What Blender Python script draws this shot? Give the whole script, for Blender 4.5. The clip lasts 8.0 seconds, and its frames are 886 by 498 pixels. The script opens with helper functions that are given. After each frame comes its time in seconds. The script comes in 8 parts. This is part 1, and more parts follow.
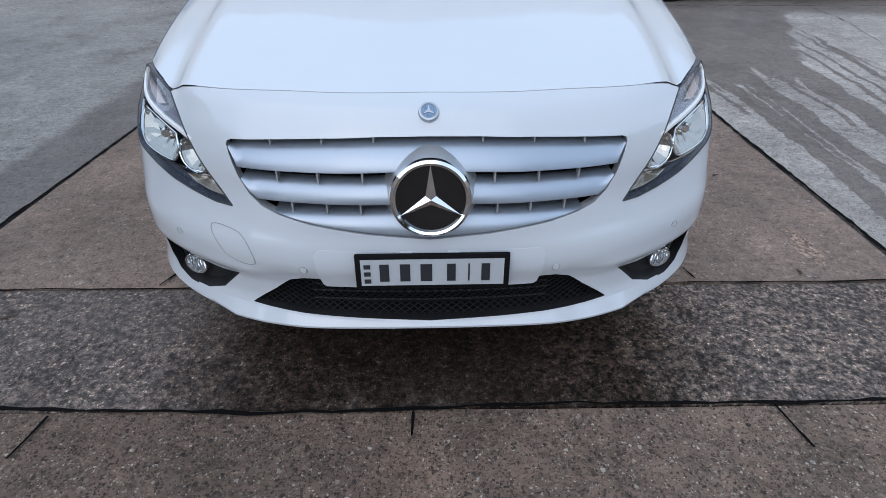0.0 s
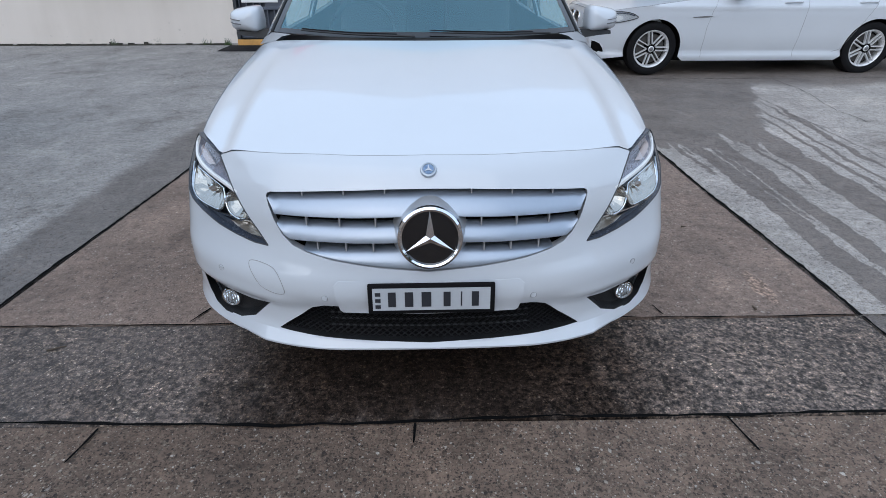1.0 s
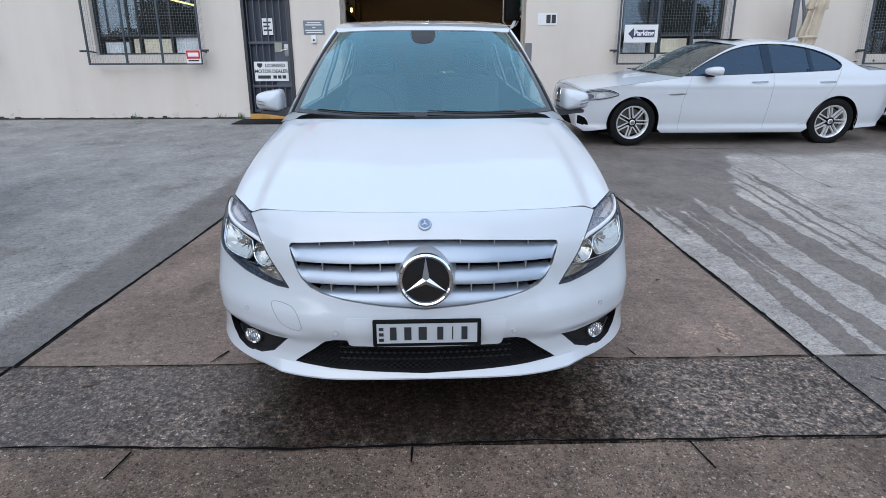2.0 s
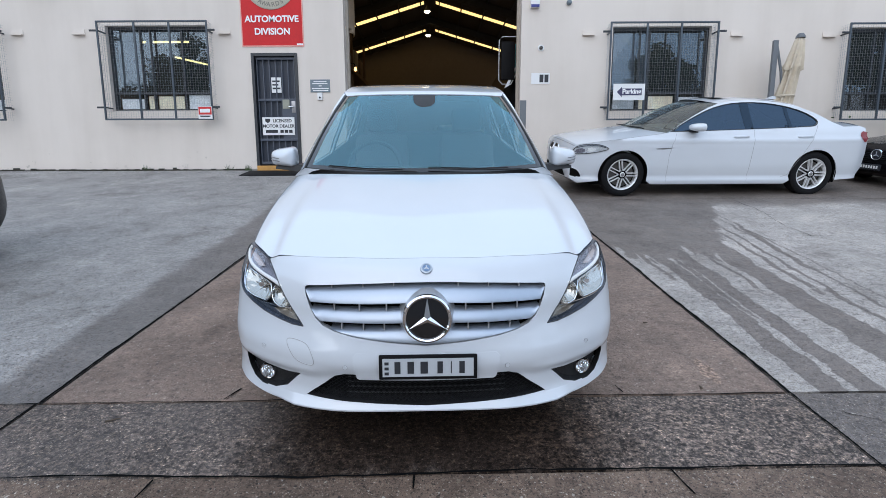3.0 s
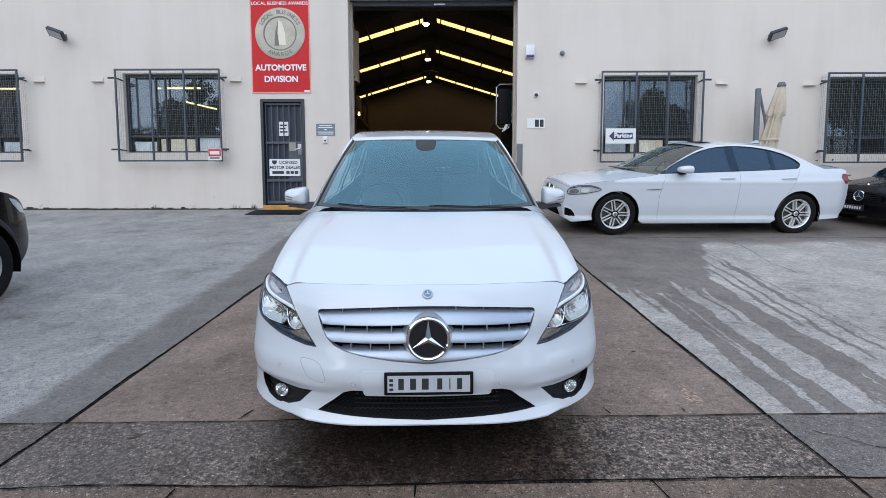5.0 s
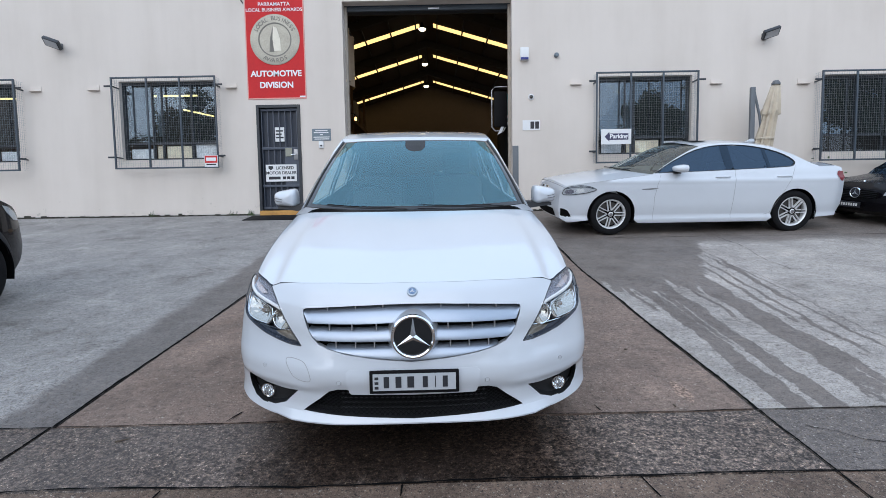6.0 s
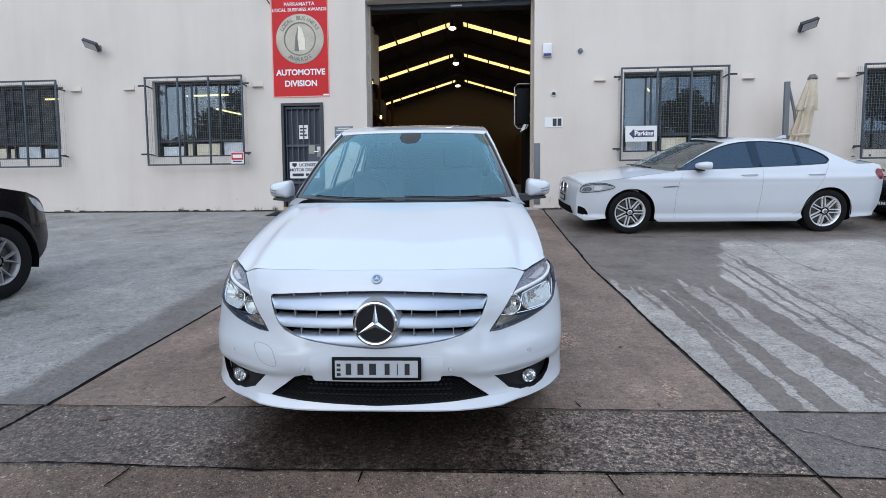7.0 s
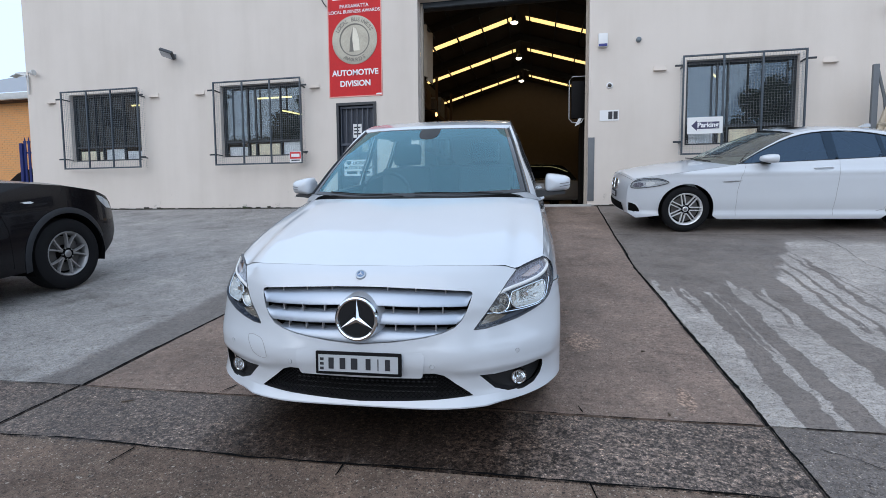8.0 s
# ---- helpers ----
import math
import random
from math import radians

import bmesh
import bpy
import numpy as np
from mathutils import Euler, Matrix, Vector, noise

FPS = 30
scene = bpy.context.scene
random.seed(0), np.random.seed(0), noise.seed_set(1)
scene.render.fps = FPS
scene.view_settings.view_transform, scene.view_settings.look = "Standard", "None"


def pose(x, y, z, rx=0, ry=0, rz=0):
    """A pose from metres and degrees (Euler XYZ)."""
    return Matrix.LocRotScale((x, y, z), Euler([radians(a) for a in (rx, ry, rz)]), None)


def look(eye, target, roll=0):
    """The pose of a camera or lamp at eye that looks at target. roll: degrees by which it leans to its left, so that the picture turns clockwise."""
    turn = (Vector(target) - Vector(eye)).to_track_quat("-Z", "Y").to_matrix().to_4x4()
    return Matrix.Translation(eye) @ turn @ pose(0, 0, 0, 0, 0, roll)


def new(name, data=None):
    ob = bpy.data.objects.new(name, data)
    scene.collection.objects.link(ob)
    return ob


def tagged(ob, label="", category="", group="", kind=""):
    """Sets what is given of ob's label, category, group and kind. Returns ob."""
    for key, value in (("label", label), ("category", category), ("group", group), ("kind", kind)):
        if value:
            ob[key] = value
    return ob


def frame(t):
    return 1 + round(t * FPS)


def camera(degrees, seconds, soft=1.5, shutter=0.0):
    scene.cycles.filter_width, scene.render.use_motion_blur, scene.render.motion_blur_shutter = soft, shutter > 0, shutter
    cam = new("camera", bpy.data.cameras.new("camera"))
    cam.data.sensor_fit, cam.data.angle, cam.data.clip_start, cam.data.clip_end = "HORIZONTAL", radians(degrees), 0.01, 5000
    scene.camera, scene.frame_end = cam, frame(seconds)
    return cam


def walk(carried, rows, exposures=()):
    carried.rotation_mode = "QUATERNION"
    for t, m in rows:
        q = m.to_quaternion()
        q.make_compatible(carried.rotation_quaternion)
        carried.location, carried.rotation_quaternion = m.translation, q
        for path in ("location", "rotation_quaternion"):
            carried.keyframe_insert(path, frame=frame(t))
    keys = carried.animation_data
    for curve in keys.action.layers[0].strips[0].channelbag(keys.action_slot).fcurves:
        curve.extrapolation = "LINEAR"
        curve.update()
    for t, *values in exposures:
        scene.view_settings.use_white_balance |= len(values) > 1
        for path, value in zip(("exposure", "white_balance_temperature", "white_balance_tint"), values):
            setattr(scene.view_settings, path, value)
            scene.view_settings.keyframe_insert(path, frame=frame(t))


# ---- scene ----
cam = camera(81.8, 8.0, soft=0.75)
PATH = [
    (0, (0.103, 0.025, 1.519), (0.076, 1.779, 0.559), -0.1),
    (0.5, (0.104, -0.137, 1.551), (0.08, 1.669, 0.691), -0.1),
    (1, (0.111, -0.271, 1.576), (0.09, 1.584, 0.829), -0.2),
    (1.5, (0.128, -0.425, 1.587), (0.107, 1.474, 0.96), -0.2),
    (2.8, (0.137, -0.772, 1.637), (0.123, 1.198, 1.288), -0.3),
    (3, (0.134, -0.805, 1.638), (0.12, 1.169, 1.316), -0.2),
    (3.5, (0.126, -0.912, 1.631), (0.111, 1.07, 1.364), -0.1),
    (4, (0.128, -1.001, 1.625), (0.115, 0.987, 1.398), -0.0),
    (4.5, (0.132, -1.064, 1.625), (0.117, 0.926, 1.434), 0.1),
    (6, (0.212, -1.059, 1.588), (0.196, 0.935, 1.439), -0.9),
    (6.5, (0.333, -1.055, 1.548), (0.287, 0.939, 1.402), -1.1),
    (7, (0.519, -1.032, 1.529), (0.371, 0.957, 1.382), -0.4),
    (7.5, (0.705, -1.006, 1.526), (0.432, 0.969, 1.374), 0.1),
    (8, (0.883, -0.944, 1.519), (0.476, 1.008, 1.363), -0.4),
]
walk(cam, [(t, look(eye, target, roll)) for t, eye, target, roll in PATH], exposures=((0, -0.38), (1, -0.36), (1.5, -0.28), (3, -0.17), (4.5, -0.17), (6, -0.19), (7.5, -0.24), (8, -0.29)))

# ---- daylight: a bright, thinly clouded sky and a soft low sun ----
world = bpy.data.worlds.new("daylight")
scene.world = world
world.use_nodes = True
wn, wl = world.node_tree.nodes, world.node_tree.links
sky = wn.new("ShaderNodeTexSky")
sky.sky_type = "NISHITA"
sky.sun_disc = False
SUN_UP, SUN_TURN = 30.0, 200.0
sky.sun_elevation, sky.sun_rotation = radians(SUN_UP), radians(SUN_TURN)
sky.air_density, sky.dust_density, sky.ozone_density = 1.0, 2.5, 1.5
wn["Background"].inputs["Strength"].default_value = 0.155
veil = wn.new("ShaderNodeMix")
veil.data_type = "RGBA"
veil.inputs[0].default_value = 0.78
veil.inputs[7].default_value = (8.1, 10.1, 13.1, 1.0)
wl.new(sky.outputs[0], veil.inputs[6])
wl.new(veil.outputs[2], wn["Background"].inputs["Color"])
sun = new("sun", bpy.data.lights.new("sun", "SUN"))
sun.data.energy, sun.data.angle, sun.data.color = 1.0, radians(80), (0.97, 0.97, 1.0)
sun.matrix_world = look((0, 0, 20), (0 - 20 * math.sin(radians(SUN_TURN)) * math.cos(radians(SUN_UP)),
                                      0 - 20 * math.cos(radians(SUN_TURN)) * math.cos(radians(SUN_UP)),
                                      20 - 20 * math.sin(radians(SUN_UP))))


# ---- materials ----
def sock(node, name, value):
    node.inputs[name].default_value = value


def rgba(c):
    return (c[0], c[1], c[2], 1.0)


class Nodes:
    """A small builder round one material's node tree."""

    def __init__(self, name):
        self.m = bpy.data.materials.new(name)
        self.m.use_nodes = True
        self.t = self.m.node_tree
        self.b = self.t.nodes["Principled BSDF"]
        self.out = self.t.nodes["Material Output"]
        self.coords = None

    def node(self, kind, **values):
        n = self.t.nodes.new(kind)
        for k, v in values.items():
            sock(n, k.replace("_", " "), v)
        return n

    def link(self, a, b):
        self.t.links.new(a, b)

    def where(self, stretch=None, turn=0.0):
        if self.coords is None:
            self.coords = self.t.nodes.new("ShaderNodeNewGeometry").outputs["Position"]
        if stretch is None:
            return self.coords
        mp = self.t.nodes.new("ShaderNodeMapping")
        mp.inputs["Scale"].default_value = stretch
        mp.inputs["Rotation"].default_value = (0, 0, radians(turn))
        self.link(self.coords, mp.inputs["Vector"])
        return mp.outputs[0]

    def noise(self, scale, detail=4.0, rough=0.55, stretch=None, turn=0.0):
        n = self.node("ShaderNodeTexNoise", Scale=scale, Detail=detail, Roughness=rough)
        self.link(self.where(stretch, turn), n.inputs["Vector"])
        return n.outputs["Fac"]

    def cells(self, scale, feature="F1", out="Distance", wobble=0.0):
        n = self.node("ShaderNodeTexVoronoi", Scale=scale)
        n.feature = feature
        place = self.where()
        if wobble:
            w = self.node("ShaderNodeTexNoise", Scale=scale * 1.3, Detail=2.0)
            self.link(self.where(), w.inputs["Vector"])
            add = self.t.nodes.new("ShaderNodeVectorMath")
            add.operation = "MULTIPLY_ADD"
            self.link(w.outputs["Color"], add.inputs[0])
            add.inputs[1].default_value = (wobble * 2, wobble * 2, wobble * 2)
            self.link(place, add.inputs[2])
            place = add.outputs[0]
        self.link(place, n.inputs["Vector"])
        return n.outputs[out]

    def ramp(self, fac, *stops):
        r = self.t.nodes.new("ShaderNodeValToRGB")
        r.color_ramp.elements[0].position, r.color_ramp.elements[0].color = stops[0][0], rgba(stops[0][1])
        r.color_ramp.elements[1].position, r.color_ramp.elements[1].color = stops[-1][0], rgba(stops[-1][1])
        for p, c in stops[1:-1]:
            e = r.color_ramp.elements.new(p)
            e.color = rgba(c)
        self.link(fac, r.inputs[0])
        return r.outputs[0]

    def span(self, v, a, b, lo=0.0, hi=1.0):
        n = self.t.nodes.new("ShaderNodeMapRange")
        n.interpolation_type = "SMOOTHSTEP"
        for k, x in ((1, a), (2, b), (3, lo), (4, hi)):
            n.inputs[k].default_value = x
        self.link(v, n.inputs[0])
        return n.outputs[0]

    def math(self, op, a, b=0.0):
        n = self.t.nodes.new("ShaderNodeMath")
        n.operation = op
        for i, x in enumerate((a, b)):
            if isinstance(x, (int, float)):
                n.inputs[i].default_value = x
            else:
                self.link(x, n.inputs[i])
        return n.outputs[0]

    def axis(self, k):
        n = self.t.nodes.new("ShaderNodeSeparateXYZ")
        self.link(self.where(), n.inputs[0])
        return n.outputs[k]

    def mix(self, fac, a, b, kind="MIX"):
        n = self.t.nodes.new("ShaderNodeMix")
        n.data_type, n.blend_type = "RGBA", kind
        for i, x in ((0, fac), (6, a), (7, b)):
            if isinstance(x, (int, float)):
                n.inputs[i].default_value = x
            elif isinstance(x, tuple):
                n.inputs[i].default_value = rgba(x)
            else:
                self.link(x, n.inputs[i])
        return n.outputs[2]

    def bump(self, height, distance=0.01, strength=1.0):
        n = self.node("ShaderNodeBump", Strength=strength, Distance=distance)
        self.link(height, n.inputs["Height"])
        self.link(n.outputs[0], self.b.inputs["Normal"])

    def set(self, color=None, rough=None, metal=None, coat=None, spec=None):
        for name, x in (("Base Color", color), ("Roughness", rough), ("Metallic", metal), ("Coat Weight", coat), ("Specular IOR Level", spec)):
            if x is None:
                continue
            if isinstance(x, tuple):
                sock(self.b, name, rgba(x))
            elif isinstance(x, (int, float)):
                sock(self.b, name, x)
            else:
                self.link(x, self.b.inputs[name])
        return self


def plain(name, color, rough=0.5, metal=0.0, coat=0.0, vary=0.12, scale=6.0, bump=0.0, spec=0.5):
    """A material of one main colour with a little wear at two scales."""
    n = Nodes(name)
    f = n.math("ADD", n.math("MULTIPLY", n.noise(scale), 0.6), n.math("MULTIPLY", n.noise(scale * 14, 3), 0.4))
    lo = tuple(c * (1 - vary) for c in color)
    hi = tuple(min(1.0, c * (1 + vary)) for c in color)
    n.set(n.ramp(f, (0.3, lo), (0.7, hi)), n.span(f, 0.3, 0.7, max(0.02, rough - 0.05), min(1.0, rough + 0.06)), metal, coat, spec)
    if bump:
        n.bump(n.noise(scale * 30, 3), bump)
    return n.m


def paint(name, color, rough=0.32, flake=0.0, coat=1.0):
    """Car paint: a base coat under clear lacquer, with faint dust low down in the lacquer."""
    n = Nodes(name)
    f = n.noise(2.5, 3)
    n.set(n.ramp(f, (0.3, tuple(c * 0.97 for c in color)), (0.7, color)), rough, flake, coat, 0.5 * coat)
    sock(n.b, "Coat IOR", 1.6)
    n.link(n.span(n.noise(9, 5), 0.35, 0.75, 0.02, 0.07), n.b.inputs["Coat Roughness"])
    return n.m


def glow(name, color, strength):
    n = Nodes(name)
    n.set(color, 0.5)
    sock(n.b, "Emission Color", rgba(color))
    sock(n.b, "Emission Strength", strength)
    return n.m


def pane(name, tint, gloss=0.02, ior=1.5, haze=0.0, film=(1, 1, 1)):
    """Thin glass: tinted see-through with a mirror film by Fresnel."""
    n = Nodes(name)
    tr = n.node("ShaderNodeBsdfTransparent", Color=rgba(tint))
    gl = n.node("ShaderNodeBsdfGlossy", Roughness=gloss, Color=rgba(film))
    lw = n.node("ShaderNodeLayerWeight", Blend=0.5)
    f0 = ((ior - 1) / (ior + 1)) ** 2
    fr = n.math("ADD", n.math("MULTIPLY", n.math("POWER", lw.outputs["Facing"], 5.0), 1 - f0), f0)
    mx = n.t.nodes.new("ShaderNodeMixShader")
    n.link(fr, mx.inputs[0])
    n.link(tr.outputs[0], mx.inputs[1])
    n.link(gl.outputs[0], mx.inputs[2])
    last = mx
    # pale diffuse mixed in, a painted sheen where the sky reflects too little
    if haze:
        df = n.node("ShaderNodeBsdfDiffuse", Color=rgba((0.6, 0.62, 0.62)))
        m2 = n.t.nodes.new("ShaderNodeMixShader")
        n.link(n.span(n.noise(3, 4), 0.2, 0.8, haze * 0.7, haze * 1.3), m2.inputs[0])
        n.link(mx.outputs[0], m2.inputs[1])
        n.link(df.outputs[0], m2.inputs[2])
        last = m2
    n.link(last.outputs[0], n.out.inputs["Surface"])
    return n.m


def concrete(name, dark, light, grit=60.0, wet=None, stones=0.0, rough=0.85, worn=None, drip=None, spec=0.2):
    """Worn concrete: broad stains, grit, exposed stones; wet gives a mask of damp ground."""
    n = Nodes(name)
    broad, mid, fine = n.noise(0.7, 5, 0.6), n.noise(5.0, 6, 0.65), n.noise(grit, 4, 0.7)
    f = n.math("ADD", n.math("MULTIPLY", broad, 0.35), n.math("ADD", n.math("MULTIPLY", mid, 0.3), n.math("MULTIPLY", fine, 0.35)))
    col = n.ramp(f, (0.36, dark), (0.5, tuple((a + b) / 2 for a, b in zip(dark, light))), (0.64, light))
    height = n.math("MULTIPLY", fine, 0.6)
    if stones:
        for size, share in ((210.0, 0.5), (120.0, 0.36), (70.0, 0.16), (42.0, 0.035)):
            cell = n.t.nodes.new("ShaderNodeSeparateColor")
            n.link(n.cells(size, "F1", "Color", 0.55 / size), cell.inputs[0])
            edge = n.cells(size, "F1", "Distance", 0.55 / size)
            pick = n.math("MULTIPLY", n.span(cell.outputs[0], 1.0 - share, 1.06 - share), n.span(edge, 0.56, 0.40))
            stone = n.ramp(cell.outputs[1], (0.0, (0.022, 0.019, 0.02)), (0.4, (0.075, 0.056, 0.045)), (0.7, (0.19, 0.143, 0.106)), (0.9, (0.36, 0.29, 0.22)), (1.0, (0.62, 0.56, 0.49)))
            col = n.mix(n.math("MULTIPLY", pick, min(1.0, stones)), col, stone)
            height = n.math("ADD", height, n.math("MULTIPLY", pick, 0.4 * stones))
    blot = n.noise(1.7, 7, 0.72)
    col = n.mix(1.0, col, n.ramp(blot, (0.30, (0.62, 0.60, 0.59)), (0.46, (0.95, 0.95, 0.95)), (0.56, (1.04, 1.04, 1.04)), (0.70, (1.3, 1.28, 1.25))), "MULTIPLY")
    fleck = n.noise(24.0, 5, 0.75, stretch=(0.8, 1.15, 1.0))
    col = n.mix(1.0, col, n.ramp(fleck, (0.34, (0.64, 0.64, 0.65)), (0.46, (0.97, 0.97, 0.97)), (0.56, (1.0, 1.0, 1.0)), (0.68, (1.28, 1.26, 1.23))), "MULTIPLY")
    height = n.math("ADD", height, n.math("MULTIPLY", fleck, 0.5))
    r = n.span(mid, 0.3, 0.7, rough - 0.1, rough + 0.08)
    if worn:
        mask = worn(n)
        pits = n.noise(52.0, 5, 0.8)
        pit = n.ramp(pits, (0.40, (0.28, 0.26, 0.25)), (0.50, (1.6, 1.5, 1.4)), (0.60, (2.9, 2.7, 2.5)))
        col = n.mix(mask, col, n.mix(1.0, col, pit, "MULTIPLY"))
        lump = n.noise(26.0, 4, 0.7)
        col = n.mix(mask, col, n.mix(1.0, col, n.ramp(lump, (0.38, (0.50, 0.49, 0.48)), (0.5, (1.0, 1.0, 1.0)), (0.60, (1.55, 1.5, 1.45))), "MULTIPLY"))
        height = n.math("ADD", height, n.math("MULTIPLY", mask, n.math("ADD", n.math("MULTIPLY", pits, 1.6), n.math("MULTIPLY", lump, 1.4))))
    if drip:
        mask = drip(n)
        spec = n.math("SUBTRACT", spec, n.math("MULTIPLY", mask, spec * 0.85))
        # Masked ground is multiplied darker, on top of losing its gloss.
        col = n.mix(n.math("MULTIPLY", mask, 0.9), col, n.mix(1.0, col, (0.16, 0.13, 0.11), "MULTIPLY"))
    if wet:
        mask = wet(n)
        col = n.mix(mask, col, n.mix(1.0, col, (0.43, 0.39, 0.37), "MULTIPLY"))
        r = n.math("SUBTRACT", r, n.math("MULTIPLY", mask, 0.36))
    n.set(col, r, spec=n.math("ADD", n.math("MULTIPLY", mask, 0.3), spec) if wet else spec)
    n.bump(height, 0.005, 1.0)
    return n.m


def worn_strip(n):
    """Where traffic has stripped the gutter slab to its pale stones."""
    x, y = n.axis(0), n.axis(1)
    edge = n.math("ADD", x, n.math("MULTIPLY", n.math("SUBTRACT", n.noise(3.0, 5, 0.7), 0.5), 1.3))
    patch = n.span(n.noise(2.2, 5, 0.7), 0.42, 0.62)
    return n.math("MAXIMUM", n.math("MULTIPLY", n.span(edge, 0.25, 0.7), 0.95), n.math("ADD", n.math("MULTIPLY", patch, 0.3), 0.45))


def scuffs(n):
    """A few pale scraped patches on the drive."""
    x, y = n.axis(0), n.axis(1)
    rag = n.math("MULTIPLY", n.math("SUBTRACT", n.noise(11.0, 5, 0.75), 0.5), 0.5)
    mask = None
    for cx, cy, wx, wy in ((1.12, 2.75, 0.13, 0.22), (1.62, 1.98, 0.05, 0.16), (1.02, 3.4, 0.05, 0.1)):
        dx = n.math("DIVIDE", n.math("SUBTRACT", x, cx), wx)
        dy = n.math("DIVIDE", n.math("SUBTRACT", y, cy), wy)
        d = n.math("ADD", n.math("ADD", n.math("MULTIPLY", dx, dx), n.math("MULTIPLY", dy, dy)), n.math("MULTIPLY", rag, 6.0))
        m = n.math("MULTIPLY", n.span(d, 1.0, 0.3), 0.45)
        mask = m if mask is None else n.math("MAXIMUM", mask, m)
    return mask


def stain_and_shade(n):
    """Dark brown stain and the parked car's shade, both painted into the slabs."""
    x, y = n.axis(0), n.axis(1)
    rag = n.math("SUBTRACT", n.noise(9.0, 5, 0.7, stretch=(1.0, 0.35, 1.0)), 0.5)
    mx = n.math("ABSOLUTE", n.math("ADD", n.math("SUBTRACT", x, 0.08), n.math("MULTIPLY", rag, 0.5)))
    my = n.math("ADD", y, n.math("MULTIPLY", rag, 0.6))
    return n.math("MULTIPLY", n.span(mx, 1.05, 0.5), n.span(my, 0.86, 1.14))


def apron_patch_shade(n):
    """Brown patches and the parked car's shade, painted together into the apron below it."""
    x, y = n.axis(0), n.axis(1)
    rag = n.math("SUBTRACT", n.noise(2.5, 6, 0.7), 0.5)
    mx = n.math("ABSOLUTE", n.math("ADD", n.math("ADD", x, 0.35), n.math("MULTIPLY", rag, 1.2)))
    my = n.math("ADD", y, n.math("MULTIPLY", rag, 0.5))
    return n.math("MULTIPLY", n.math("MULTIPLY", n.span(mx, 1.3, 0.3), n.span(my, 0.25, 0.9)), 0.32)


RUNS = ((2.20, 0.075, 1.4, 0.0), (2.42, 0.075, 1.4, 0.02), (2.31, 0.028, 2.7, 0.02), (2.85, 0.10, 1.8, 0.05), (2.97, 0.045, 1.4, 0.03), (2.66, 0.025, 3.1, 0.05),
        (3.10, 0.028, 3.1, 0.09), (3.22, 0.026, 2.5, 0.10), (3.40, 0.020, 1.5, 0.09), (3.53, 0.014, 2.2, 0.07), (3.31, 0.03, 3.7, 0.16), (2.05, 0.03, 3.5, 0.0))


def wet_shade_right(n):
    """Wash water spread under the saloon, with the shade there painted in, then running downhill in separate streaks
    that dry off.
    """
    x, y = n.axis(0), n.axis(1)
    soft = n.math("SUBTRACT", n.noise(1.1, 4, 0.6), 0.5)
    finger = n.math("SUBTRACT", n.noise(5.5, 3, 0.6, stretch=(1.0, 0.16, 1.0)), 0.5)
    rag = n.math("SUBTRACT", n.noise(26.0, 3, 0.6, stretch=(1.0, 0.5, 1.0)), 0.5)
    wob = n.math("ADD", n.math("MULTIPLY", n.math("SUBTRACT", n.noise(1.6, 4, 0.6, stretch=(0.5, 1.0, 1.0)), 0.5), 0.24), n.math("MULTIPLY", rag, 0.05))
    px = n.math("ADD", x, wob)
    py = n.math("ADD", y, n.math("ADD", n.math("MULTIPLY", finger, 2.4), n.math("MULTIPLY", soft, 0.3)))
    lean = n.math("SUBTRACT", px, n.math("MULTIPLY", n.math("ADD", y, n.math("MULTIPLY", finger, 1.0)), 0.46))
    mask = n.math("MULTIPLY", n.span(py, 4.18, 4.24), n.span(lean, 0.98, 0.92))
    # band under saloon and coupe: damp and their shade in one dark mask
    mask = n.math("MAXIMUM", mask, n.math("MULTIPLY", n.span(n.math("ADD", y, n.math("MULTIPLY", soft, 0.8)), 6.3, 6.8), n.span(x, 14.0, 11.0)))
    for c, w, end, tilt in RUNS:
        d = n.math("ABSOLUTE", n.math("SUBTRACT", px, n.math("ADD", n.math("MULTIPLY", y, tilt), c - 3 * tilt)))
        d = n.math("ADD", d, n.math("MULTIPLY", finger, 0.08 if w > 0.025 else 0.02))
        top = 4.6 + max(0.0, (c - 2.9) * 2.0)
        line = n.math("MULTIPLY", n.span(d, w, w - 0.010), n.math("MULTIPLY", n.span(n.math("ADD", y, rag), end, end + 0.12), n.span(y, top + 0.3, top)))
        mask = n.math("MAXIMUM", mask, line)
    return n.math("MULTIPLY", mask, 0.95)


def wet_left(n):
    """A damp margin that follows the joint of the driveway."""
    x, y = n.axis(0), n.axis(1)
    wob = n.math("MULTIPLY", n.math("SUBTRACT", n.noise(2.2, 4, 0.6), 0.5), 0.35)
    return n.math("MULTIPLY", n.span(n.math("ADD", n.math("ADD", x, wob), n.math("MULTIPLY", y, 0.02)), -2.33, -2.21), 0.8)


M = {}
M["car_white"] = paint("white_lacquer", (0.615, 0.645, 0.68))
M["car_black"] = paint("black_lacquer", (0.005, 0.0045, 0.006), 0.25, 0.0, 0.3)
M["silver"] = plain("silver_satin", (0.55, 0.56, 0.58), 0.38, 0.55, 0.3, 0.04)
M["louvre"] = plain("louvre_silver", (0.40, 0.45, 0.52), 0.36, 0.7, 0.1, 0.03)
M["chrome"] = plain("chrome", (0.86, 0.87, 0.88), 0.06, 1.0, 0.0, 0.02)
M["alloy"] = plain("alloy", (0.62, 0.62, 0.63), 0.35, 0.25, 0.3, 0.06)
M["gap_line"] = plain("panel_gap", (0.20, 0.20, 0.205), 0.7)
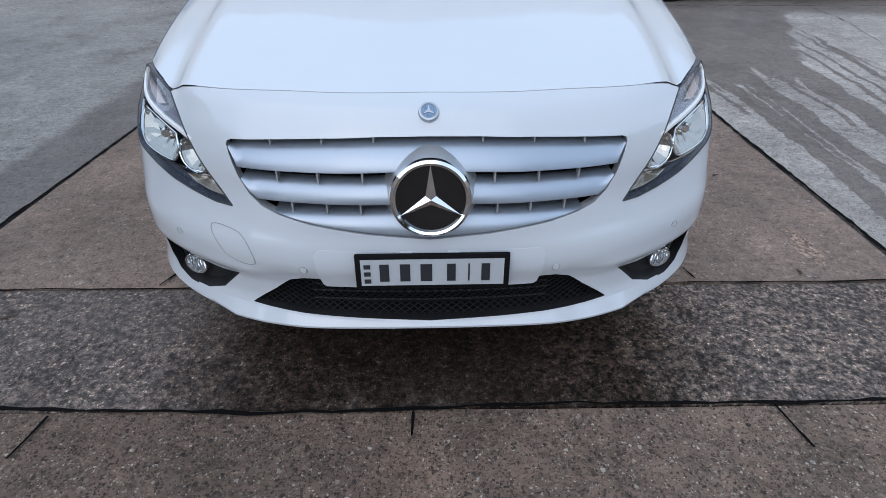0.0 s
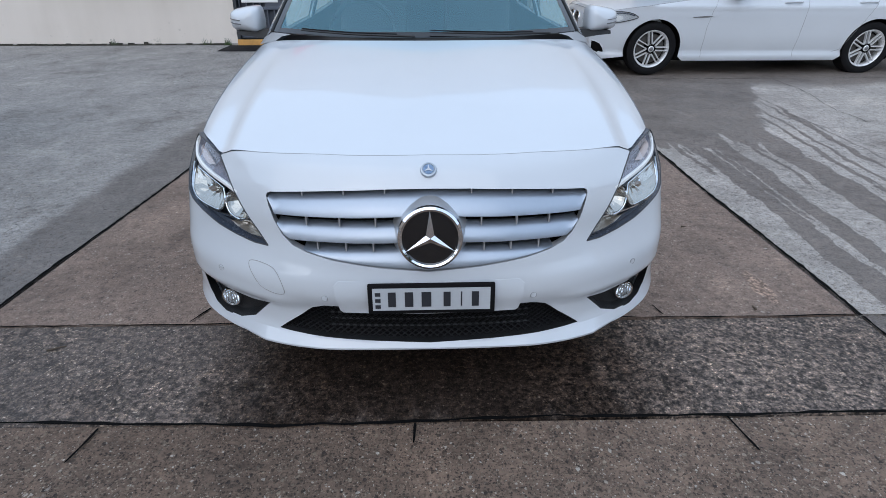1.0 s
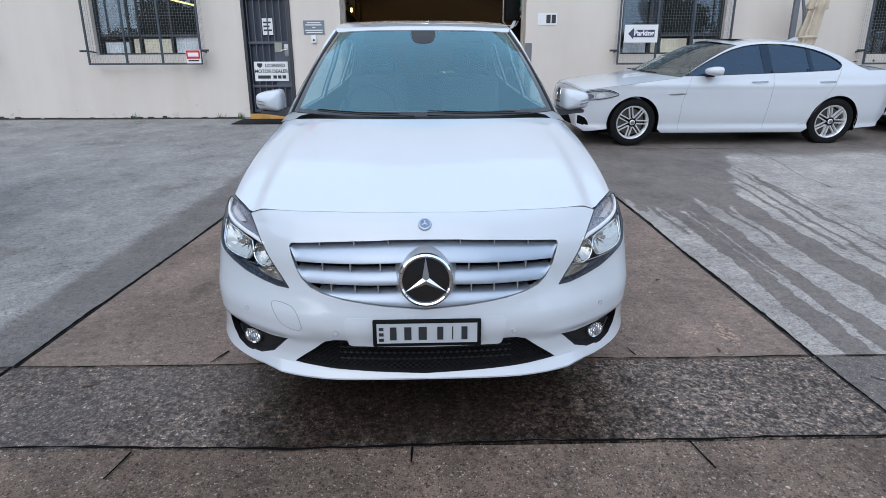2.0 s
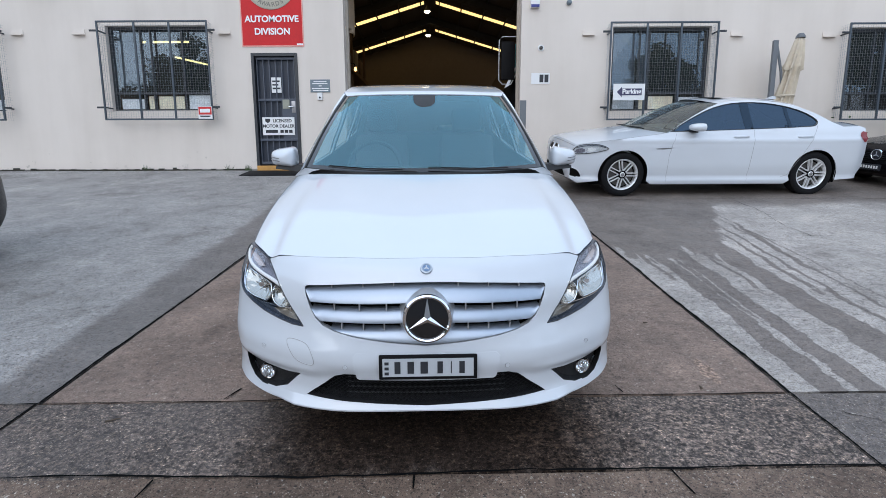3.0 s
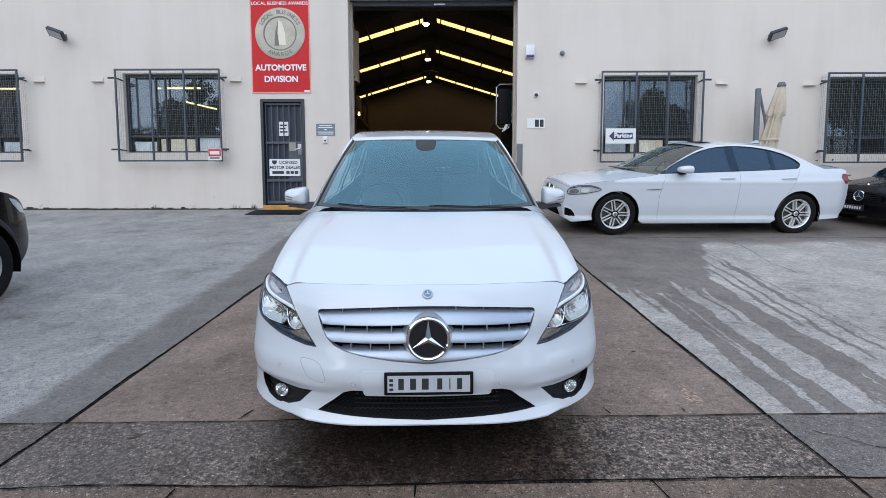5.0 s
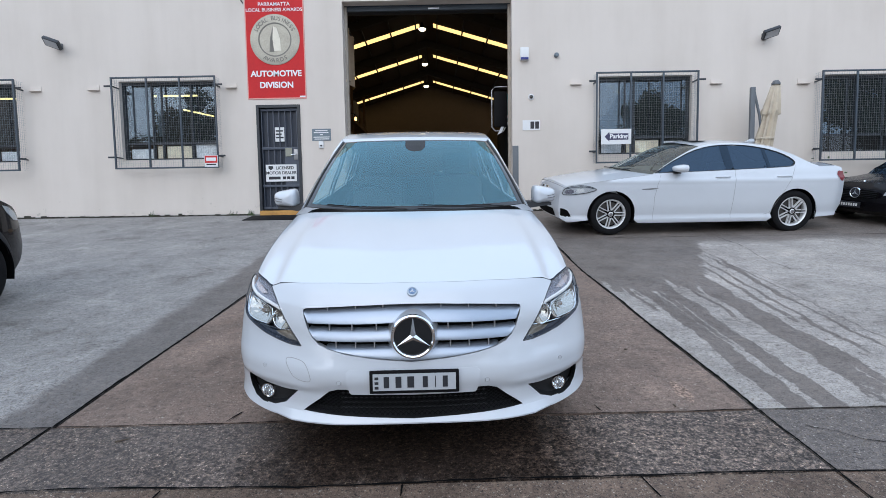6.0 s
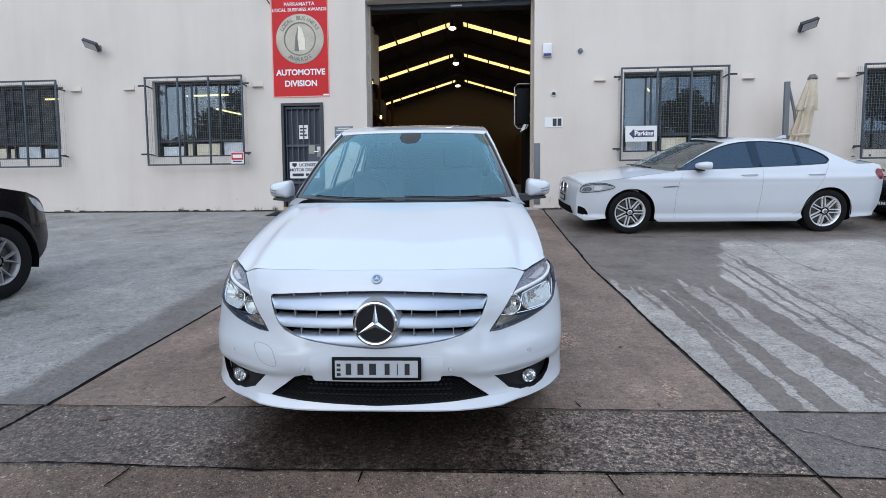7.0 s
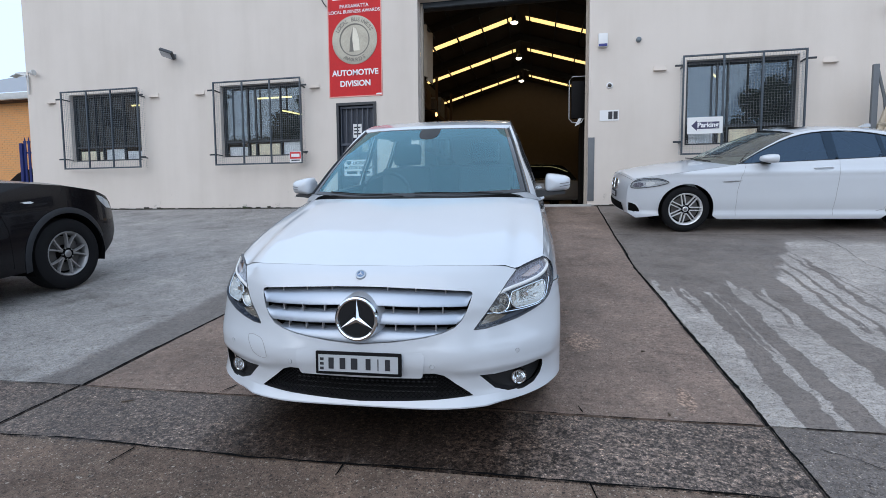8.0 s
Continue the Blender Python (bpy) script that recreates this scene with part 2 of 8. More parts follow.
M["lamp_pale"] = plain("lamp_pale", (0.6, 0.62, 0.64), 0.3, 0.35, 0.0, 0.1)
M["alloy_mid"] = plain("satin_alloy", (0.32, 0.31, 0.305), 0.35, 0.4, 0.3, 0.06)
M["alloy_dark"] = plain("alloy_grey", (0.3, 0.3, 0.31), 0.35, 0.85, 0.2, 0.06)
M["black_gloss"] = plain("black_gloss", (0.006, 0.006, 0.007), 0.05, 0.0, 0.6, 0.1)
M["black_plastic"] = plain("black_plastic", (0.012, 0.012, 0.013), 0.55, 0.0, 0.0, 0.2, 8, 0.001)
M["grey_plastic"] = plain("grey_plastic", (0.045, 0.047, 0.05), 0.5, 0, 0, 0.15)
M["rubber"] = plain("rubber", (0.006, 0.006, 0.007), 0.8, 0, 0, 0.2, 9, 0.001, 0.25)
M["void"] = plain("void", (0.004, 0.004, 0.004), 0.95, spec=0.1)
M["cloth"] = plain("seat_cloth", (0.055, 0.056, 0.06), 0.9, 0, 0, 0.2)
M["trim_beige"] = plain("trim_beige", (0.25, 0.24, 0.22), 0.8)
M["windscreen"] = pane("windscreen_glass", (0.74, 0.93, 0.96), 0.01, 2.5, 0.02, (0.45, 0.84, 0.97))
M["side_glass"] = pane("side_glass", (0.86, 0.9, 0.9), 0.01, 1.5)
M["tint_glass"] = pane("tinted_glass", (0.16, 0.18, 0.2), 0.01, 1.7)
M["lamp_glass"] = pane("lamp_lens", (0.95, 0.97, 0.98), 0.01, 1.55)
M["lamp_chrome"] = plain("lamp_reflector", (0.54, 0.52, 0.48), 0.13, 0.95, 0.0, 0.05, 20)
M["lamp_smoke"] = plain("lamp_smoke", (0.075, 0.09, 0.12), 0.25, 0.2, 0.0, 0.1)
M["inner_paint"] = paint("dull_lacquer", (0.10, 0.085, 0.07))
M["pillar_black"] = pane("pillar_gloss", (0.02, 0.03, 0.05), 0.02, 1.75, 0.0, (0.52, 0.74, 1.0))
M["arch_grey"] = plain("arch_plastic", (0.014, 0.016, 0.02), 0.55)
M["gap_soft"] = plain("soft_gap", (0.34, 0.35, 0.36), 0.7)
M["badge_ring"] = plain("badge_ring", (0.42, 0.46, 0.5), 0.3, 0.6)
M["curtain_beige"] = plain("curtain_beige", (0.62, 0.5, 0.37), 0.7)
M["mesh_black"] = plain("mesh_black", (0.005, 0.005, 0.006), 0.6, spec=0.15)
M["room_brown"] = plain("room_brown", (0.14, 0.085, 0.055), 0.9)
M["lamp_grey"] = plain("lamp_grey", (0.22, 0.21, 0.245), 0.25, 0.35, 0.0, 0.1)
M["corner_warm"] = plain("warm_reflector", (0.46, 0.42, 0.37), 0.2, 0.7)
M["amber_pale"] = plain("pale_amber", (0.44, 0.36, 0.35), 0.2, 0, 0.5, 0.05)
M["screen_clear"] = pane("screen_clear_glass", (0.70, 0.76, 0.70), 0.01, 1.95, 0.05, (0.95, 1.0, 0.95))
M["blue_tint"] = pane("blue_tinted_glass", (0.045, 0.07, 0.115), 0.01, 2.0, 0.0, (0.52, 0.74, 1.0))
M["alloy_bright"] = plain("bright_alloy", (0.78, 0.78, 0.78), 0.3, 0.3, 0.4, 0.04)
M["brake_iron"] = plain("brake_iron", (0.10, 0.095, 0.09), 0.45, 0.6)
M["crease"] = plain("crease_shade", (0.30, 0.30, 0.31), 0.5)
M["window_glass"] = pane("window_glass", (0.62, 0.66, 0.70), 0.01, 1.85, 0.02, (0.75, 0.9, 1.0))
M["low_glass"] = pane("low_window_glass", (0.97, 0.97, 0.97), 0.01, 1.4)
M["red_lamp"] = plain("red_lamp", (0.22, 0.003, 0.006), 0.3, 0, 0.0)
M["plate_white"] = plain("plate_white", (0.46, 0.48, 0.50), 0.4, 0, 0, 0.06)
M["ink"] = plain("ink", (0.02, 0.022, 0.028), 0.5)
M["steel_grey"] = plain("grey_painted_steel", (0.055, 0.072, 0.09), 0.5, 0, 0, 0.15)
M["wire"] = plain("wire_mesh_steel", (0.26, 0.28, 0.30), 0.5, 0.3)
M["frame_dark"] = plain("dark_aluminium", (0.022, 0.026, 0.032), 0.4)
M["door_dark"] = plain("dark_door_leaf", (0.022, 0.03, 0.048), 0.5, 0, 0, 0.15)
M["door_blue"] = plain("slate_door_paint", (0.065, 0.078, 0.105), 0.45, 0, 0, 0.15)
M["blind"] = plain("blind_slats", (0.5, 0.56, 0.62), 0.6)
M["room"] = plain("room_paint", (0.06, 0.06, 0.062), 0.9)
M["sign_white"] = plain("sign_white", (0.78, 0.78, 0.77), 0.4, 0, 0, 0.03)
M["guide_cream"] = plain("guide_cream", (0.42, 0.37, 0.31), 0.6, 0, 0, 0.1)
M["sign_grey"] = plain("sign_grey", (0.16, 0.2, 0.23), 0.5)
M["red_text"] = plain("red_print", (0.6, 0.03, 0.03), 0.4)
M["white_text"] = plain("white_print", (0.85, 0.85, 0.85), 0.45, 0, 0, 0.02)
M["medal"] = plain("medal_print", (0.38, 0.355, 0.29), 0.35, 0.25, 0, 0.25, 3)
M["medal_dark"] = plain("medal_dark_print", (0.16, 0.15, 0.13), 0.5, 0, 0, 0.15)
M["banner_red"] = plain("banner_red", (0.60, 0.032, 0.034), 0.6, 0, 0, 0.1, 2, spec=0.2)
M["canvas"] = plain("beige_canvas", (0.55, 0.47, 0.36), 0.85, 0, 0, 0.15, 10, 0.002)
M["pole_grey"] = plain("grey_pole", (0.13, 0.14, 0.15), 0.5)
M["fence_blue"] = plain("blue_fence_paint", (0.012, 0.025, 0.15), 0.45)
M["gutter_white"] = plain("gutter_white", (0.6, 0.6, 0.58), 0.6)
M["sill_orange"] = plain("worn_orange_sill", (0.5, 0.26, 0.07), 0.7, 0, 0, 0.3)
M["lamp_tube"] = glow("lamp_tube", (1.0, 0.80, 0.32), 4.5)
# emission stands in for the daylight that comes through the sheets
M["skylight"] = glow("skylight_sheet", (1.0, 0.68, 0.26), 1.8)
M["bay_lamp"] = glow("bay_lamp", (1.0, 0.86, 0.60), 8.0)
M["bulb"] = glow("warm_bulb", (1.0, 0.5, 0.18), 5.0)
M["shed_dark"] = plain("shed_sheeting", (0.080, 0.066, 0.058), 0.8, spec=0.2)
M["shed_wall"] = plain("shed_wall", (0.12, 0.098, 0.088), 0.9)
M["shed_floor"] = plain("shed_floor", (0.3, 0.28, 0.26), 0.5)
M["beam"] = plain("beam_steel", (0.03, 0.03, 0.032), 0.6)
M["timber"] = plain("racking_timber", (0.12, 0.065, 0.035), 0.7)
M["poster_a"] = plain("pale_poster", (0.92, 0.76, 0.58), 0.6, 0, 0, 0.3, 4)
M["poster_b"] = plain("blue_poster", (0.7, 0.82, 0.9), 0.6, 0, 0, 0.4, 5)
M["leaf"] = plain("leaves", (0.05, 0.08, 0.03), 0.6, 0, 0, 0.5, 3)
M["bark"] = plain("bark", (0.1, 0.075, 0.055), 0.9, 0, 0, 0.3, 8)
M["street"] = plain("far_ground", (0.13, 0.125, 0.12), 0.9, 0, 0, 0.25, 0.3)
M["drive"] = concrete("brown_concrete", (0.142, 0.102, 0.081), (0.356, 0.255, 0.203), 45, stones=0.5, rough=0.72, worn=scuffs, drip=stain_and_shade, spec=0.32)
M["strip_grey"] = concrete("worn_grey_gutter", (0.100, 0.084, 0.076), (0.262, 0.226, 0.204), 40, stones=0.7, rough=0.7, spec=0.4)
M["apron"] = concrete("worn_brown_concrete", (0.074, 0.051, 0.039), (0.275, 0.190, 0.141), 45, stones=0.8, rough=0.74, drip=apron_patch_shade, spec=0.3)
M["strip"] = concrete("exposed_aggregate", (0.035, 0.029, 0.027), (0.142, 0.117, 0.105), 40, stones=0.5, rough=0.62, worn=worn_strip, drip=stain_and_shade, spec=0.45)
M["yard_left"] = concrete("grey_concrete_left", (0.238, 0.226, 0.214), (0.445, 0.422, 0.40), 35, wet_left, stones=0.5)
M["yard_right"] = concrete("grey_concrete_right", (0.325, 0.295, 0.268), (0.55, 0.50, 0.455), 35, wet_shade_right, stones=0.45)


def render_wall():
    n = Nodes("cream_render")
    broad, fine = n.noise(0.5, 5, 0.6), n.noise(60, 4, 0.6)
    run = n.noise(1.6, 5, 0.6, stretch=(1, 1, 0.12))
    f = n.math("ADD", n.math("MULTIPLY", broad, 0.5), n.math("MULTIPLY", run, 0.5))
    col = n.ramp(f, (0.3, (0.645, 0.574, 0.505)), (0.55, (0.722, 0.648, 0.577)), (0.75, (0.748, 0.672, 0.602)))
    chip = n.math("MULTIPLY", n.span(n.noise(7, 6, 0.7), 0.6, 0.7), n.span(n.axis(2), 2.1, 1.6))
    col = n.mix(n.math("MULTIPLY", chip, 0.5), col, (0.3, 0.27, 0.23))
    n.set(col, 0.8)
    n.bump(n.math("ADD", fine, n.noise(4, 4)), 0.004, 0.4)
    return n.m


def brick_skin():
    n = Nodes("orange_brick")
    inf = n.t.nodes.new("ShaderNodeObjectInfo")
    r = n.math("ADD", n.math("MULTIPLY", inf.outputs["Random"], 0.7), n.math("MULTIPLY", n.noise(12, 4), 0.3))
    # orange raised in brightness, so the sunshine on the wall is in its colour
    n.set(n.ramp(r, (0.1, (0.74, 0.32, 0.11)), (0.9, (0.92, 0.50, 0.21))), 0.85)
    n.bump(n.noise(90, 3), 0.003)
    return n.m


M["wall"] = render_wall()
M["brick"] = brick_skin()
M["mortar"] = plain("mortar", (0.45, 0.36, 0.27), 0.9)


# ---- mesh tools ----
def mesh_of(bm, name, mat, smooth=True, sharp=35):
    me = bpy.data.meshes.new(name)
    bmesh.ops.recalc_face_normals(bm, faces=bm.faces)
    bm.to_mesh(me)
    bm.free()
    me.materials.append(mat)
    if smooth:
        me.shade_smooth()
        me.set_sharp_from_angle(angle=radians(sharp))
    return me


def part(name, bm, mat, parent, label="", smooth=True, sharp=35):
    """One mesh object under a thing or under a part."""
    ob = new(name, mesh_of(bm, name, mat, smooth, sharp))
    ob.parent = parent
    if label:
        tagged(ob, label)
    return ob


def thing(name, m, label, category, group="", kind=""):
    ob = new(name)
    ob.empty_display_size = 0.2
    ob.matrix_world = m
    return tagged(ob, label, category, group, kind)


def solo(name, bm, mat, m, label, category, group="", kind="", smooth=True):
    ob = new(name, mesh_of(bm, name, mat, smooth))
    ob.matrix_world = m
    return tagged(ob, label, category, group, kind)


def box(bm, x0, x1, y0, y1, z0, z1, bevel=0.0):
    vs = [bm.verts.new(p) for p in ((x0, y0, z0), (x1, y0, z0), (x1, y1, z0), (x0, y1, z0), (x0, y0, z1), (x1, y0, z1), (x1, y1, z1), (x0, y1, z1))]
    fs = [bm.faces.new([vs[i] for i in f]) for f in ((0, 3, 2, 1), (4, 5, 6, 7), (0, 1, 5, 4), (1, 2, 6, 5), (2, 3, 7, 6), (3, 0, 4, 7))]
    if bevel:
        es = list({e for f in fs for e in f.edges})
        bmesh.ops.bevel(bm, geom=es, offset=bevel, segments=2, affect="EDGES", profile=0.6)
    return bm


def boxed(x0, x1, y0, y1, z0, z1, bevel=0.0):
    return box(bmesh.new(), x0, x1, y0, y1, z0, z1, bevel)


def lathe(bm, profile, n=32, axis="X", at=(0, 0, 0)):
    """Turn (radius, along) pairs round an axis."""
    rings = []
    for r, a in profile:
        ring = []
        for i in range(n):
            t = 2 * math.pi * i / n
            c, s = r * math.cos(t), r * math.sin(t)
            p = {"X": (a, c, s), "Y": (c, a, s), "Z": (c, s, a)}[axis]
            ring.append(bm.verts.new(Vector(p) + Vector(at)))
        rings.append(ring)
    for a, b in zip(rings, rings[1:]):
        for i in range(n):
            bm.faces.new((a[i], a[(i + 1) % n], b[(i + 1) % n], b[i]))
    bmesh.ops.remove_doubles(bm, verts=bm.verts, dist=1e-6)
    return bm


def lathed(profile, n=32, axis="X", at=(0, 0, 0)):
    return lathe(bmesh.new(), profile, n, axis, at)


def tube(bm, pts, r, n=8, squash=None):
    """A round bar along points."""
    pts = [Vector(p) for p in pts]
    rings = []
    for i, p in enumerate(pts):
        d = (pts[min(i + 1, len(pts) - 1)] - pts[max(i - 1, 0)]).normalized()
        up = Vector((0, 0, 1)) if abs(d.z) < 0.9 else Vector((1, 0, 0))
        a = d.cross(up).normalized()
        b = a.cross(d)
        rr = r[i] if isinstance(r, (list, tuple)) else r
        rings.append([bm.verts.new(p + rr * (math.cos(t) * a + math.sin(t) * b)) for t in [2 * math.pi * k / n for k in range(n)]])
    for a, b in zip(rings, rings[1:]):
        for i in range(n):
            bm.faces.new((a[i], a[(i + 1) % n], b[(i + 1) % n], b[i]))
    bm.faces.new(rings[0])
    bm.faces.new(rings[-1])
    return bm


def tubed(pts, r, n=8):
    return tube(bmesh.new(), pts, r, n)


def loft(bm, rows, close=False, cap=False):
    """Quads between rows of points."""
    vs = [[bm.verts.new(p) for p in row] for row in rows]
    for a, b in zip(vs, vs[1:]):
        k = len(a)
        for i in range(k if close else k - 1):
            bm.faces.new((a[i], a[(i + 1) % k], b[(i + 1) % k], b[i]))
    if cap:
        bm.faces.new(vs[0])
        bm.faces.new(vs[-1])
    return bm


def lofted(rows, close=False, cap=False):
    return loft(bmesh.new(), rows, close, cap)


def prism(bm, poly, y0, y1, plane="XZ"):
    """A flat outline pushed out from y0 to y1."""
    put = {"XZ": lambda a, b, d: (a, d, b), "XY": lambda a, b, d: (a, b, d), "YZ": lambda a, b, d: (d, a, b)}[plane]
    f = [bm.verts.new(put(a, b, y0)) for a, b in poly]
    g = [bm.verts.new(put(a, b, y1)) for a, b in poly]
    bm.faces.new(f)
    bm.faces.new(g)
    k = len(poly)
    for i in range(k):
        bm.faces.new((f[i], f[(i + 1) % k], g[(i + 1) % k], g[i]))
    return bm


def pchip(xs, ys):
    """A smooth, monotone curve through points, as a function."""
    xs, ys = np.asarray(xs, float), np.asarray(ys, float)
    h, d = np.diff(xs), np.diff(ys) / np.diff(xs)
    m = np.zeros_like(ys)
    for i in range(1, len(xs) - 1):
        if d[i - 1] * d[i] > 0:
            w1, w2 = 2 * h[i] + h[i - 1], h[i] + 2 * h[i - 1]
            m[i] = (w1 + w2) / (w1 / d[i - 1] + w2 / d[i])
    m[0], m[-1] = d[0], d[-1]

    def f(x):
        if x <= xs[0]:
            return float(ys[0] + m[0] * (x - xs[0]))
        if x >= xs[-1]:
            return float(ys[-1] + m[-1] * (x - xs[-1]))
        i = int(np.searchsorted(xs, x)) - 1
        t = (x - xs[i]) / h[i]
        return float((1 + 2 * t) * (1 - t) ** 2 * ys[i] + t * (1 - t) ** 2 * h[i] * m[i] + t * t * (3 - 2 * t) * ys[i + 1] + t * t * (t - 1) * h[i] * m[i + 1])
    return f


def dense(poly, step, closed=True):
    """Points along a polyline at even steps, corners kept."""
    out = []
    k = len(poly)
    for i in range(k if closed else k - 1):
        a, b = Vector(poly[i]), Vector(poly[(i + 1) % k])
        m = max(1, int((b - a).length / step))
        out += [tuple(a + (b - a) * j / m) for j in range(m)]
    return out if closed else out + [tuple(poly[-1])]


def rounded(poly, amount=0.5, rounds=2):
    """Corner cutting on a closed outline."""
    for _ in range(rounds):
        out = []
        k = len(poly)
        for i in range(k):
            a, b = Vector(poly[i]), Vector(poly[(i + 1) % k])
            out += [tuple(a + (b - a) * amount * 0.5), tuple(b + (a - b) * amount * 0.5)]
        poly = out
    return poly


def inside(p, poly):
    x, y = p
    hit = False
    k = len(poly)
    for i in range(k):
        (x1, y1), (x2, y2) = poly[i], poly[(i + 1) % k]
        if (y1 > y) != (y2 > y) and x < (x2 - x1) * (y - y1) / (y2 - y1) + x1:
            hit = not hit
    return hit


def sheet(bm, outer, holes, grid, lift, depth=None, back=None):
    """A curved sheet: an outline with holes, filled with triangles on a grid and lifted into space by lift(a, b).
    depth gives the holes a return, moved by the vector back."""
    loops = [outer] + list(holes)
    pts, edges = [], []
    for lp in loops:
        s = len(pts)
        pts += [Vector(p) for p in lp]
        edges += [(s + i, s + (i + 1) % len(lp)) for i in range(len(lp))]
    xs, ys = [p[0] for p in outer], [p[1] for p in outer]
    flat = np.array([tuple(p) for p in pts])
    for i in range(int((max(xs) - min(xs)) / grid) + 1):
        for j in range(int((max(ys) - min(ys)) / grid) + 1):
            p = (min(xs) + (i + 0.5) * grid, min(ys) + (j + 0.5) * grid)
            if inside(p, outer) and not any(inside(p, h) for h in holes):
                if np.min(np.sum((flat - np.array(p)) ** 2, axis=1)) > (0.45 * grid) ** 2:
                    pts.append(Vector(p))
    v2, _, tris, *_ = geometry.delaunay_2d_cdt(pts, edges, [], 0, 1e-7)
    vs = [bm.verts.new(lift(p[0], p[1])) for p in v2]
    for t in tris:
        c = sum((v2[i] for i in t), Vector((0, 0))) / 3
        if inside(c, outer) and not any(inside(c, h) for h in holes):
            bm.faces.new([vs[i] for i in t])
    loose = [v for v in bm.verts if not v.link_faces]
    bmesh.ops.delete(bm, geom=loose, context="VERTS")
    if back:
        for h in holes:
            a = [Vector(lift(*p)) for p in h]
            va, vb = [bm.verts.new(p) for p in a], [bm.verts.new(p + Vector(back)) for p in a]
            for i in range(len(h)):
                k = (i + 1) % len(h)
                bm.faces.new((va[i], va[k], vb[k], vb[i]))
    return bm


def words(text, size, mat, parent, m, name="lettering", bold=0.0, gap=1.0):
    """Lettering as a thin mesh, centred on its place."""
    cu = bpy.data.curves.new(name, "FONT")
    cu.body, cu.size, cu.align_x, cu.align_y, cu.extrude, cu.offset, cu.space_character = text, size, "CENTER", "CENTER", 0.002, bold, gap
    tmp = new(name, cu)
    me = bpy.data.meshes.new_from_object(tmp.evaluated_get(bpy.context.evaluated_depsgraph_get()))
    bpy.data.objects.remove(tmp)
    me.materials.clear()
    me.materials.append(mat)
    ob = new(name, me)
    ob.parent = parent
    ob.matrix_local = m
    return ob


from mathutils import geometry


# ---- ground: a drive that rises to the building ----
_gy = [-60, -12, -3, 1.08, 1.65, 3.9, 5.5, 7.1, 9.95]
_gz = [-0.35, -0.35, 0.06, 0.392, 0.44, 0.72, 0.915, 1.147, 1.56]


def rise(y):
    return float(np.interp(y, _gy, _gz)) if y < 9.95 else 1.56


ground = solo("ground", lofted([[(x, y, rise(y) - 0.10) for x in (-400, -60, -20, -6, -2, 2, 6, 20, 60, 400)]
                                for y in (-400, -60, -12, -3, 1.08, 1.65, 3.9, 5.5, 7.1, 9.95, 10.3, 60, 400)]),
              M["street"], Matrix(), "dark earth and paving base that reaches the horizon", "ground", kind="structure")
yard = thing("pavement", Matrix(), "stained concrete slabs with dark open joints sloping up to the building", "pavement", kind="structure")


def lie(x, y):
    """The slabs were cast a little askew to the building: where a point of the plan really lies."""
    wide = float(np.interp(y, (1.7, 5.0, 9.9), (1.045, 0.98, 0.985)))
    turn = float(np.interp(y, (1.7, 4.0), (1.0, 0.0)))
    return x * wide if abs(x) < 6.5 else x, y + turn * (0.022 + 0.026 * max(-3.5, min(3.5, x)))


def slab(name, x0, x1, y0, y1, mat, label, gap=0.013, step=0.35, rag=0.004):
    """A concrete slab that follows the rise, with slightly ragged, rounded edges."""
    nx, ny = max(4, int((x1 - x0) / step)), max(4, int((y1 - y0) / step))
    nx, ny = min(nx, 40), min(ny, 40)
    top, rows = [], []
    for j in range(ny + 1):
        y = y0 + gap + (y1 - y0 - 2 * gap) * j / ny
        row = []
        for i in range(nx + 1):
            x = x0 + gap + (x1 - x0 - 2 * gap) * i / nx
            ex = rag * noise.noise((x * 3.1, y * 3.1, 0.0)) if i in (0, nx) else 0.0
            ey = rag * noise.noise((x * 3.1, y * 3.1, 7.0)) if j in (0, ny) else 0.0
            px, py = lie(x, y)
            row.append((px + ex, py + ey, rise(py) + 0.004 * noise.noise((x * 0.5, y * 0.5, 2.0))))
        rows.append(row)
    bm = bmesh.new()
    vs = [[bm.verts.new(p) for p in row] for row in rows]
    for a, b in zip(vs, vs[1:]):
        for i in range(nx):
            bm.faces.new((a[i], a[i + 1], b[i + 1], b[i]))
    rim = vs[0] + [r[-1] for r in vs[1:-1]] + vs[-1][::-1] + [r[0] for r in vs[1:-1]][::-1]
    cx, cy = (x0 + x1) / 2, (y0 + y1) / 2
    for grow, drop, prev in ((0.004, 0.005, None), (0.005, 0.09, None)):
        low = [bm.verts.new((v.co.x + (grow if v.co.x > cx else -grow) * (abs(v.co.x - cx) > (x1 - x0) / 2 - 0.03),
                             v.co.y + (grow if v.co.y > cy else -grow) * (abs(v.co.y - cy) > (y1 - y0) / 2 - 0.03), v.co.z - drop)) for v in rim]
        for i in range(len(rim)):
            k = (i + 1) % len(rim)
            bm.faces.new((rim[i], rim[k], low[k], low[i]))
        rim = low
    return part("slab", bm, mat, yard, label)


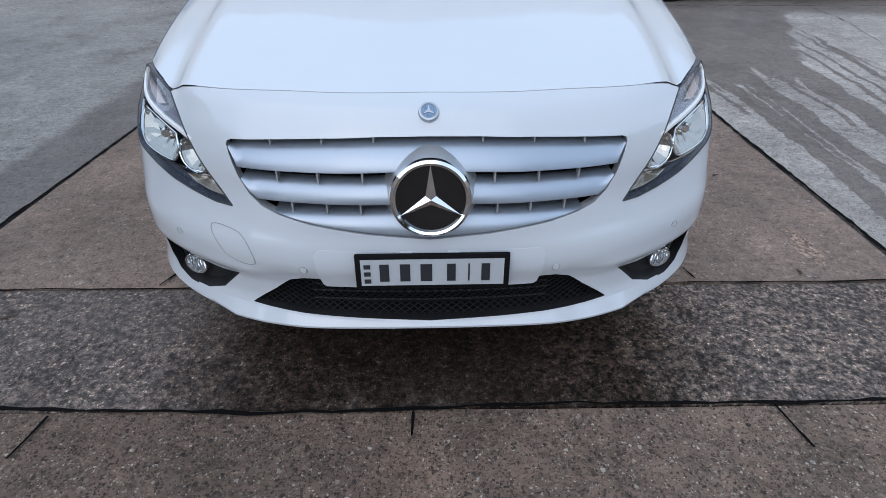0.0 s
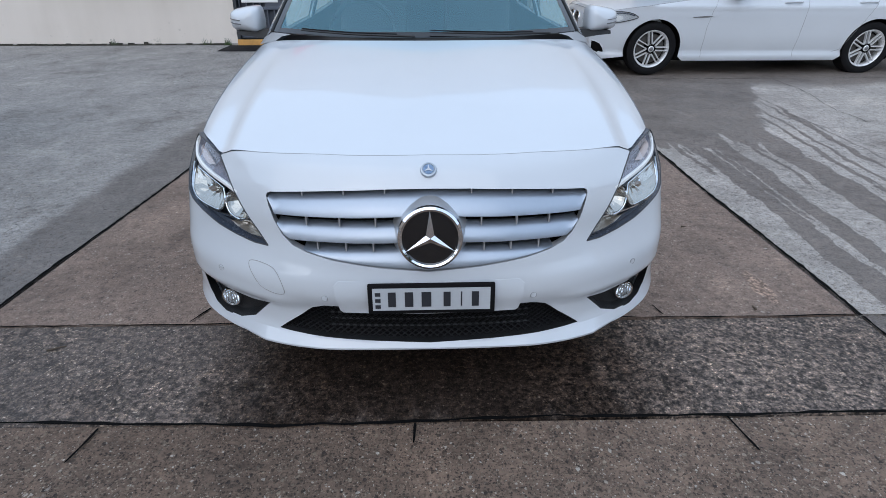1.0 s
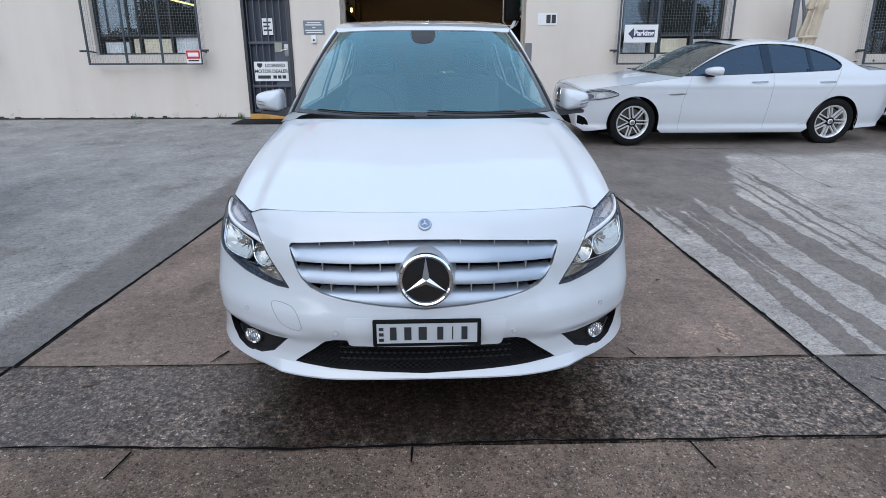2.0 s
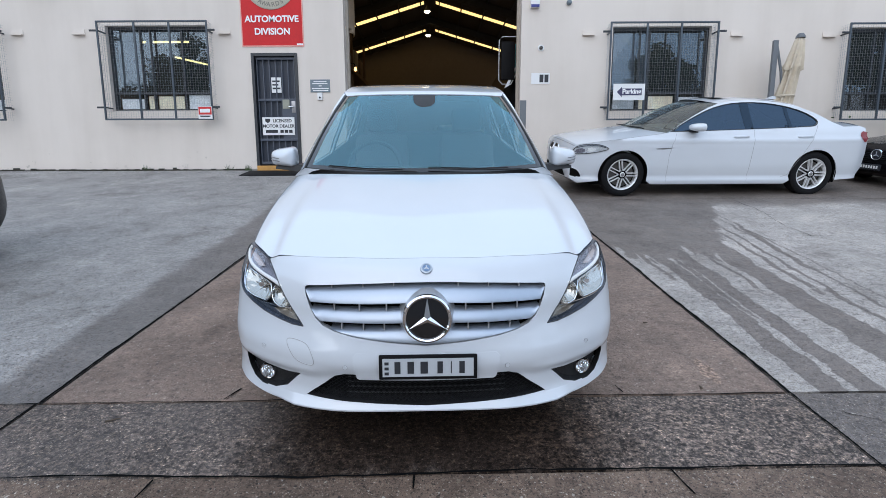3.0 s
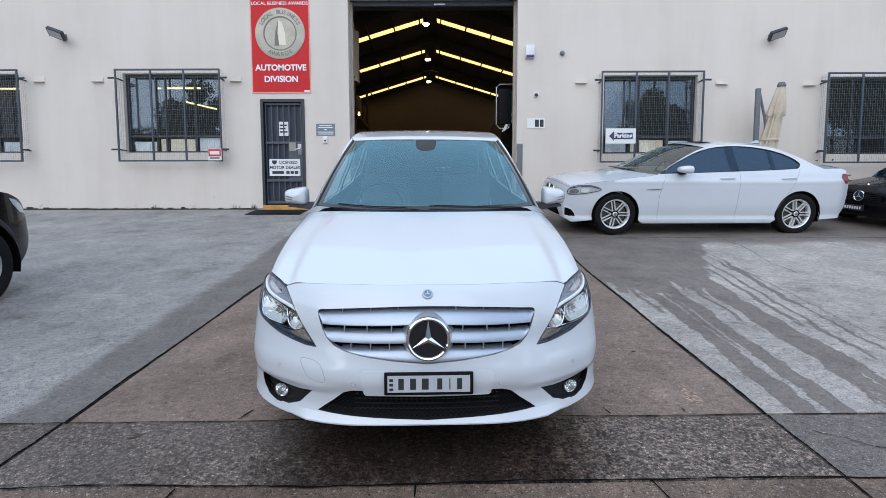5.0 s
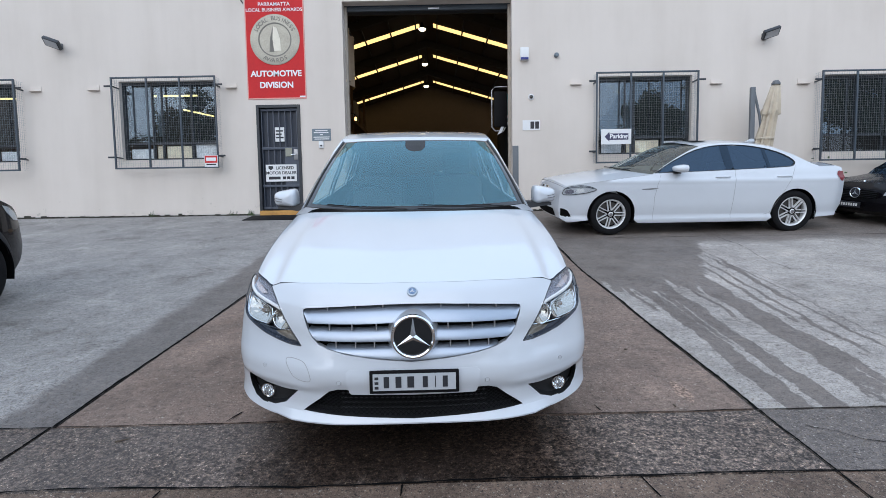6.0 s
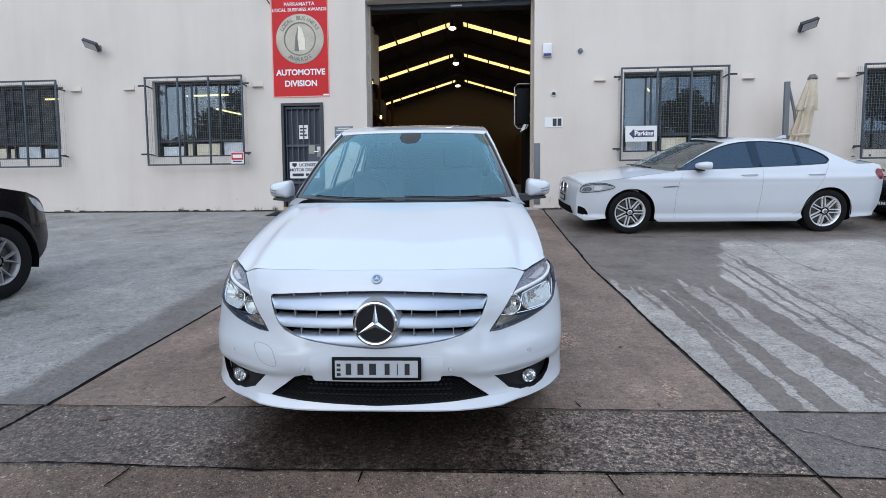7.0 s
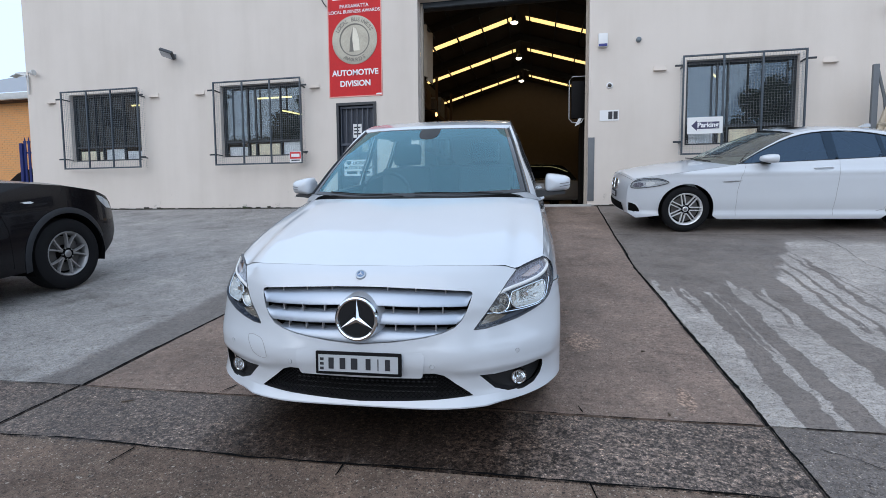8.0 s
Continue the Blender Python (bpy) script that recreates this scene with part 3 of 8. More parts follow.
slab("drive", -1.87, 1.85, 1.665, 9.9, M["drive"], "brown worn concrete drive slab")
slab("yard_l", -9.0, -1.87, 1.665, 9.9, M["yard_left"], "pale grey concrete slab, damp along its joint")
slab("yard_ll", -26.0, -9.0, 1.665, 9.9, M["yard_left"], "pale grey concrete slab")
slab("yard_r", 1.85, 11.0, 1.665, 6.95, M["yard_right"], "grey concrete slab with wet streaks")
slab("yard_r2", 1.85, 11.0, 6.95, 9.9, M["yard_right"], "wet grey concrete slab under the saloon")
slab("yard_rr", 11.0, 26.0, 1.665, 9.9, M["yard_right"], "grey concrete slab")
for xa, xb in ((-26.0, -6.0), (-6.0, -1.88), (-1.88, 1.85), (1.85, 6.0), (6.0, 26.0)):
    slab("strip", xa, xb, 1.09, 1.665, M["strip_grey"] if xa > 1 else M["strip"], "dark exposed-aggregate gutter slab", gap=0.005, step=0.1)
    slab("apron", xa, xb, -3.0, 1.09, M["apron"], "worn brown concrete apron slab", gap=0.005)


def mark(name, pts, r, mat, label, cat):
    """A narrow open cut or crack in the slabs."""
    pts = [lie(*p) for p in pts] if name != "crack" else pts
    a, b = Vector(pts[0]), Vector(pts[-1])
    n = Vector((-(b - a).y, (b - a).x)).normalized()
    rows = []
    for x, y in pts:
        w = r * (0.45 + 1.1 * random.random())
        rows.append([(x - n.x * w, y - n.y * w, rise(y) + 0.0055), (x + n.x * w, y + n.y * w, rise(y) + 0.0055)])
    part(name, lofted(rows), mat, yard, label)


def wander(x0, y0, x1, y1, k=14, amp=0.03):
    d = math.hypot(x1 - x0, y1 - y0) / k
    sway = lambda i, a, b: amp * (2.0 * noise.noise((i * d * 1.1, a, b)) + 0.7 * noise.noise((i * d * 8.0, b, a)))
    return [(x0 + (x1 - x0) * i / k + sway(i, x0, y1), y0 + (y1 - y0) * i / k + sway(i, y0, x1 + 5)) for i in range(k + 1)]


for x0, y0, x1, y1, w, amp in ((-1.87, 1.67, -1.87, 9.9, 0.008, 0.010), (1.85, 1.67, 1.85, 9.9, 0.010, 0.012), (-9.0, 1.667, 11.0, 1.667, 0.004, 0.010),
                               (-9.0, 1.088, 11.0, 1.088, 0.006, 0.014), (-1.88, 1.665, -1.92, -3.0, 0.006, 0.008), (1.85, 1.665, 1.83, -3.0, 0.005, 0.010), (1.87, 6.95, 11.0, 6.95, 0.006, 0.012)):
    mark("joint_seal", wander(x0, y0, x1, y1, 260, amp), w, M["void"], "dark open joint between slabs", "joint")
for x0, y0, x1, y1 in ((-1.002, 1.07, -1.02, 0.93), (0.0, 1.075, 0.0, 0.99), (1.009, 1.085, 1.04, 0.94), (-0.976, 1.68, -0.93, 1.78), (1.02, 1.69, 1.0, 1.76)):
    mark("saw_cut", wander(x0, y0, x1, y1, 4, 0.004), 0.0038, M["void"], "short dark saw cut", "cut")
for x0, y0, x1, y1, w in ((4.45, 6.9, 4.25, 4.9, 0.003), (4.25, 4.9, 4.8, 3.6, 0.002), (3.6, 5.9, 3.9, 3.2, 0.0012), (2.05, 1.62, 2.75, 1.22, 0.0025), (2.75, 1.22, 3.3, 1.12, 0.002), (2.45, 1.38, 2.6, 1.64, 0.002)):
    mark("crack", wander(x0, y0, x1, y1, 18, 0.06), w, M["void"], "thin crack in the concrete", "crack")

for x, y, l, turn in ((-1.478, 1.487, 0.065, 28), (1.49, 1.787, 0.03, 100), (-0.72, 1.95, 0.03, 40), (1.5, 2.6, 0.025, 10)):
    k = Vector((math.cos(radians(turn)), math.sin(radians(turn))))
    pts = [(x + k.x * l * f + 0.004 * (i % 2), y + k.y * l * f, rise(y + k.y * l * f) + 0.0075) for i, f in enumerate((-0.5, -0.2, 0.15, 0.5))]
    solo("twig", tubed(pts, [0.005, 0.0045, 0.004, 0.002], 6), M["bark"], Matrix(), "small dark twig lying on the concrete", "twig", group="fallen twigs")

# ---- the building ----
WY = 9.95
WINDOWS = [(-10.93, -8.72, 2.56, 4.45), (-6.71, -4.53, 2.56, 4.45), (3.33, 5.44, 2.52, 4.38), (7.96, 10.07, 2.50, 4.34)]
INSET = ((0.0, 0.17), (0.02, 0.10), (0.125, 0.03), (0.21, 0.0))
OPEN = [(a + l, b - r, c + 0.19, d - 0.03) for (a, b, c, d), (l, r) in zip(WINDOWS, INSET)]
DOOR = (-3.79, -2.86, 1.56, 3.88)
BAY = (-1.91, 1.63, 1.56, 5.975)


def holed_wall(x0, x1, z0, z1, y0, y1, holes):
    """A thick wall with rectangular openings through it."""
    xs = sorted({x0, x1, *[h[0] for h in holes], *[h[1] for h in holes]})
    zs = sorted({z0, z1, *[h[2] for h in holes], *[h[3] for h in holes]})
    solid = {}
    for i in range(len(xs) - 1):
        for j in range(len(zs) - 1):
            c = ((xs[i] + xs[i + 1]) / 2, (zs[j] + zs[j + 1]) / 2)
            solid[i, j] = not any(h[0] < c[0] < h[1] and h[2] < c[1] < h[3] for h in holes)
    bm = bmesh.new()
    seen = {}

    def v(x, y, z):
        k = (round(x, 5), round(y, 5), round(z, 5))
        if k not in seen:
            seen[k] = bm.verts.new(k)
        return seen[k]
    for (i, j), s in solid.items():
        if not s:
            continue
        a, b, c, d = xs[i], xs[i + 1], zs[j], zs[j + 1]
        for y in (y0, y1):
            bm.faces.new((v(a, y, c), v(b, y, c), v(b, y, d), v(a, y, d)))
        for di, dj, p, q in ((-1, 0, (a, c), (a, d)), (1, 0, (b, c), (b, d)), (0, -1, (a, c), (b, c)), (0, 1, (a, d), (b, d))):
            if not solid.get((i + di, j + dj), False):
                bm.faces.new((v(p[0], y0, p[1]), v(q[0], y0, q[1]), v(q[0], y1, q[1]), v(p[0], y1, p[1])))
    return bm


solo("wall_front", holed_wall(-12.2, 18.0, 1.2, 7.6, WY, WY + 0.25, [*OPEN, DOOR, BAY]), M["wall"], Matrix(),
     "cream painted rendered wall with barred windows and a roller-door opening", "wall", kind="structure", smooth=False)
solo("wall_side", boxed(-12.2, -11.95, WY + 0.25, 42, 1.2, 7.6), M["wall"], Matrix(), "cream rendered side wall of the building", "wall", kind="structure", smooth=False)
solo("wall_far_side", boxed(17.75, 18.0, WY + 0.25, 42, 1.2, 7.6), M["wall"], Matrix(), "cream rendered side wall", "wall", kind="structure", smooth=False)

# gable above the view, added to set the roofline mirrored in the bonnet
solo("wall_gable", prism(bmesh.new(), [(-6.9, 7.6), (5.3, 7.6), (-0.8, 9.62)], WY, WY + 0.24), M["wall"], Matrix(), "cream rendered gable over the front wall", "wall", kind="structure", smooth=False)

# the dirt line where the wall meets the slab
bm = bmesh.new()
random.seed(4)
x = -12.2
while x < 18:
    w = random.uniform(0.03, 0.14)
    if not (-1.95 < x < 1.7 or -3.95 < x < -2.83):
        box(bm, x, x + w, WY - random.uniform(0.02, 0.05), WY + 0.01, 1.5, 1.562 + random.uniform(0.004, 0.03) * (1.0 if random.random() < 0.8 else 1.8))
    x += w
solo("dirt", bm, plain("dirt", (0.05, 0.045, 0.035), 0.95, 0, 0, 0.3), Matrix(), "dark dirt and moss along the foot of the wall", "dirt", kind="stuff", smooth=False)

# ---- warehouse inside ----
RX, RZ, RY, ROOF_Y = -0.75, 10.72, 36.4, 13.0
PITCH = math.tan(radians(16.7))


def ridge(y):
    """The ridge runs slightly askew to the front wall."""
    return RX - 0.0255 * (y - 29.0)


roof = thing("ceiling", Matrix(), "dark pitched sheet-metal roof with yellow skylight strips", "ceiling", kind="structure")
bm = bmesh.new()
for s in (-1, 1):
    for up in (-0.172, 0.12):
        loft(bm, [[(ridge(y), y, RZ + up), (ridge(y) + s * 11.0, y, RZ + up - 11 * PITCH)] for y in (ROOF_Y, RY)])
# the lower sheets between the front gable and the main roof
front = [(RX - 11.0, 7.5), (-6.9, 7.58), (-0.8, 9.6), (5.3, 7.58), (RX + 11.0, 7.5)]
loft(bm, [[(x, WY + 0.25, z) for x, z in front], [(ridge(ROOF_Y) + x - RX, ROOF_Y, RZ - 0.172 - abs(x - RX) * PITCH) for x, z in front]])
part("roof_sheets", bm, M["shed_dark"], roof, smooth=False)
bm = bmesh.new()
for k in range(9):
    for s in (-1, 1):
        d = 0.51 + k * 1.19
        rows = []
        for y in (ROOF_Y, RY):
            xx, zz = ridge(y) + s * d, RZ - d * PITCH
            rows.append([(xx - 0.03, y, zz - 0.25), (xx + 0.03, y, zz - 0.25), (xx + 0.03, y, zz - 0.165), (xx - 0.03, y, zz - 0.165)])
        loft(bm, rows, True, True)
part("purlins", bm, M["beam"], roof, smooth=False)
for yy in (16.0, 21.3, 26.5, 32.0):
    bm = bmesh.new()
    for s in (-1, 1):
        prism(bm, [(ridge(yy), RZ - 0.2), (ridge(yy) + s * 10.8, RZ - 0.2 - 10.8 * PITCH), (ridge(yy) + s * 10.8, RZ - 0.55 - 10.8 * PITCH), (ridge(yy), RZ - 0.55)], yy - 0.1, yy + 0.1)
    part("rafter", bm, M["beam"], roof, smooth=False)
LAMPS = ((-0.80, 23.6, 10.10), (-0.90, 29.0, 10.00), (-1.02, 34.0, 9.95))
# the first two rows are out of view, added to brighten the inside
lights_y = (13.4, 18.6, 24.15, 29.0, 34.8)
for yy in lights_y:
    for s in (-1, 1):
        for k in range(0, 9):
            a, b = (0.54 + (k - 1) * 1.19, 1.67 + (k - 1) * 1.19) if k else (0.33, 0.48)
            za, zb = RZ - a * PITCH - 0.18, RZ - b * PITCH - 0.18
            a, b = ridge(yy) + s * a, ridge(yy) + s * b
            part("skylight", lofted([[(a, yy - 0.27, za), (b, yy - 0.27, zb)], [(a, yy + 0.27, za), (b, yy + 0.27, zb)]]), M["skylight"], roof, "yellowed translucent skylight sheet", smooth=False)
solo("shed_floor", boxed(-11.95, 17.75, WY - 0.02, RY, 1.3, 1.585), M["shed_floor"], Matrix(), "smooth grey warehouse floor", "floor", kind="structure", smooth=False)
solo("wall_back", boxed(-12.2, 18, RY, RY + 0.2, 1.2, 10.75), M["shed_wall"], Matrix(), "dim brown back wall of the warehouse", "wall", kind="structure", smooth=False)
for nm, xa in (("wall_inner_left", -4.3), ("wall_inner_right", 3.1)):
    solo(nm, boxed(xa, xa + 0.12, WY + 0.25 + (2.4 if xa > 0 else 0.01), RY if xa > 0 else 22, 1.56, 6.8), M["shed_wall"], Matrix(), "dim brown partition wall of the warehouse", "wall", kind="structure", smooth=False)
for xx, yy, zz in LAMPS:
    lamp = thing("high_bay_lamp", pose(xx, yy, zz), "round white glowing warehouse lamp hung from the ridge", "lamp", "ridge lamps")
    part("shade", lathed([(0.02, 0.3), (0.06, 0.28), (0.10, 0.12), (0.18, 0.02), (0.17, 0.0)], 24, "Z"), M["beam"], lamp)
    part("bulb", lathed([(0.0, -0.10), (0.10, -0.085), (0.165, -0.03), (0.17, 0.02)], 24, "Z"), M["bay_lamp"], lamp, "glowing lens")
    part("hanger", tubed([(0, 0, 0.28), (0, 0, 0.6)], 0.012), M["beam"], lamp)

# roller door rolled up over the bay
roller = thing("roller_door", pose(0, 0, 0), "grey steel roller door rolled up above the bay", "roller door")
part("drum", lathed([(0.32, BAY[0] - 0.1), (0.32, BAY[1] + 0.1)], 24, "X", (0, WY + 0.65, BAY[3] + 0.28)), M["frame_dark"], roller)
part("bottom_rail", boxed(BAY[0] + 0.03, BAY[1] - 0.03, WY + 0.28, WY + 0.34, BAY[3] - 0.10, BAY[3] + 0.2, 0.01), M["steel_grey"], roller)
part("pull_handle", boxed(-0.12, 0.12, WY + 0.26, WY + 0.285, BAY[3] - 0.09, BAY[3] - 0.05, 0.006), M["silver"], roller)
for xx, nm in ((BAY[0], "guide"), (BAY[1] - 0.05, "guide")):
    part(nm, boxed(xx, xx + 0.05, WY + 0.255, WY + 0.36, 1.585, BAY[3] - 0.02), M["guide_cream"], roller)
# steel corner guard beside the bay
solo("corner_guard", boxed(BAY[1] + 0.003, BAY[1] + 0.13, WY - 0.012, WY - 0.001, 1.66, 2.94, 0.004), M["pole_grey"], Matrix(), "grey steel corner guard on the bay's edge", "guard")
solo("bay_sill", boxed(BAY[0], BAY[1] + 0.08, WY - 0.06, WY - 0.021, 1.5, 1.6, 0.01), plain("pale_sill", (0.42, 0.4, 0.38), 0.8), Matrix(), "pale concrete threshold of the bay", "sill", kind="structure")

# timber racking inside the bay
rack = thing("racking", pose(-3.75, 13.75, 1.585), "timber and steel racking with boxes along the warehouse wall", "racking")
for yy in (0, 2.6, 5.2):
    for xx in (0, 0.8):
        part("post", boxed(xx, xx + 0.08, yy, yy + 0.08, 0, 4.4), M["timber"], rack, smooth=False)
for k, zz in enumerate((0.3, 1.7, 3.0)):
    part("shelf", boxed(-0.05, 0.95, -0.1, 5.4, zz, zz + 0.12), M["timber"], rack, smooth=False)
    for j in range(5):
        w = 0.5 + 0.3 * random.random()
        part("box", boxed(0.05, 0.85, 0.1 + j * 1.05, 0.1 + j * 1.05 + w, zz + 0.12, zz + 0.5 + 0.5 * random.random(), 0.01), (M["timber"], M["shed_wall"], M["trim_beige"])[(j + k) % 3], rack)
cab = thing("cladding_panel", pose(-2.03, 11.0, 1.585), "pale beige plastic curtain rolled beside the bay opening", "curtain")
part("curtain", lofted([[(0.05 * math.sin(k * 1.3) , 0.12 * k, z) for k in range(9)] for z in (3.05, 3.2, 4.0, 4.25)]), M["curtain_beige"], cab)
part("rail", tubed([(0, -0.1, 4.26), (0, 1.1, 4.26)], 0.03), M["beam"], cab)
for x0, y0, z0 in ((-2.50, 13.62, 5.52), (-2.32, 13.62, 4.17)):
    lamp = thing("wall_lamp", pose(x0, y0, z0), "small warm bulb glowing on the racking", "lamp", "warm bulbs")
    part("bulb", lathed([(0.0, -0.01), (0.03, 0.01), (0.036, 0.035), (0.028, 0.06), (0.025, 0.1)], 16, "Z"), M["bulb"], lamp)
    part("holder", lathed([(0.03, 0.1), (0.03, 0.16), (0.0, 0.16)], 16, "Z"), M["black_plastic"], lamp)
    part("stem", tubed([(0, 0, 0.15), (-0.05, 0, 0.2), (-2.91 - x0, 0.17, 0.2)], 0.012), M["black_plastic"], lamp)

# a truck's mirror arm standing just inside the bay
tm = thing("truck_mirror", pose(1.52, 10.75, 3.35), "large black truck mirror on a silver tubular bracket", "mirror")
part("housing", boxed(-0.2, 0.10, 0.0, 0.12, 0.12, 0.92, 0.04), M["mesh_black"], tm)
part("bracket", tubed([(0.14, 0.05, 1.02), (-0.17, 0.05, 1.02), (-0.24, 0.05, 0.95), (-0.24, 0.05, 0.12), (-0.17, 0.05, 0.04), (0.02, 0.05, 0.03), (0.14, 0.05, 0.25)], 0.013), M["silver"], tm)
part("arm", lofted([[(-0.12, 0.02, -0.05), (-0.02, 0.02, 0.0), (0.15, 0.02, 0.42), (0.09, 0.02, 0.36)], [(-0.12, 0.06, -0.05), (-0.02, 0.06, 0.0), (0.15, 0.06, 0.42), (0.09, 0.06, 0.36)]], True, True), M["silver"], tm)
part("cab_edge", boxed(0.06, 0.5, 0.15, 1.9, -1.72, 0.2, 0.05), M["void"], tm, "dark corner of the truck's cab")
part("teal_panel", boxed(0.10, 0.4, 0.16, 0.3, 0.3, 0.9, 0.03), plain("teal_paint", (0.03, 0.3, 0.33), 0.4), tm)

# ---- windows ----
def window(k, w, o):
    """A sliding window in its opening, with blinds and lit ceiling tubes behind it."""
    a, b, c, d = o
    win = thing("window_%d" % k, Matrix(), "dark aluminium sliding window reflecting trees and sky", "window", kind="structure")
    y0 = WY + 0.10
    fr = 0.055
    bm = bmesh.new()
    for x0, x1, z0, z1 in ((a, b, c, c + fr), (a, b, d - fr, d), (a, a + fr, c + fr, d - fr), (b - fr, b, c + fr, d - fr)):
        box(bm, x0 + 0.002, x1 - 0.002, y0, y0 + 0.09, z0 + 0.002, z1 - 0.002)
    part("window_frame", bm, M["frame_dark"], win, smooth=False)
    zt = c + fr + 0.30
    part("transom", boxed(a + fr, b - fr, y0 + 0.01, y0 + 0.07, zt, zt + 0.05), M["frame_dark"], win, smooth=False)
    cuts = [a + fr + (b - a - 2 * fr) * f for f in (0.0, 0.29, 0.395, 0.72, 1.0)]
    for i, xx in enumerate(cuts[1:-1]):
        part("mullion", boxed(xx - 0.014, xx + 0.014, y0 + 0.01, y0 + 0.08, c + fr, d - fr), M["frame_dark"], win, smooth=False)
    for i in range(4):
        for z0, z1 in ((c + fr, zt), (zt + 0.05, d - fr)):
            g = part("pane", boxed(cuts[i] + (0.014 if i else 0), cuts[i + 1] - (0.014 if i < 3 else 0), y0 + 0.035 + 0.012 * (i % 2), y0 + 0.039 + 0.012 * (i % 2), z0, z1), M["low_glass"] if z1 == zt else M["window_glass"], win, smooth=False)
            g.visible_shadow = False
    part("window_sill", boxed(a, b, WY + 0.005, y0, c - 0.0, c + 0.02), M["wall"], win, smooth=False)
    # horizontal blind in the first lights
    for x0, x1 in ((cuts[0] + 0.02, cuts[1] - 0.04), (cuts[1] + 0.04, cuts[2] - 0.02)):
        if k in (2, 3):
            bm = bmesh.new()
            z = d - fr - 0.03
            while z > c + 0.55:
                loft(bm, [[(x0, y0 + 0.13, z), (x1, y0 + 0.13, z)], [(x0, y0 + 0.16, z - 0.028), (x1, y0 + 0.16, z - 0.028)]])
                z -= 0.036
            part("blind", bm, M["blind"], win, "half-open grey horizontal blind", smooth=False)
    # papers and stock behind the low lights
    random.seed(k * 7)
    for i in range(4 if k < 4 else 0):
        x0 = cuts[i] + 0.05
        x1 = cuts[i + 1] - 0.05
        part("paper", boxed(x0, x1, y0 + 0.06, y0 + 0.065, c + fr + 0.01, c + fr + random.uniform(0.2, 0.3)), (M["poster_b"], M["poster_a"], M["poster_a"], M["poster_b"])[(i + (k == 1)) % 4], win, "pale printed sheet behind the glass", smooth=False)
    room = thing("office_room", Matrix(), "dim office seen through the window", "room", kind="structure")
    bm = bmesh.new()
    x0, x1, z0, z1, ya, yb = max(-11.9, a - 2.2 + (1.6 if k > 2 else 0)), b + 0.25, 1.6, 5.3, WY + 0.26, WY + 7.0
    for f in (((x0, yb, z0), (x1, yb, z0), (x1, yb, z1), (x0, yb, z1)), ((x0, ya, z0), (x0, yb, z0), (x0, yb, z1), (x0, ya, z1)),
              ((x1, ya, z0), (x1, yb, z0), (x1, yb, z1), (x1, ya, z1)), ((x0, ya, z0), (x1, ya, z0), (x1, yb, z0), (x0, yb, z0)), ((x0, ya, z1), (x1, ya, z1), (x1, yb, z1), (x0, yb, z1))):
        bm.faces.new([bm.verts.new(p) for p in f])
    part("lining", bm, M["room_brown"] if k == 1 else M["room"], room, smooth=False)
    if k <= 2:
        spots = ((a - 0.4, 13.0, 0), (a - 0.9, 15.4, 70))
    else:
        # right-hand rooms: this tube is added for a bright reflection on the glass
        spots = ((a + 1.4, 13.2, 60),)
    for lx, ly, turn in spots:
        tb = thing("tube_lamp", pose(lx, ly, 4.86, 0, 0, turn), "glowing fluorescent tube under the office ceiling", "lamp", "office tubes")
        part("tube", lathed([(0.0, -0.6), (0.025, -0.6), (0.025, 0.6), (0.0, 0.6)], 12, "X", (0, 0, -0.06)), M["lamp_tube"], tb)
        part("batten", boxed(-0.62, 0.62, -0.04, 0.04, -0.03, 0.44), M["room"], tb, smooth=False)


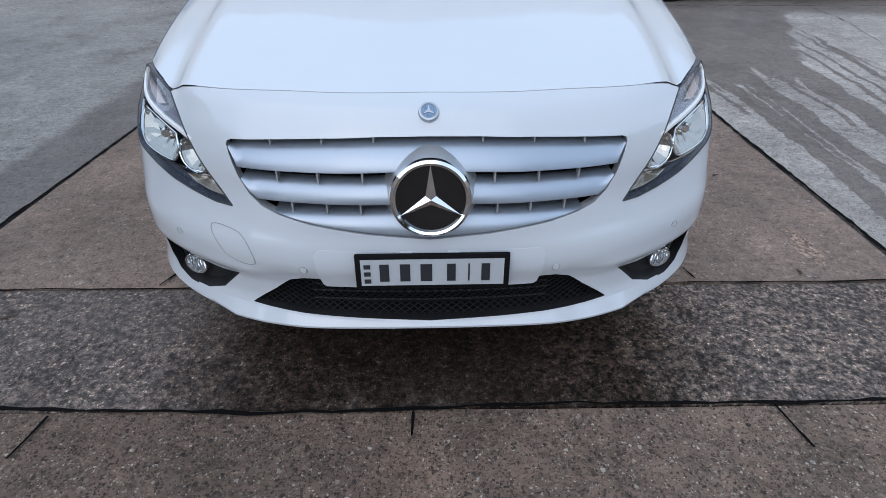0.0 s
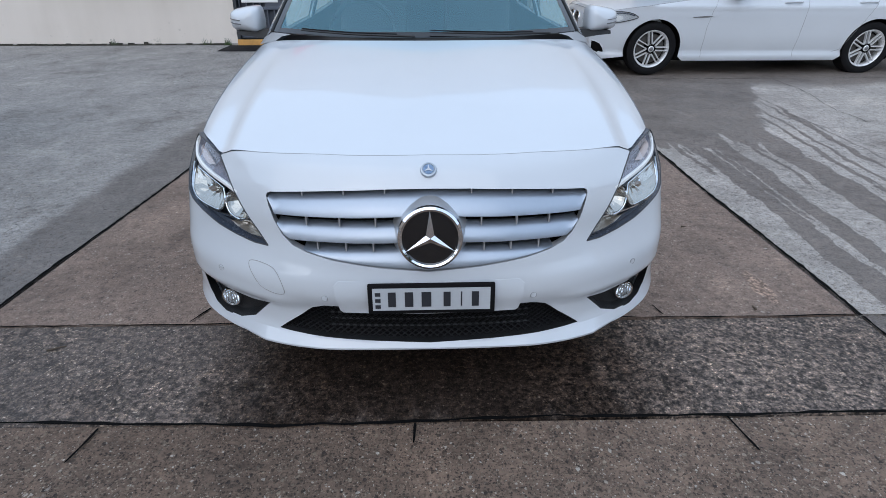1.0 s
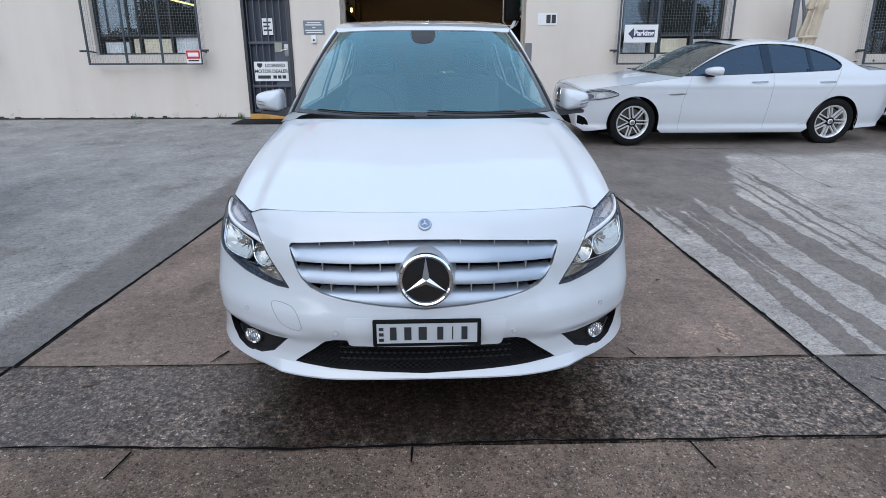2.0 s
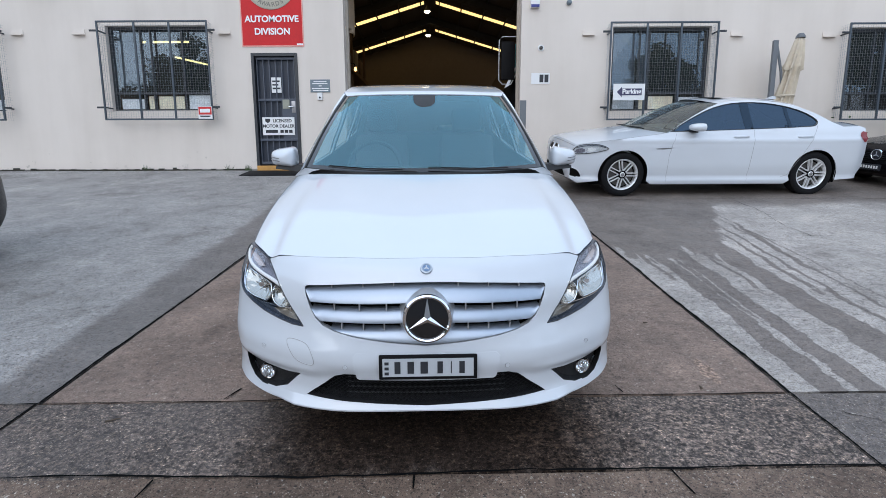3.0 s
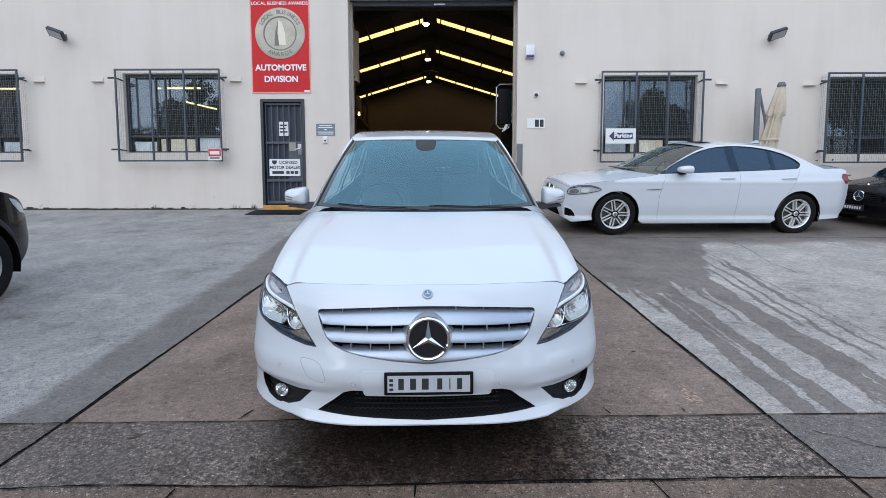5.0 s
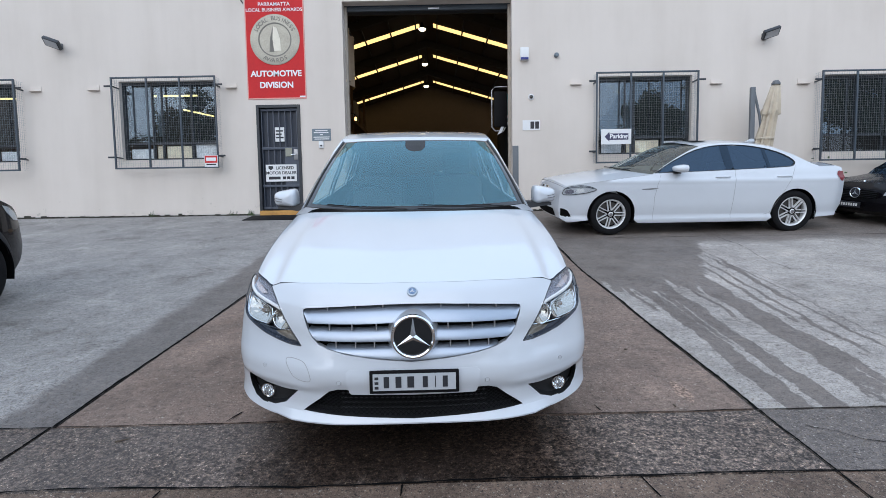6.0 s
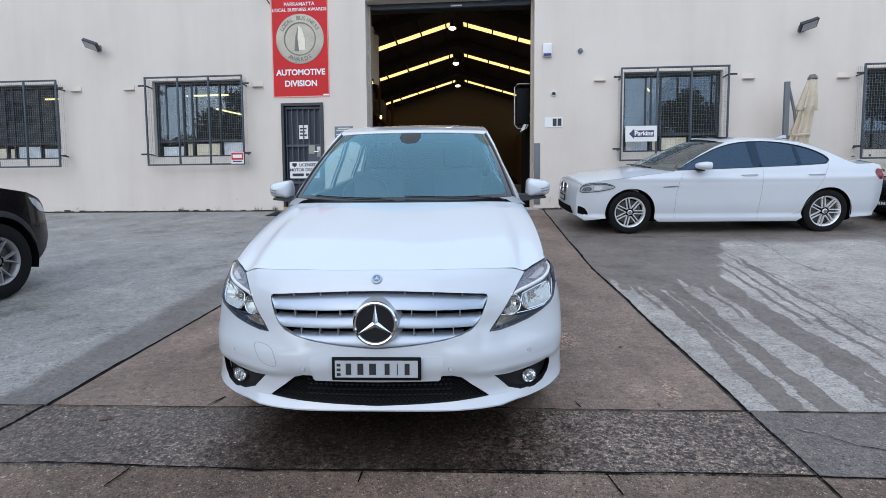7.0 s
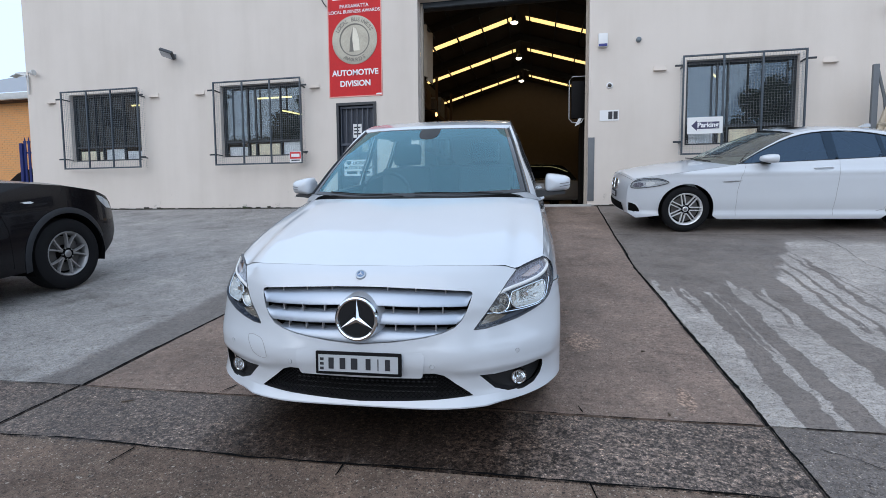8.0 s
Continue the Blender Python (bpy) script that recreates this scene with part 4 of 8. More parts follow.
def guard(k, w):
    """A steel security grille of bars and welded mesh standing off the wall."""
    a, b, c, d = w
    ys = WY - 0.24
    g = thing("window_guard", pose(0, 0, 0), "grey steel window guard with bars and wire mesh", "window guard", "window guards")
    t = 0.016
    for nm, p in (("top_rail", (a, b, ys - t, ys + t, d - 0.032, d)), ("bottom_rail", (a, b, ys - t, ys + t, c, c + 0.032)),
                  ("side_rail", (a, a + 0.032, ys - t, ys + t, c + 0.032, d - 0.032)), ("side_rail", (b - 0.032, b, ys - t, ys + t, c + 0.032, d - 0.032))):
        part(nm, boxed(*p, 0.004), M["steel_grey"], g)
    for f in (0.34, 0.655):
        xx = a + (b - a) * f
        part("bar", boxed(xx - 0.018, xx + 0.018, ys - t, ys + t, c + 0.032, d - 0.032, 0.004), M["steel_grey"], g)
    for xx, s in ((a, -1), (b, 1)):
        for zz in (d - 0.18, c + 0.25):
            part("bracket", boxed(*sorted((xx, xx + s * 0.14)), ys - 0.01, ys + 0.012, zz - 0.018, zz + 0.018, 0.003), M["frame_dark"], g)
            part("stay", boxed(*sorted((xx - s * 0.03, xx - s * 0.002)), ys + 0.017, WY - 0.001, zz - 0.012, zz + 0.012), M["frame_dark"], g, smooth=False)
    bm = bmesh.new()
    r, pitch = 0.0007, 0.05
    n = int((b - a) / pitch)
    for i in range(n + 1):
        x = a + 0.02 + (b - a - 0.04) * i / n
        box(bm, x - r, x + r, ys + 0.018, ys + 0.021, c + 0.02, d - 0.02)
    n = int((d - c) / pitch)
    for i in range(n + 1):
        z = c + 0.02 + (d - c - 0.04) * i / n
        box(bm, a + 0.02, b - 0.02, ys + 0.021, ys + 0.024, z - r, z + r)
    for x in (a + 0.006, b - 0.009):
        for i in range(n + 1):
            z = c + 0.02 + (d - c - 0.04) * i / n
            box(bm, x, x + 0.003, ys + 0.02, WY - 0.003, z - r, z + r)
        for i in range(4):
            y = ys + 0.03 + i * 0.05
            box(bm, x, x + 0.003, y - r, y + r, c + 0.02, d - 0.02)
    tagged(part("wire_mesh", bm, M["wire"], g, "welded wire mesh", smooth=False), kind="stuff")
    return g


guards = []
for k, (w, o) in enumerate(zip(WINDOWS, OPEN), 1):
    window(k, w, o)
    guards.append(guard(k, w))

# ---- door ----
a, b, c, d = DOOR
door = thing("door_1", Matrix(), "slate-blue security door with vertical bars and notices", "door", kind="structure")
yd = WY + 0.03
bm = bmesh.new()
for x0, x1, z0, z1 in ((a, a + 0.06, c, d), (b - 0.06, b, c, d), (a + 0.06, b - 0.06, d - 0.06, d)):
    box(bm, x0 + 0.002, x1 - 0.002, WY - 0.03, WY + 0.12, z0, z1 - 0.002)
part("door_frame", bm, M["frame_dark"], door, smooth=False)
part("leaf", boxed(a + 0.06, b - 0.06, WY + 0.10, WY + 0.14, c + 0.1, d - 0.06), M["door_dark"], door, smooth=False)
ga, gb = a + 0.07, b - 0.07
for z0, z1 in ((d - 0.12, d - 0.07), (2.95, 3.0), (2.15, 2.2), (c + 0.12, c + 0.17)):
    part("rail", boxed(ga, gb, yd, yd + 0.03, z0, z1, 0.004), M["door_blue"], door)
for i in range(7):
    xx = ga + 0.02 + (gb - ga - 0.04) * i / 6
    part("bar", boxed(xx - 0.009, xx + 0.009, yd + 0.005, yd + 0.025, c + 0.14, d - 0.1), M["door_blue"], door, smooth=False)
part("lock_panel", boxed(gb - 0.30, gb - 0.002, yd + 0.006, yd + 0.024, 2.2, 2.95), M["door_blue"], door, smooth=False)
part("lock_plate", boxed(gb - 0.1, gb - 0.02, yd - 0.006, yd + 0.004, 2.72, 2.95, 0.004), M["alloy_dark"], door)
part("door_handle", tubed([(gb - 0.05, yd - 0.01, 2.84), (gb - 0.05, yd - 0.05, 2.84), (gb - 0.15, yd - 0.05, 2.83)], 0.009), M["chrome"], door)
part("threshold", boxed(a, b, WY - 0.04, WY + 0.12, 1.5, c + 0.09, 0.008), M["sill_orange"], door, "worn orange step edge")
part("notice", boxed(a + 0.36, a + 0.56, yd + 0.027, yd + 0.031, 3.12, 3.42), M["sign_white"], door, "small white notice", smooth=False)
for i in range(3):
    part("notice_line", boxed(a + 0.38, a + (0.53, 0.5, 0.54)[i], yd + 0.024, yd + 0.0265, 3.33 - i * 0.07, 3.36 - i * 0.07), M["ink"], door, smooth=False)
part("notice", boxed(a + 0.58, a + 0.72, yd - 0.008, yd - 0.004, 2.8, 2.98), plain("yellow_notice", (0.30, 0.30, 0.24), 0.5), door, "small faded yellow notice", smooth=False)
plate = thing("dealer_sign", pose(-3.315, yd - 0.012, 2.45, 90, 0, 0), "white motor dealer licence sign on the door bars", "sign")
part("board", box(bmesh.new(), -0.33, 0.33, -0.18, 0.18, -0.006, 0.0), M["sign_white"], plate, smooth=False)
words("LICENSED", 0.088, M["ink"], plate, pose(0.08, 0.105, 0.001), bold=0.002)
words("MOTOR DEALER", 0.088, M["ink"], plate, pose(0, 0.0, 0.001), bold=0.002)
part("emblem", prism(bmesh.new(), [(-0.27, 0.15), (-0.17, 0.15), (-0.17, 0.1), (-0.22, 0.06), (-0.27, 0.1)], 0.0, 0.002, "XY"), M["ink"], plate, smooth=False)
for x0, x1 in ((-0.27, -0.02), (0.03, 0.1), (0.12, 0.19), (0.21, 0.28)):
    part("text_bar", boxed(x0, x1, -0.135, -0.075, 0.0005, 0.002), M["ink"], plate, smooth=False)
solo("door_mat", boxed(-0.55, 0.55, -0.3, 0.3, 0.002, 0.014, 0.004), M["rubber"], pose(-3.35, 9.5, rise(9.5), 8.25, 0, 0), "dark rubber mat before the door", "mat")

# ---- banner ----
ban = thing("banner", pose(-3.33, WY - 0.004, 5.25, 90, 0, 0), "red award banner with a silver medal and white lettering", "banner")
part("cloth", box(bmesh.new(), -0.62, 0.62, -1.25, 1.25, -0.003, 0.006), M["banner_red"], ban, smooth=False)
for nm, p in (("hem", (-0.62, -0.60, -1.25, 1.25)), ("hem", (0.60, 0.62, -1.25, 1.25)), ("hem", (-0.60, 0.60, -1.25, -1.225))):
    part(nm, box(bmesh.new(), p[0], p[1], p[2], p[3], 0.006, 0.009), plain("banner_edge", (0.75, 0.35, 0.3), 0.5), ban, smooth=False)
part("medal_ring", lathed([(0.52, 0.006), (0.52, 0.014), (0.505, 0.018), (0.35, 0.018), (0.345, 0.008)], 64, "Z", (0, -0.03, 0)), M["medal"], ban, "silver printed medal ring")
part("medal_line", lathed([(0.35, 0.008), (0.35, 0.0195), (0.325, 0.0195), (0.325, 0.008)], 64, "Z", (0, -0.03, 0)), M["medal_dark"], ban)
part("medal_face", lathed([(0.0, 0.012), (0.325, 0.012), (0.325, 0.006)], 64, "Z", (0, -0.03, 0)), M["medal"], ban)
part("trophy", prism(bmesh.new(), [(-0.11, -0.26), (0.12, -0.26), (0.11, -0.02), (0.04, 0.21), (-0.03, 0.24), (-0.09, 0.0)], 0.012, 0.018, "XY"), plain("trophy_print", (0.58, 0.55, 0.46), 0.3, 0.2), ban, smooth=False)
part("trophy_edge", prism(bmesh.new(), [(-0.12, -0.28), (-0.02, -0.28), (-0.05, -0.02), (-0.03, 0.24), (-0.1, 0.0)], 0.018, 0.021, "XY"), M["medal_dark"], ban, smooth=False)


def arched(text, size, r, a0, a1, flip, parent, mat, cy):
    for i, ch in enumerate(text):
        if ch == " ":
            continue
        t = radians(a0 + (a1 - a0) * i / (len(text) - 1))
        words(ch, size, mat, parent, pose(r * math.cos(t), cy + r * math.sin(t), 0.02, 0, 0, math.degrees(t) + (90 if flip else -90)), bold=0.002)


arched("LOCAL BUSINESS", 0.115, 0.43, 152, 28, False, ban, M["medal_dark"], -0.03)
arched("AWARDS", 0.115, 0.43, 240, 300, True, ban, M["medal_dark"], -0.03)
words("PARRAMATTA", 0.105, M["white_text"], ban, pose(0, 0.69, 0.012), bold=0.0008)
words("LOCAL BUSINESS AWARDS", 0.098, M["white_text"], ban, pose(0, 0.575, 0.012), bold=0.0008)
words("AUTOMOTIVE", 0.168, M["white_text"], ban, pose(0, -0.73, 0.012), bold=0.005)
words("DIVISION", 0.172, M["white_text"], ban, pose(0, -0.965, 0.012), bold=0.005)
for x0, x1 in ((-0.5, -0.28), (-0.22, 0.0), (0.06, 0.22), (0.28, 0.5)):
    part("text_bar", box(bmesh.new(), x0, x1, 0.84, 0.98, 0.006, 0.0085), M["white_text"], ban, smooth=False)
part("corner_label", box(bmesh.new(), 0.48, 0.6, -1.22, -1.19, 0.006, 0.0085), M["white_text"], ban, smooth=False)

# ---- small wall fittings ----
def vent(x, z):
    v = thing("vent", pose(x, WY, z), "small cream wall vent plate with a ledge", "vent", "wall vents")
    part("plate", boxed(-0.115, 0.115, -0.014, -0.001, -0.055, 0.05, 0.003), M["wall"], v)
    part("ledge", boxed(-0.12, 0.12, -0.07, -0.0145, -0.062, -0.05, 0.003), M["wall"], v)



for vx, vz in ((-11.45, 4.3), (-8.45, 4.3), (-7.21, 4.3), (-4.29, 4.3), (2.965, 4.24), (5.9, 4.21), (7.72, 4.18), (10.35, 4.16)):
    vent(vx, vz)


def flood(x, z, turn):
    f = thing("floodlight", pose(x, WY, z), "dark grey wall floodlight with a ribbed body", "floodlight", "wall floodlights")
    part("wall_plate", boxed(-0.05, 0.05, -0.03, -0.001, -0.06, 0.06, 0.006), M["pole_grey"], f)
    part("arm", tubed([(0, -0.03, 0), (0, -0.16, -0.03)], 0.018), M["pole_grey"], f)
    h = part("head", boxed(-0.17, 0.17, -0.1, 0.1, -0.035, 0.035, 0.012), M["frame_dark"], f)
    mh = pose(0, -0.24, 0.0, -38, turn, 0)
    h.matrix_local = mh
    g = part("lens", boxed(-0.14, 0.14, -0.075, 0.075, -0.040, -0.036), M["silver"], f)
    g.matrix_local = mh
    for i in range(5):
        r = part("fin", boxed(-0.14, 0.14, -0.07 + i * 0.033, -0.066 + i * 0.033, 0.0352, 0.06), M["frame_dark"], f, smooth=False)
        r.matrix_local = mh


flood(-7.86, 5.16, 20)
flood(6.88, 5.1, -18)
al = thing("alarm_box", pose(1.885, WY, 4.825), "white alarm box with a blue band", "alarm box")
part("box", boxed(-0.09, 0.09, -0.09, -0.001, -0.13, 0.13, 0.015), M["sign_white"], al)
part("band", boxed(-0.08, 0.08, -0.095, -0.0905, -0.125, -0.075, 0.002), plain("blue_band", (0.02, 0.03, 0.2), 0.4), al)
sn = thing("sensor", pose(2.56, WY, 4.8), "small grey round wall sensor", "sensor")
part("dome", lathed([(0.0, -0.09), (0.035, -0.08), (0.05, -0.04), (0.05, -0.001)], 20, "Y"), M["sign_grey"], sn)
cc = thing("camera_dome", pose(2.03, WY, 3.95), "small white dome camera with a dark eye", "camera")
part("base", lathed([(0.0, -0.03), (0.055, -0.028), (0.065, -0.001)], 24, "Y"), M["sign_white"], cc)
part("eye", lathed([(0.0, -0.075), (0.025, -0.068), (0.038, -0.045), (0.04, -0.0285)], 20, "Y"), M["black_gloss"], cc)
nb = thing("house_number_plate", pose(2.035, WY, 3.365, 90, 0, 0), "white plate with dark figures beside the bay", "sign")
part("board", box(bmesh.new(), -0.185, 0.185, -0.105, 0.105, 0.001, 0.01), M["sign_white"], nb, smooth=False)
for x0, x1 in ((-0.02, 0.06), (0.08, 0.16)):
    part("text_bar", box(bmesh.new(), x0, x1, -0.075, 0.075, 0.0105, 0.013), M["ink"], nb, smooth=False)
wp = thing("name_plate", pose(-2.42, WY, 3.24, 90, 0, 0), "grey sign with small unreadable lettering", "sign")
part("board", box(bmesh.new(), -0.2, 0.2, -0.125, 0.125, 0.001, 0.01), M["sign_grey"], wp, smooth=False)
for zz, x0, x1 in ((0.085, -0.13, 0.13), (0.045, -0.16, 0.15), (0.0, -0.03, 0.03), (-0.05, -0.17, 0.17), (-0.09, -0.15, 0.16)):
    part("text_bar", box(bmesh.new(), x0, x1, zz - 0.009, zz + 0.009, 0.0105, 0.012), M["sign_white"], wp, smooth=False)
ic = thing("intercom", pose(-2.43, WY, 3.03), "small white intercom with a round button", "intercom")
part("box", boxed(-0.05, 0.05, -0.035, -0.001, -0.07, 0.075, 0.008), M["sign_white"], ic)
part("button", lathed([(0.0, -0.041), (0.018, -0.04), (0.02, -0.0355)], 16, "Y", (0, 0, -0.02)), M["ink"], ic)
pk = thing("parking_sign", pose(3.74, WY - 0.275, 3.06, 90, 0, 0), "white sign with an arrow fixed to the window guard", "sign")
part("board", box(bmesh.new(), -0.31, 0.31, -0.155, 0.155, -0.008, 0.0), M["sign_white"], pk, smooth=False)
part("arrow", prism(bmesh.new(), [(-0.24, 0.0), (-0.14, 0.1), (-0.14, 0.065), (0.25, 0.065), (0.25, -0.065), (-0.14, -0.065), (-0.14, -0.1)], 0.0005, 0.002, "XY"), plain("sign_purple", (0.05, 0.045, 0.1), 0.5), pk, smooth=False)
words("Parking", 0.125, M["white_text"], pk, pose(0.05, 0.005, 0.003), bold=0.004)
nd = thing("notice_board", pose(-4.68, WY - 0.27, 2.70, 90, 0, 0), "small red and white notice on the window guard", "sign")
part("board", box(bmesh.new(), -0.14, 0.14, -0.12, 0.12, -0.006, 0.0), M["sign_white"], nd, smooth=False)
part("red_panel", box(bmesh.new(), -0.13, 0.13, -0.04, 0.11, 0.0005, 0.002), M["red_text"], nd, smooth=False)
part("text_bar", box(bmesh.new(), -0.1, 0.1, 0.0, 0.07, 0.0025, 0.004), M["white_text"], nd, smooth=False)
part("text_bar", box(bmesh.new(), -0.1, 0.1, -0.085, -0.06, 0.0005, 0.002), M["ink"], nd, smooth=False)
bk = thing("lamp_bracket", pose(-3.98, WY, 5.98), "small dark wall bracket above the banner's edge", "bracket")
part("arm", tubed([(0, -0.001, 0.0), (0, -0.12, 0.02), (-0.05, -0.16, 0.12)], 0.012), M["frame_dark"], bk)
part("head", lathed([(0.0, -0.04), (0.035, -0.03), (0.04, 0.03), (0.0, 0.04)], 16, "X", (-0.06, -0.17, 0.13)), M["frame_dark"], bk)
dp = thing("wall_pipe", pose(-12.0, WY, 4.8), "grey bent conduit on the building's corner", "pipe")
part("pipe", tubed([(-0.1, -0.04, -0.3), (-0.1, -0.04, 0.15), (-0.04, -0.06, 0.24), (0.08, -0.08, 0.22), (0.14, -0.12, 0.2)], 0.022), M["gutter_white"], dp)
part("lamp_cap", lathed([(0.0, -0.05), (0.06, -0.04), (0.07, 0.03), (0.0, 0.04)], 16, "X", (0.17, -0.13, 0.2)), M["gutter_white"], dp)
part("lamp_hood", lofted([[(-0.12 - 0.42 * f, -0.06 + w * 0.09, 0.14 + 0.05 * math.sin(math.pi * f) + (0.03 if w == 0 else 0)) for w in (-1, -0.5, 0, 0.5, 1, 0.5, -0.5)] for f in (0, 0.25, 0.5, 0.75, 1.0)], True, True), M["gutter_white"], dp)

# ---- folded cantilever parasol against the wall ----
um = thing("parasol", pose(6.33, 9.35, rise(9.35) + 0.045), "folded beige parasol hanging from a grey angled post", "parasol")
part("base_plate", boxed(-0.35, 0.35, -0.3, 0.3, -0.04, 0.04, 0.015), M["pole_grey"], um)
part("post", boxed(-0.045, 0.045, -0.03, 0.03, 0.04, 2.42, 0.006), M["pole_grey"], um)
part("arm", tubed([(0.02, 0, 2.38), (0.14, -0.02, 1.85), (0.2, -0.02, 1.4)], 0.025), M["pole_grey"], um)
rows = []
for h, r, ox, fold in ((0.75, 0.17, 0.10, 0.35), (1.2, 0.15, 0.19, 0.32), (1.6, 0.125, 0.28, 0.32), (1.85, 0.115, 0.33, 0.28), (1.9, 0.155, 0.34, 0.25), (2.0, 0.14, 0.36, 0.22), (2.15, 0.12, 0.385, 0.2), (2.42, 0.08, 0.425, 0.12), (2.48, 0.03, 0.43, 0.0)):
    rows.append([(ox + r * (1 + fold * math.sin(8 * t)) * math.cos(t), -0.04 + r * 0.8 * (1 + fold * math.sin(8 * t)) * math.sin(t), h + 0.03 * math.sin(3 * t) * (h == 1.9)) for t in [2 * math.pi * k / 48 for k in range(48)]])
part("canopy", lofted(rows, True, True), M["canvas"], um, "gathered beige canvas")
part("cap", lathed([(0.0, 0.06), (0.05, 0.05), (0.08, 0.0), (0.08, -0.03)], 20, "Z", (0.43, -0.04, 2.48)), M["pole_grey"], um)
part("tie", lathed([(0.168, -0.02), (0.175, 0.0), (0.168, 0.02)], 24, "Z", (0.232, -0.04, 1.4)), M["canvas"], um)

# plants beside the parasol
pl = thing("potted_plant", pose(7.75, 9.45, rise(9.45)), "small leafy shrub in a dark pot against the wall", "plant")
part("pot", lathed([(0.0, 0.0), (0.15, 0.0), (0.2, 0.35), (0.21, 0.38), (0.18, 0.38), (0.17, 0.33), (0.0, 0.32)], 24, "Z"), M["grey_plastic"], pl)
random.seed(11)
bm = bmesh.new()
for i in range(170):
    p = Vector((random.gauss(0, 0.17), random.gauss(0, 0.13), 0.6 + random.gauss(0, 0.17)))
    q = Euler((random.uniform(-1, 1), random.uniform(-1, 1), random.uniform(0, 6.3))).to_matrix()
    bm.faces.new([bm.verts.new(p + q @ Vector(v)) for v in ((0, -0.05, 0), (0.022, 0, 0.006), (0, 0.06, 0), (-0.022, 0, 0.006))])
part("leaves", bm, M["leaf"], pl, smooth=False)
for i in range(5):
    part("stem", tubed([(0, 0, 0.3), (random.gauss(0, 0.05), random.gauss(0, 0.05), 0.5), (random.gauss(0, 0.12), random.gauss(0, 0.1), 0.72)], 0.006, 5), M["bark"], pl)
# weeds by the door
wd = solo("weeds", bmesh.new(), M["leaf"], Matrix(), "small weeds at the foot of the wall by the door", "weeds", kind="stuff")
bm = bmesh.new()
for i in range(60):
    x0, y0 = random.choice((-4.02, -3.98, -4.35, -6.1)) + random.gauss(0, 0.04), WY - 0.03 - abs(random.gauss(0, 0.02))
    h = random.uniform(0.04, 0.15)
    dx = random.gauss(0, 0.04)
    bm.faces.new([bm.verts.new(p) for p in ((x0 - 0.006, y0, 1.55), (x0 + 0.006, y0, 1.55), (x0 + dx, y0 - 0.02, 1.55 + h))])
bm.to_mesh(wd.data)
bm.free()


# ---- vehicles: x across, y back from the nose, z up ----
def arch(v, h, r, a0, a1, k=22):
    return [(v + r * math.cos(radians(a0 + (a1 - a0) * i / k)), h + r * math.sin(radians(a0 + (a1 - a0) * i / k))) for i in range(k + 1)]


def bow(edge, bulge, crown, n=15, power=2.2):
    """A row across the car between its two edges, bowed along the car and crowned."""
    x, v, h = edge
    return [(x * s, v - bulge * (1 - abs(s) ** power), h + crown * (1 - abs(s) ** power)) for s in [2 * i / (n - 1) - 1 for i in range(n)]]


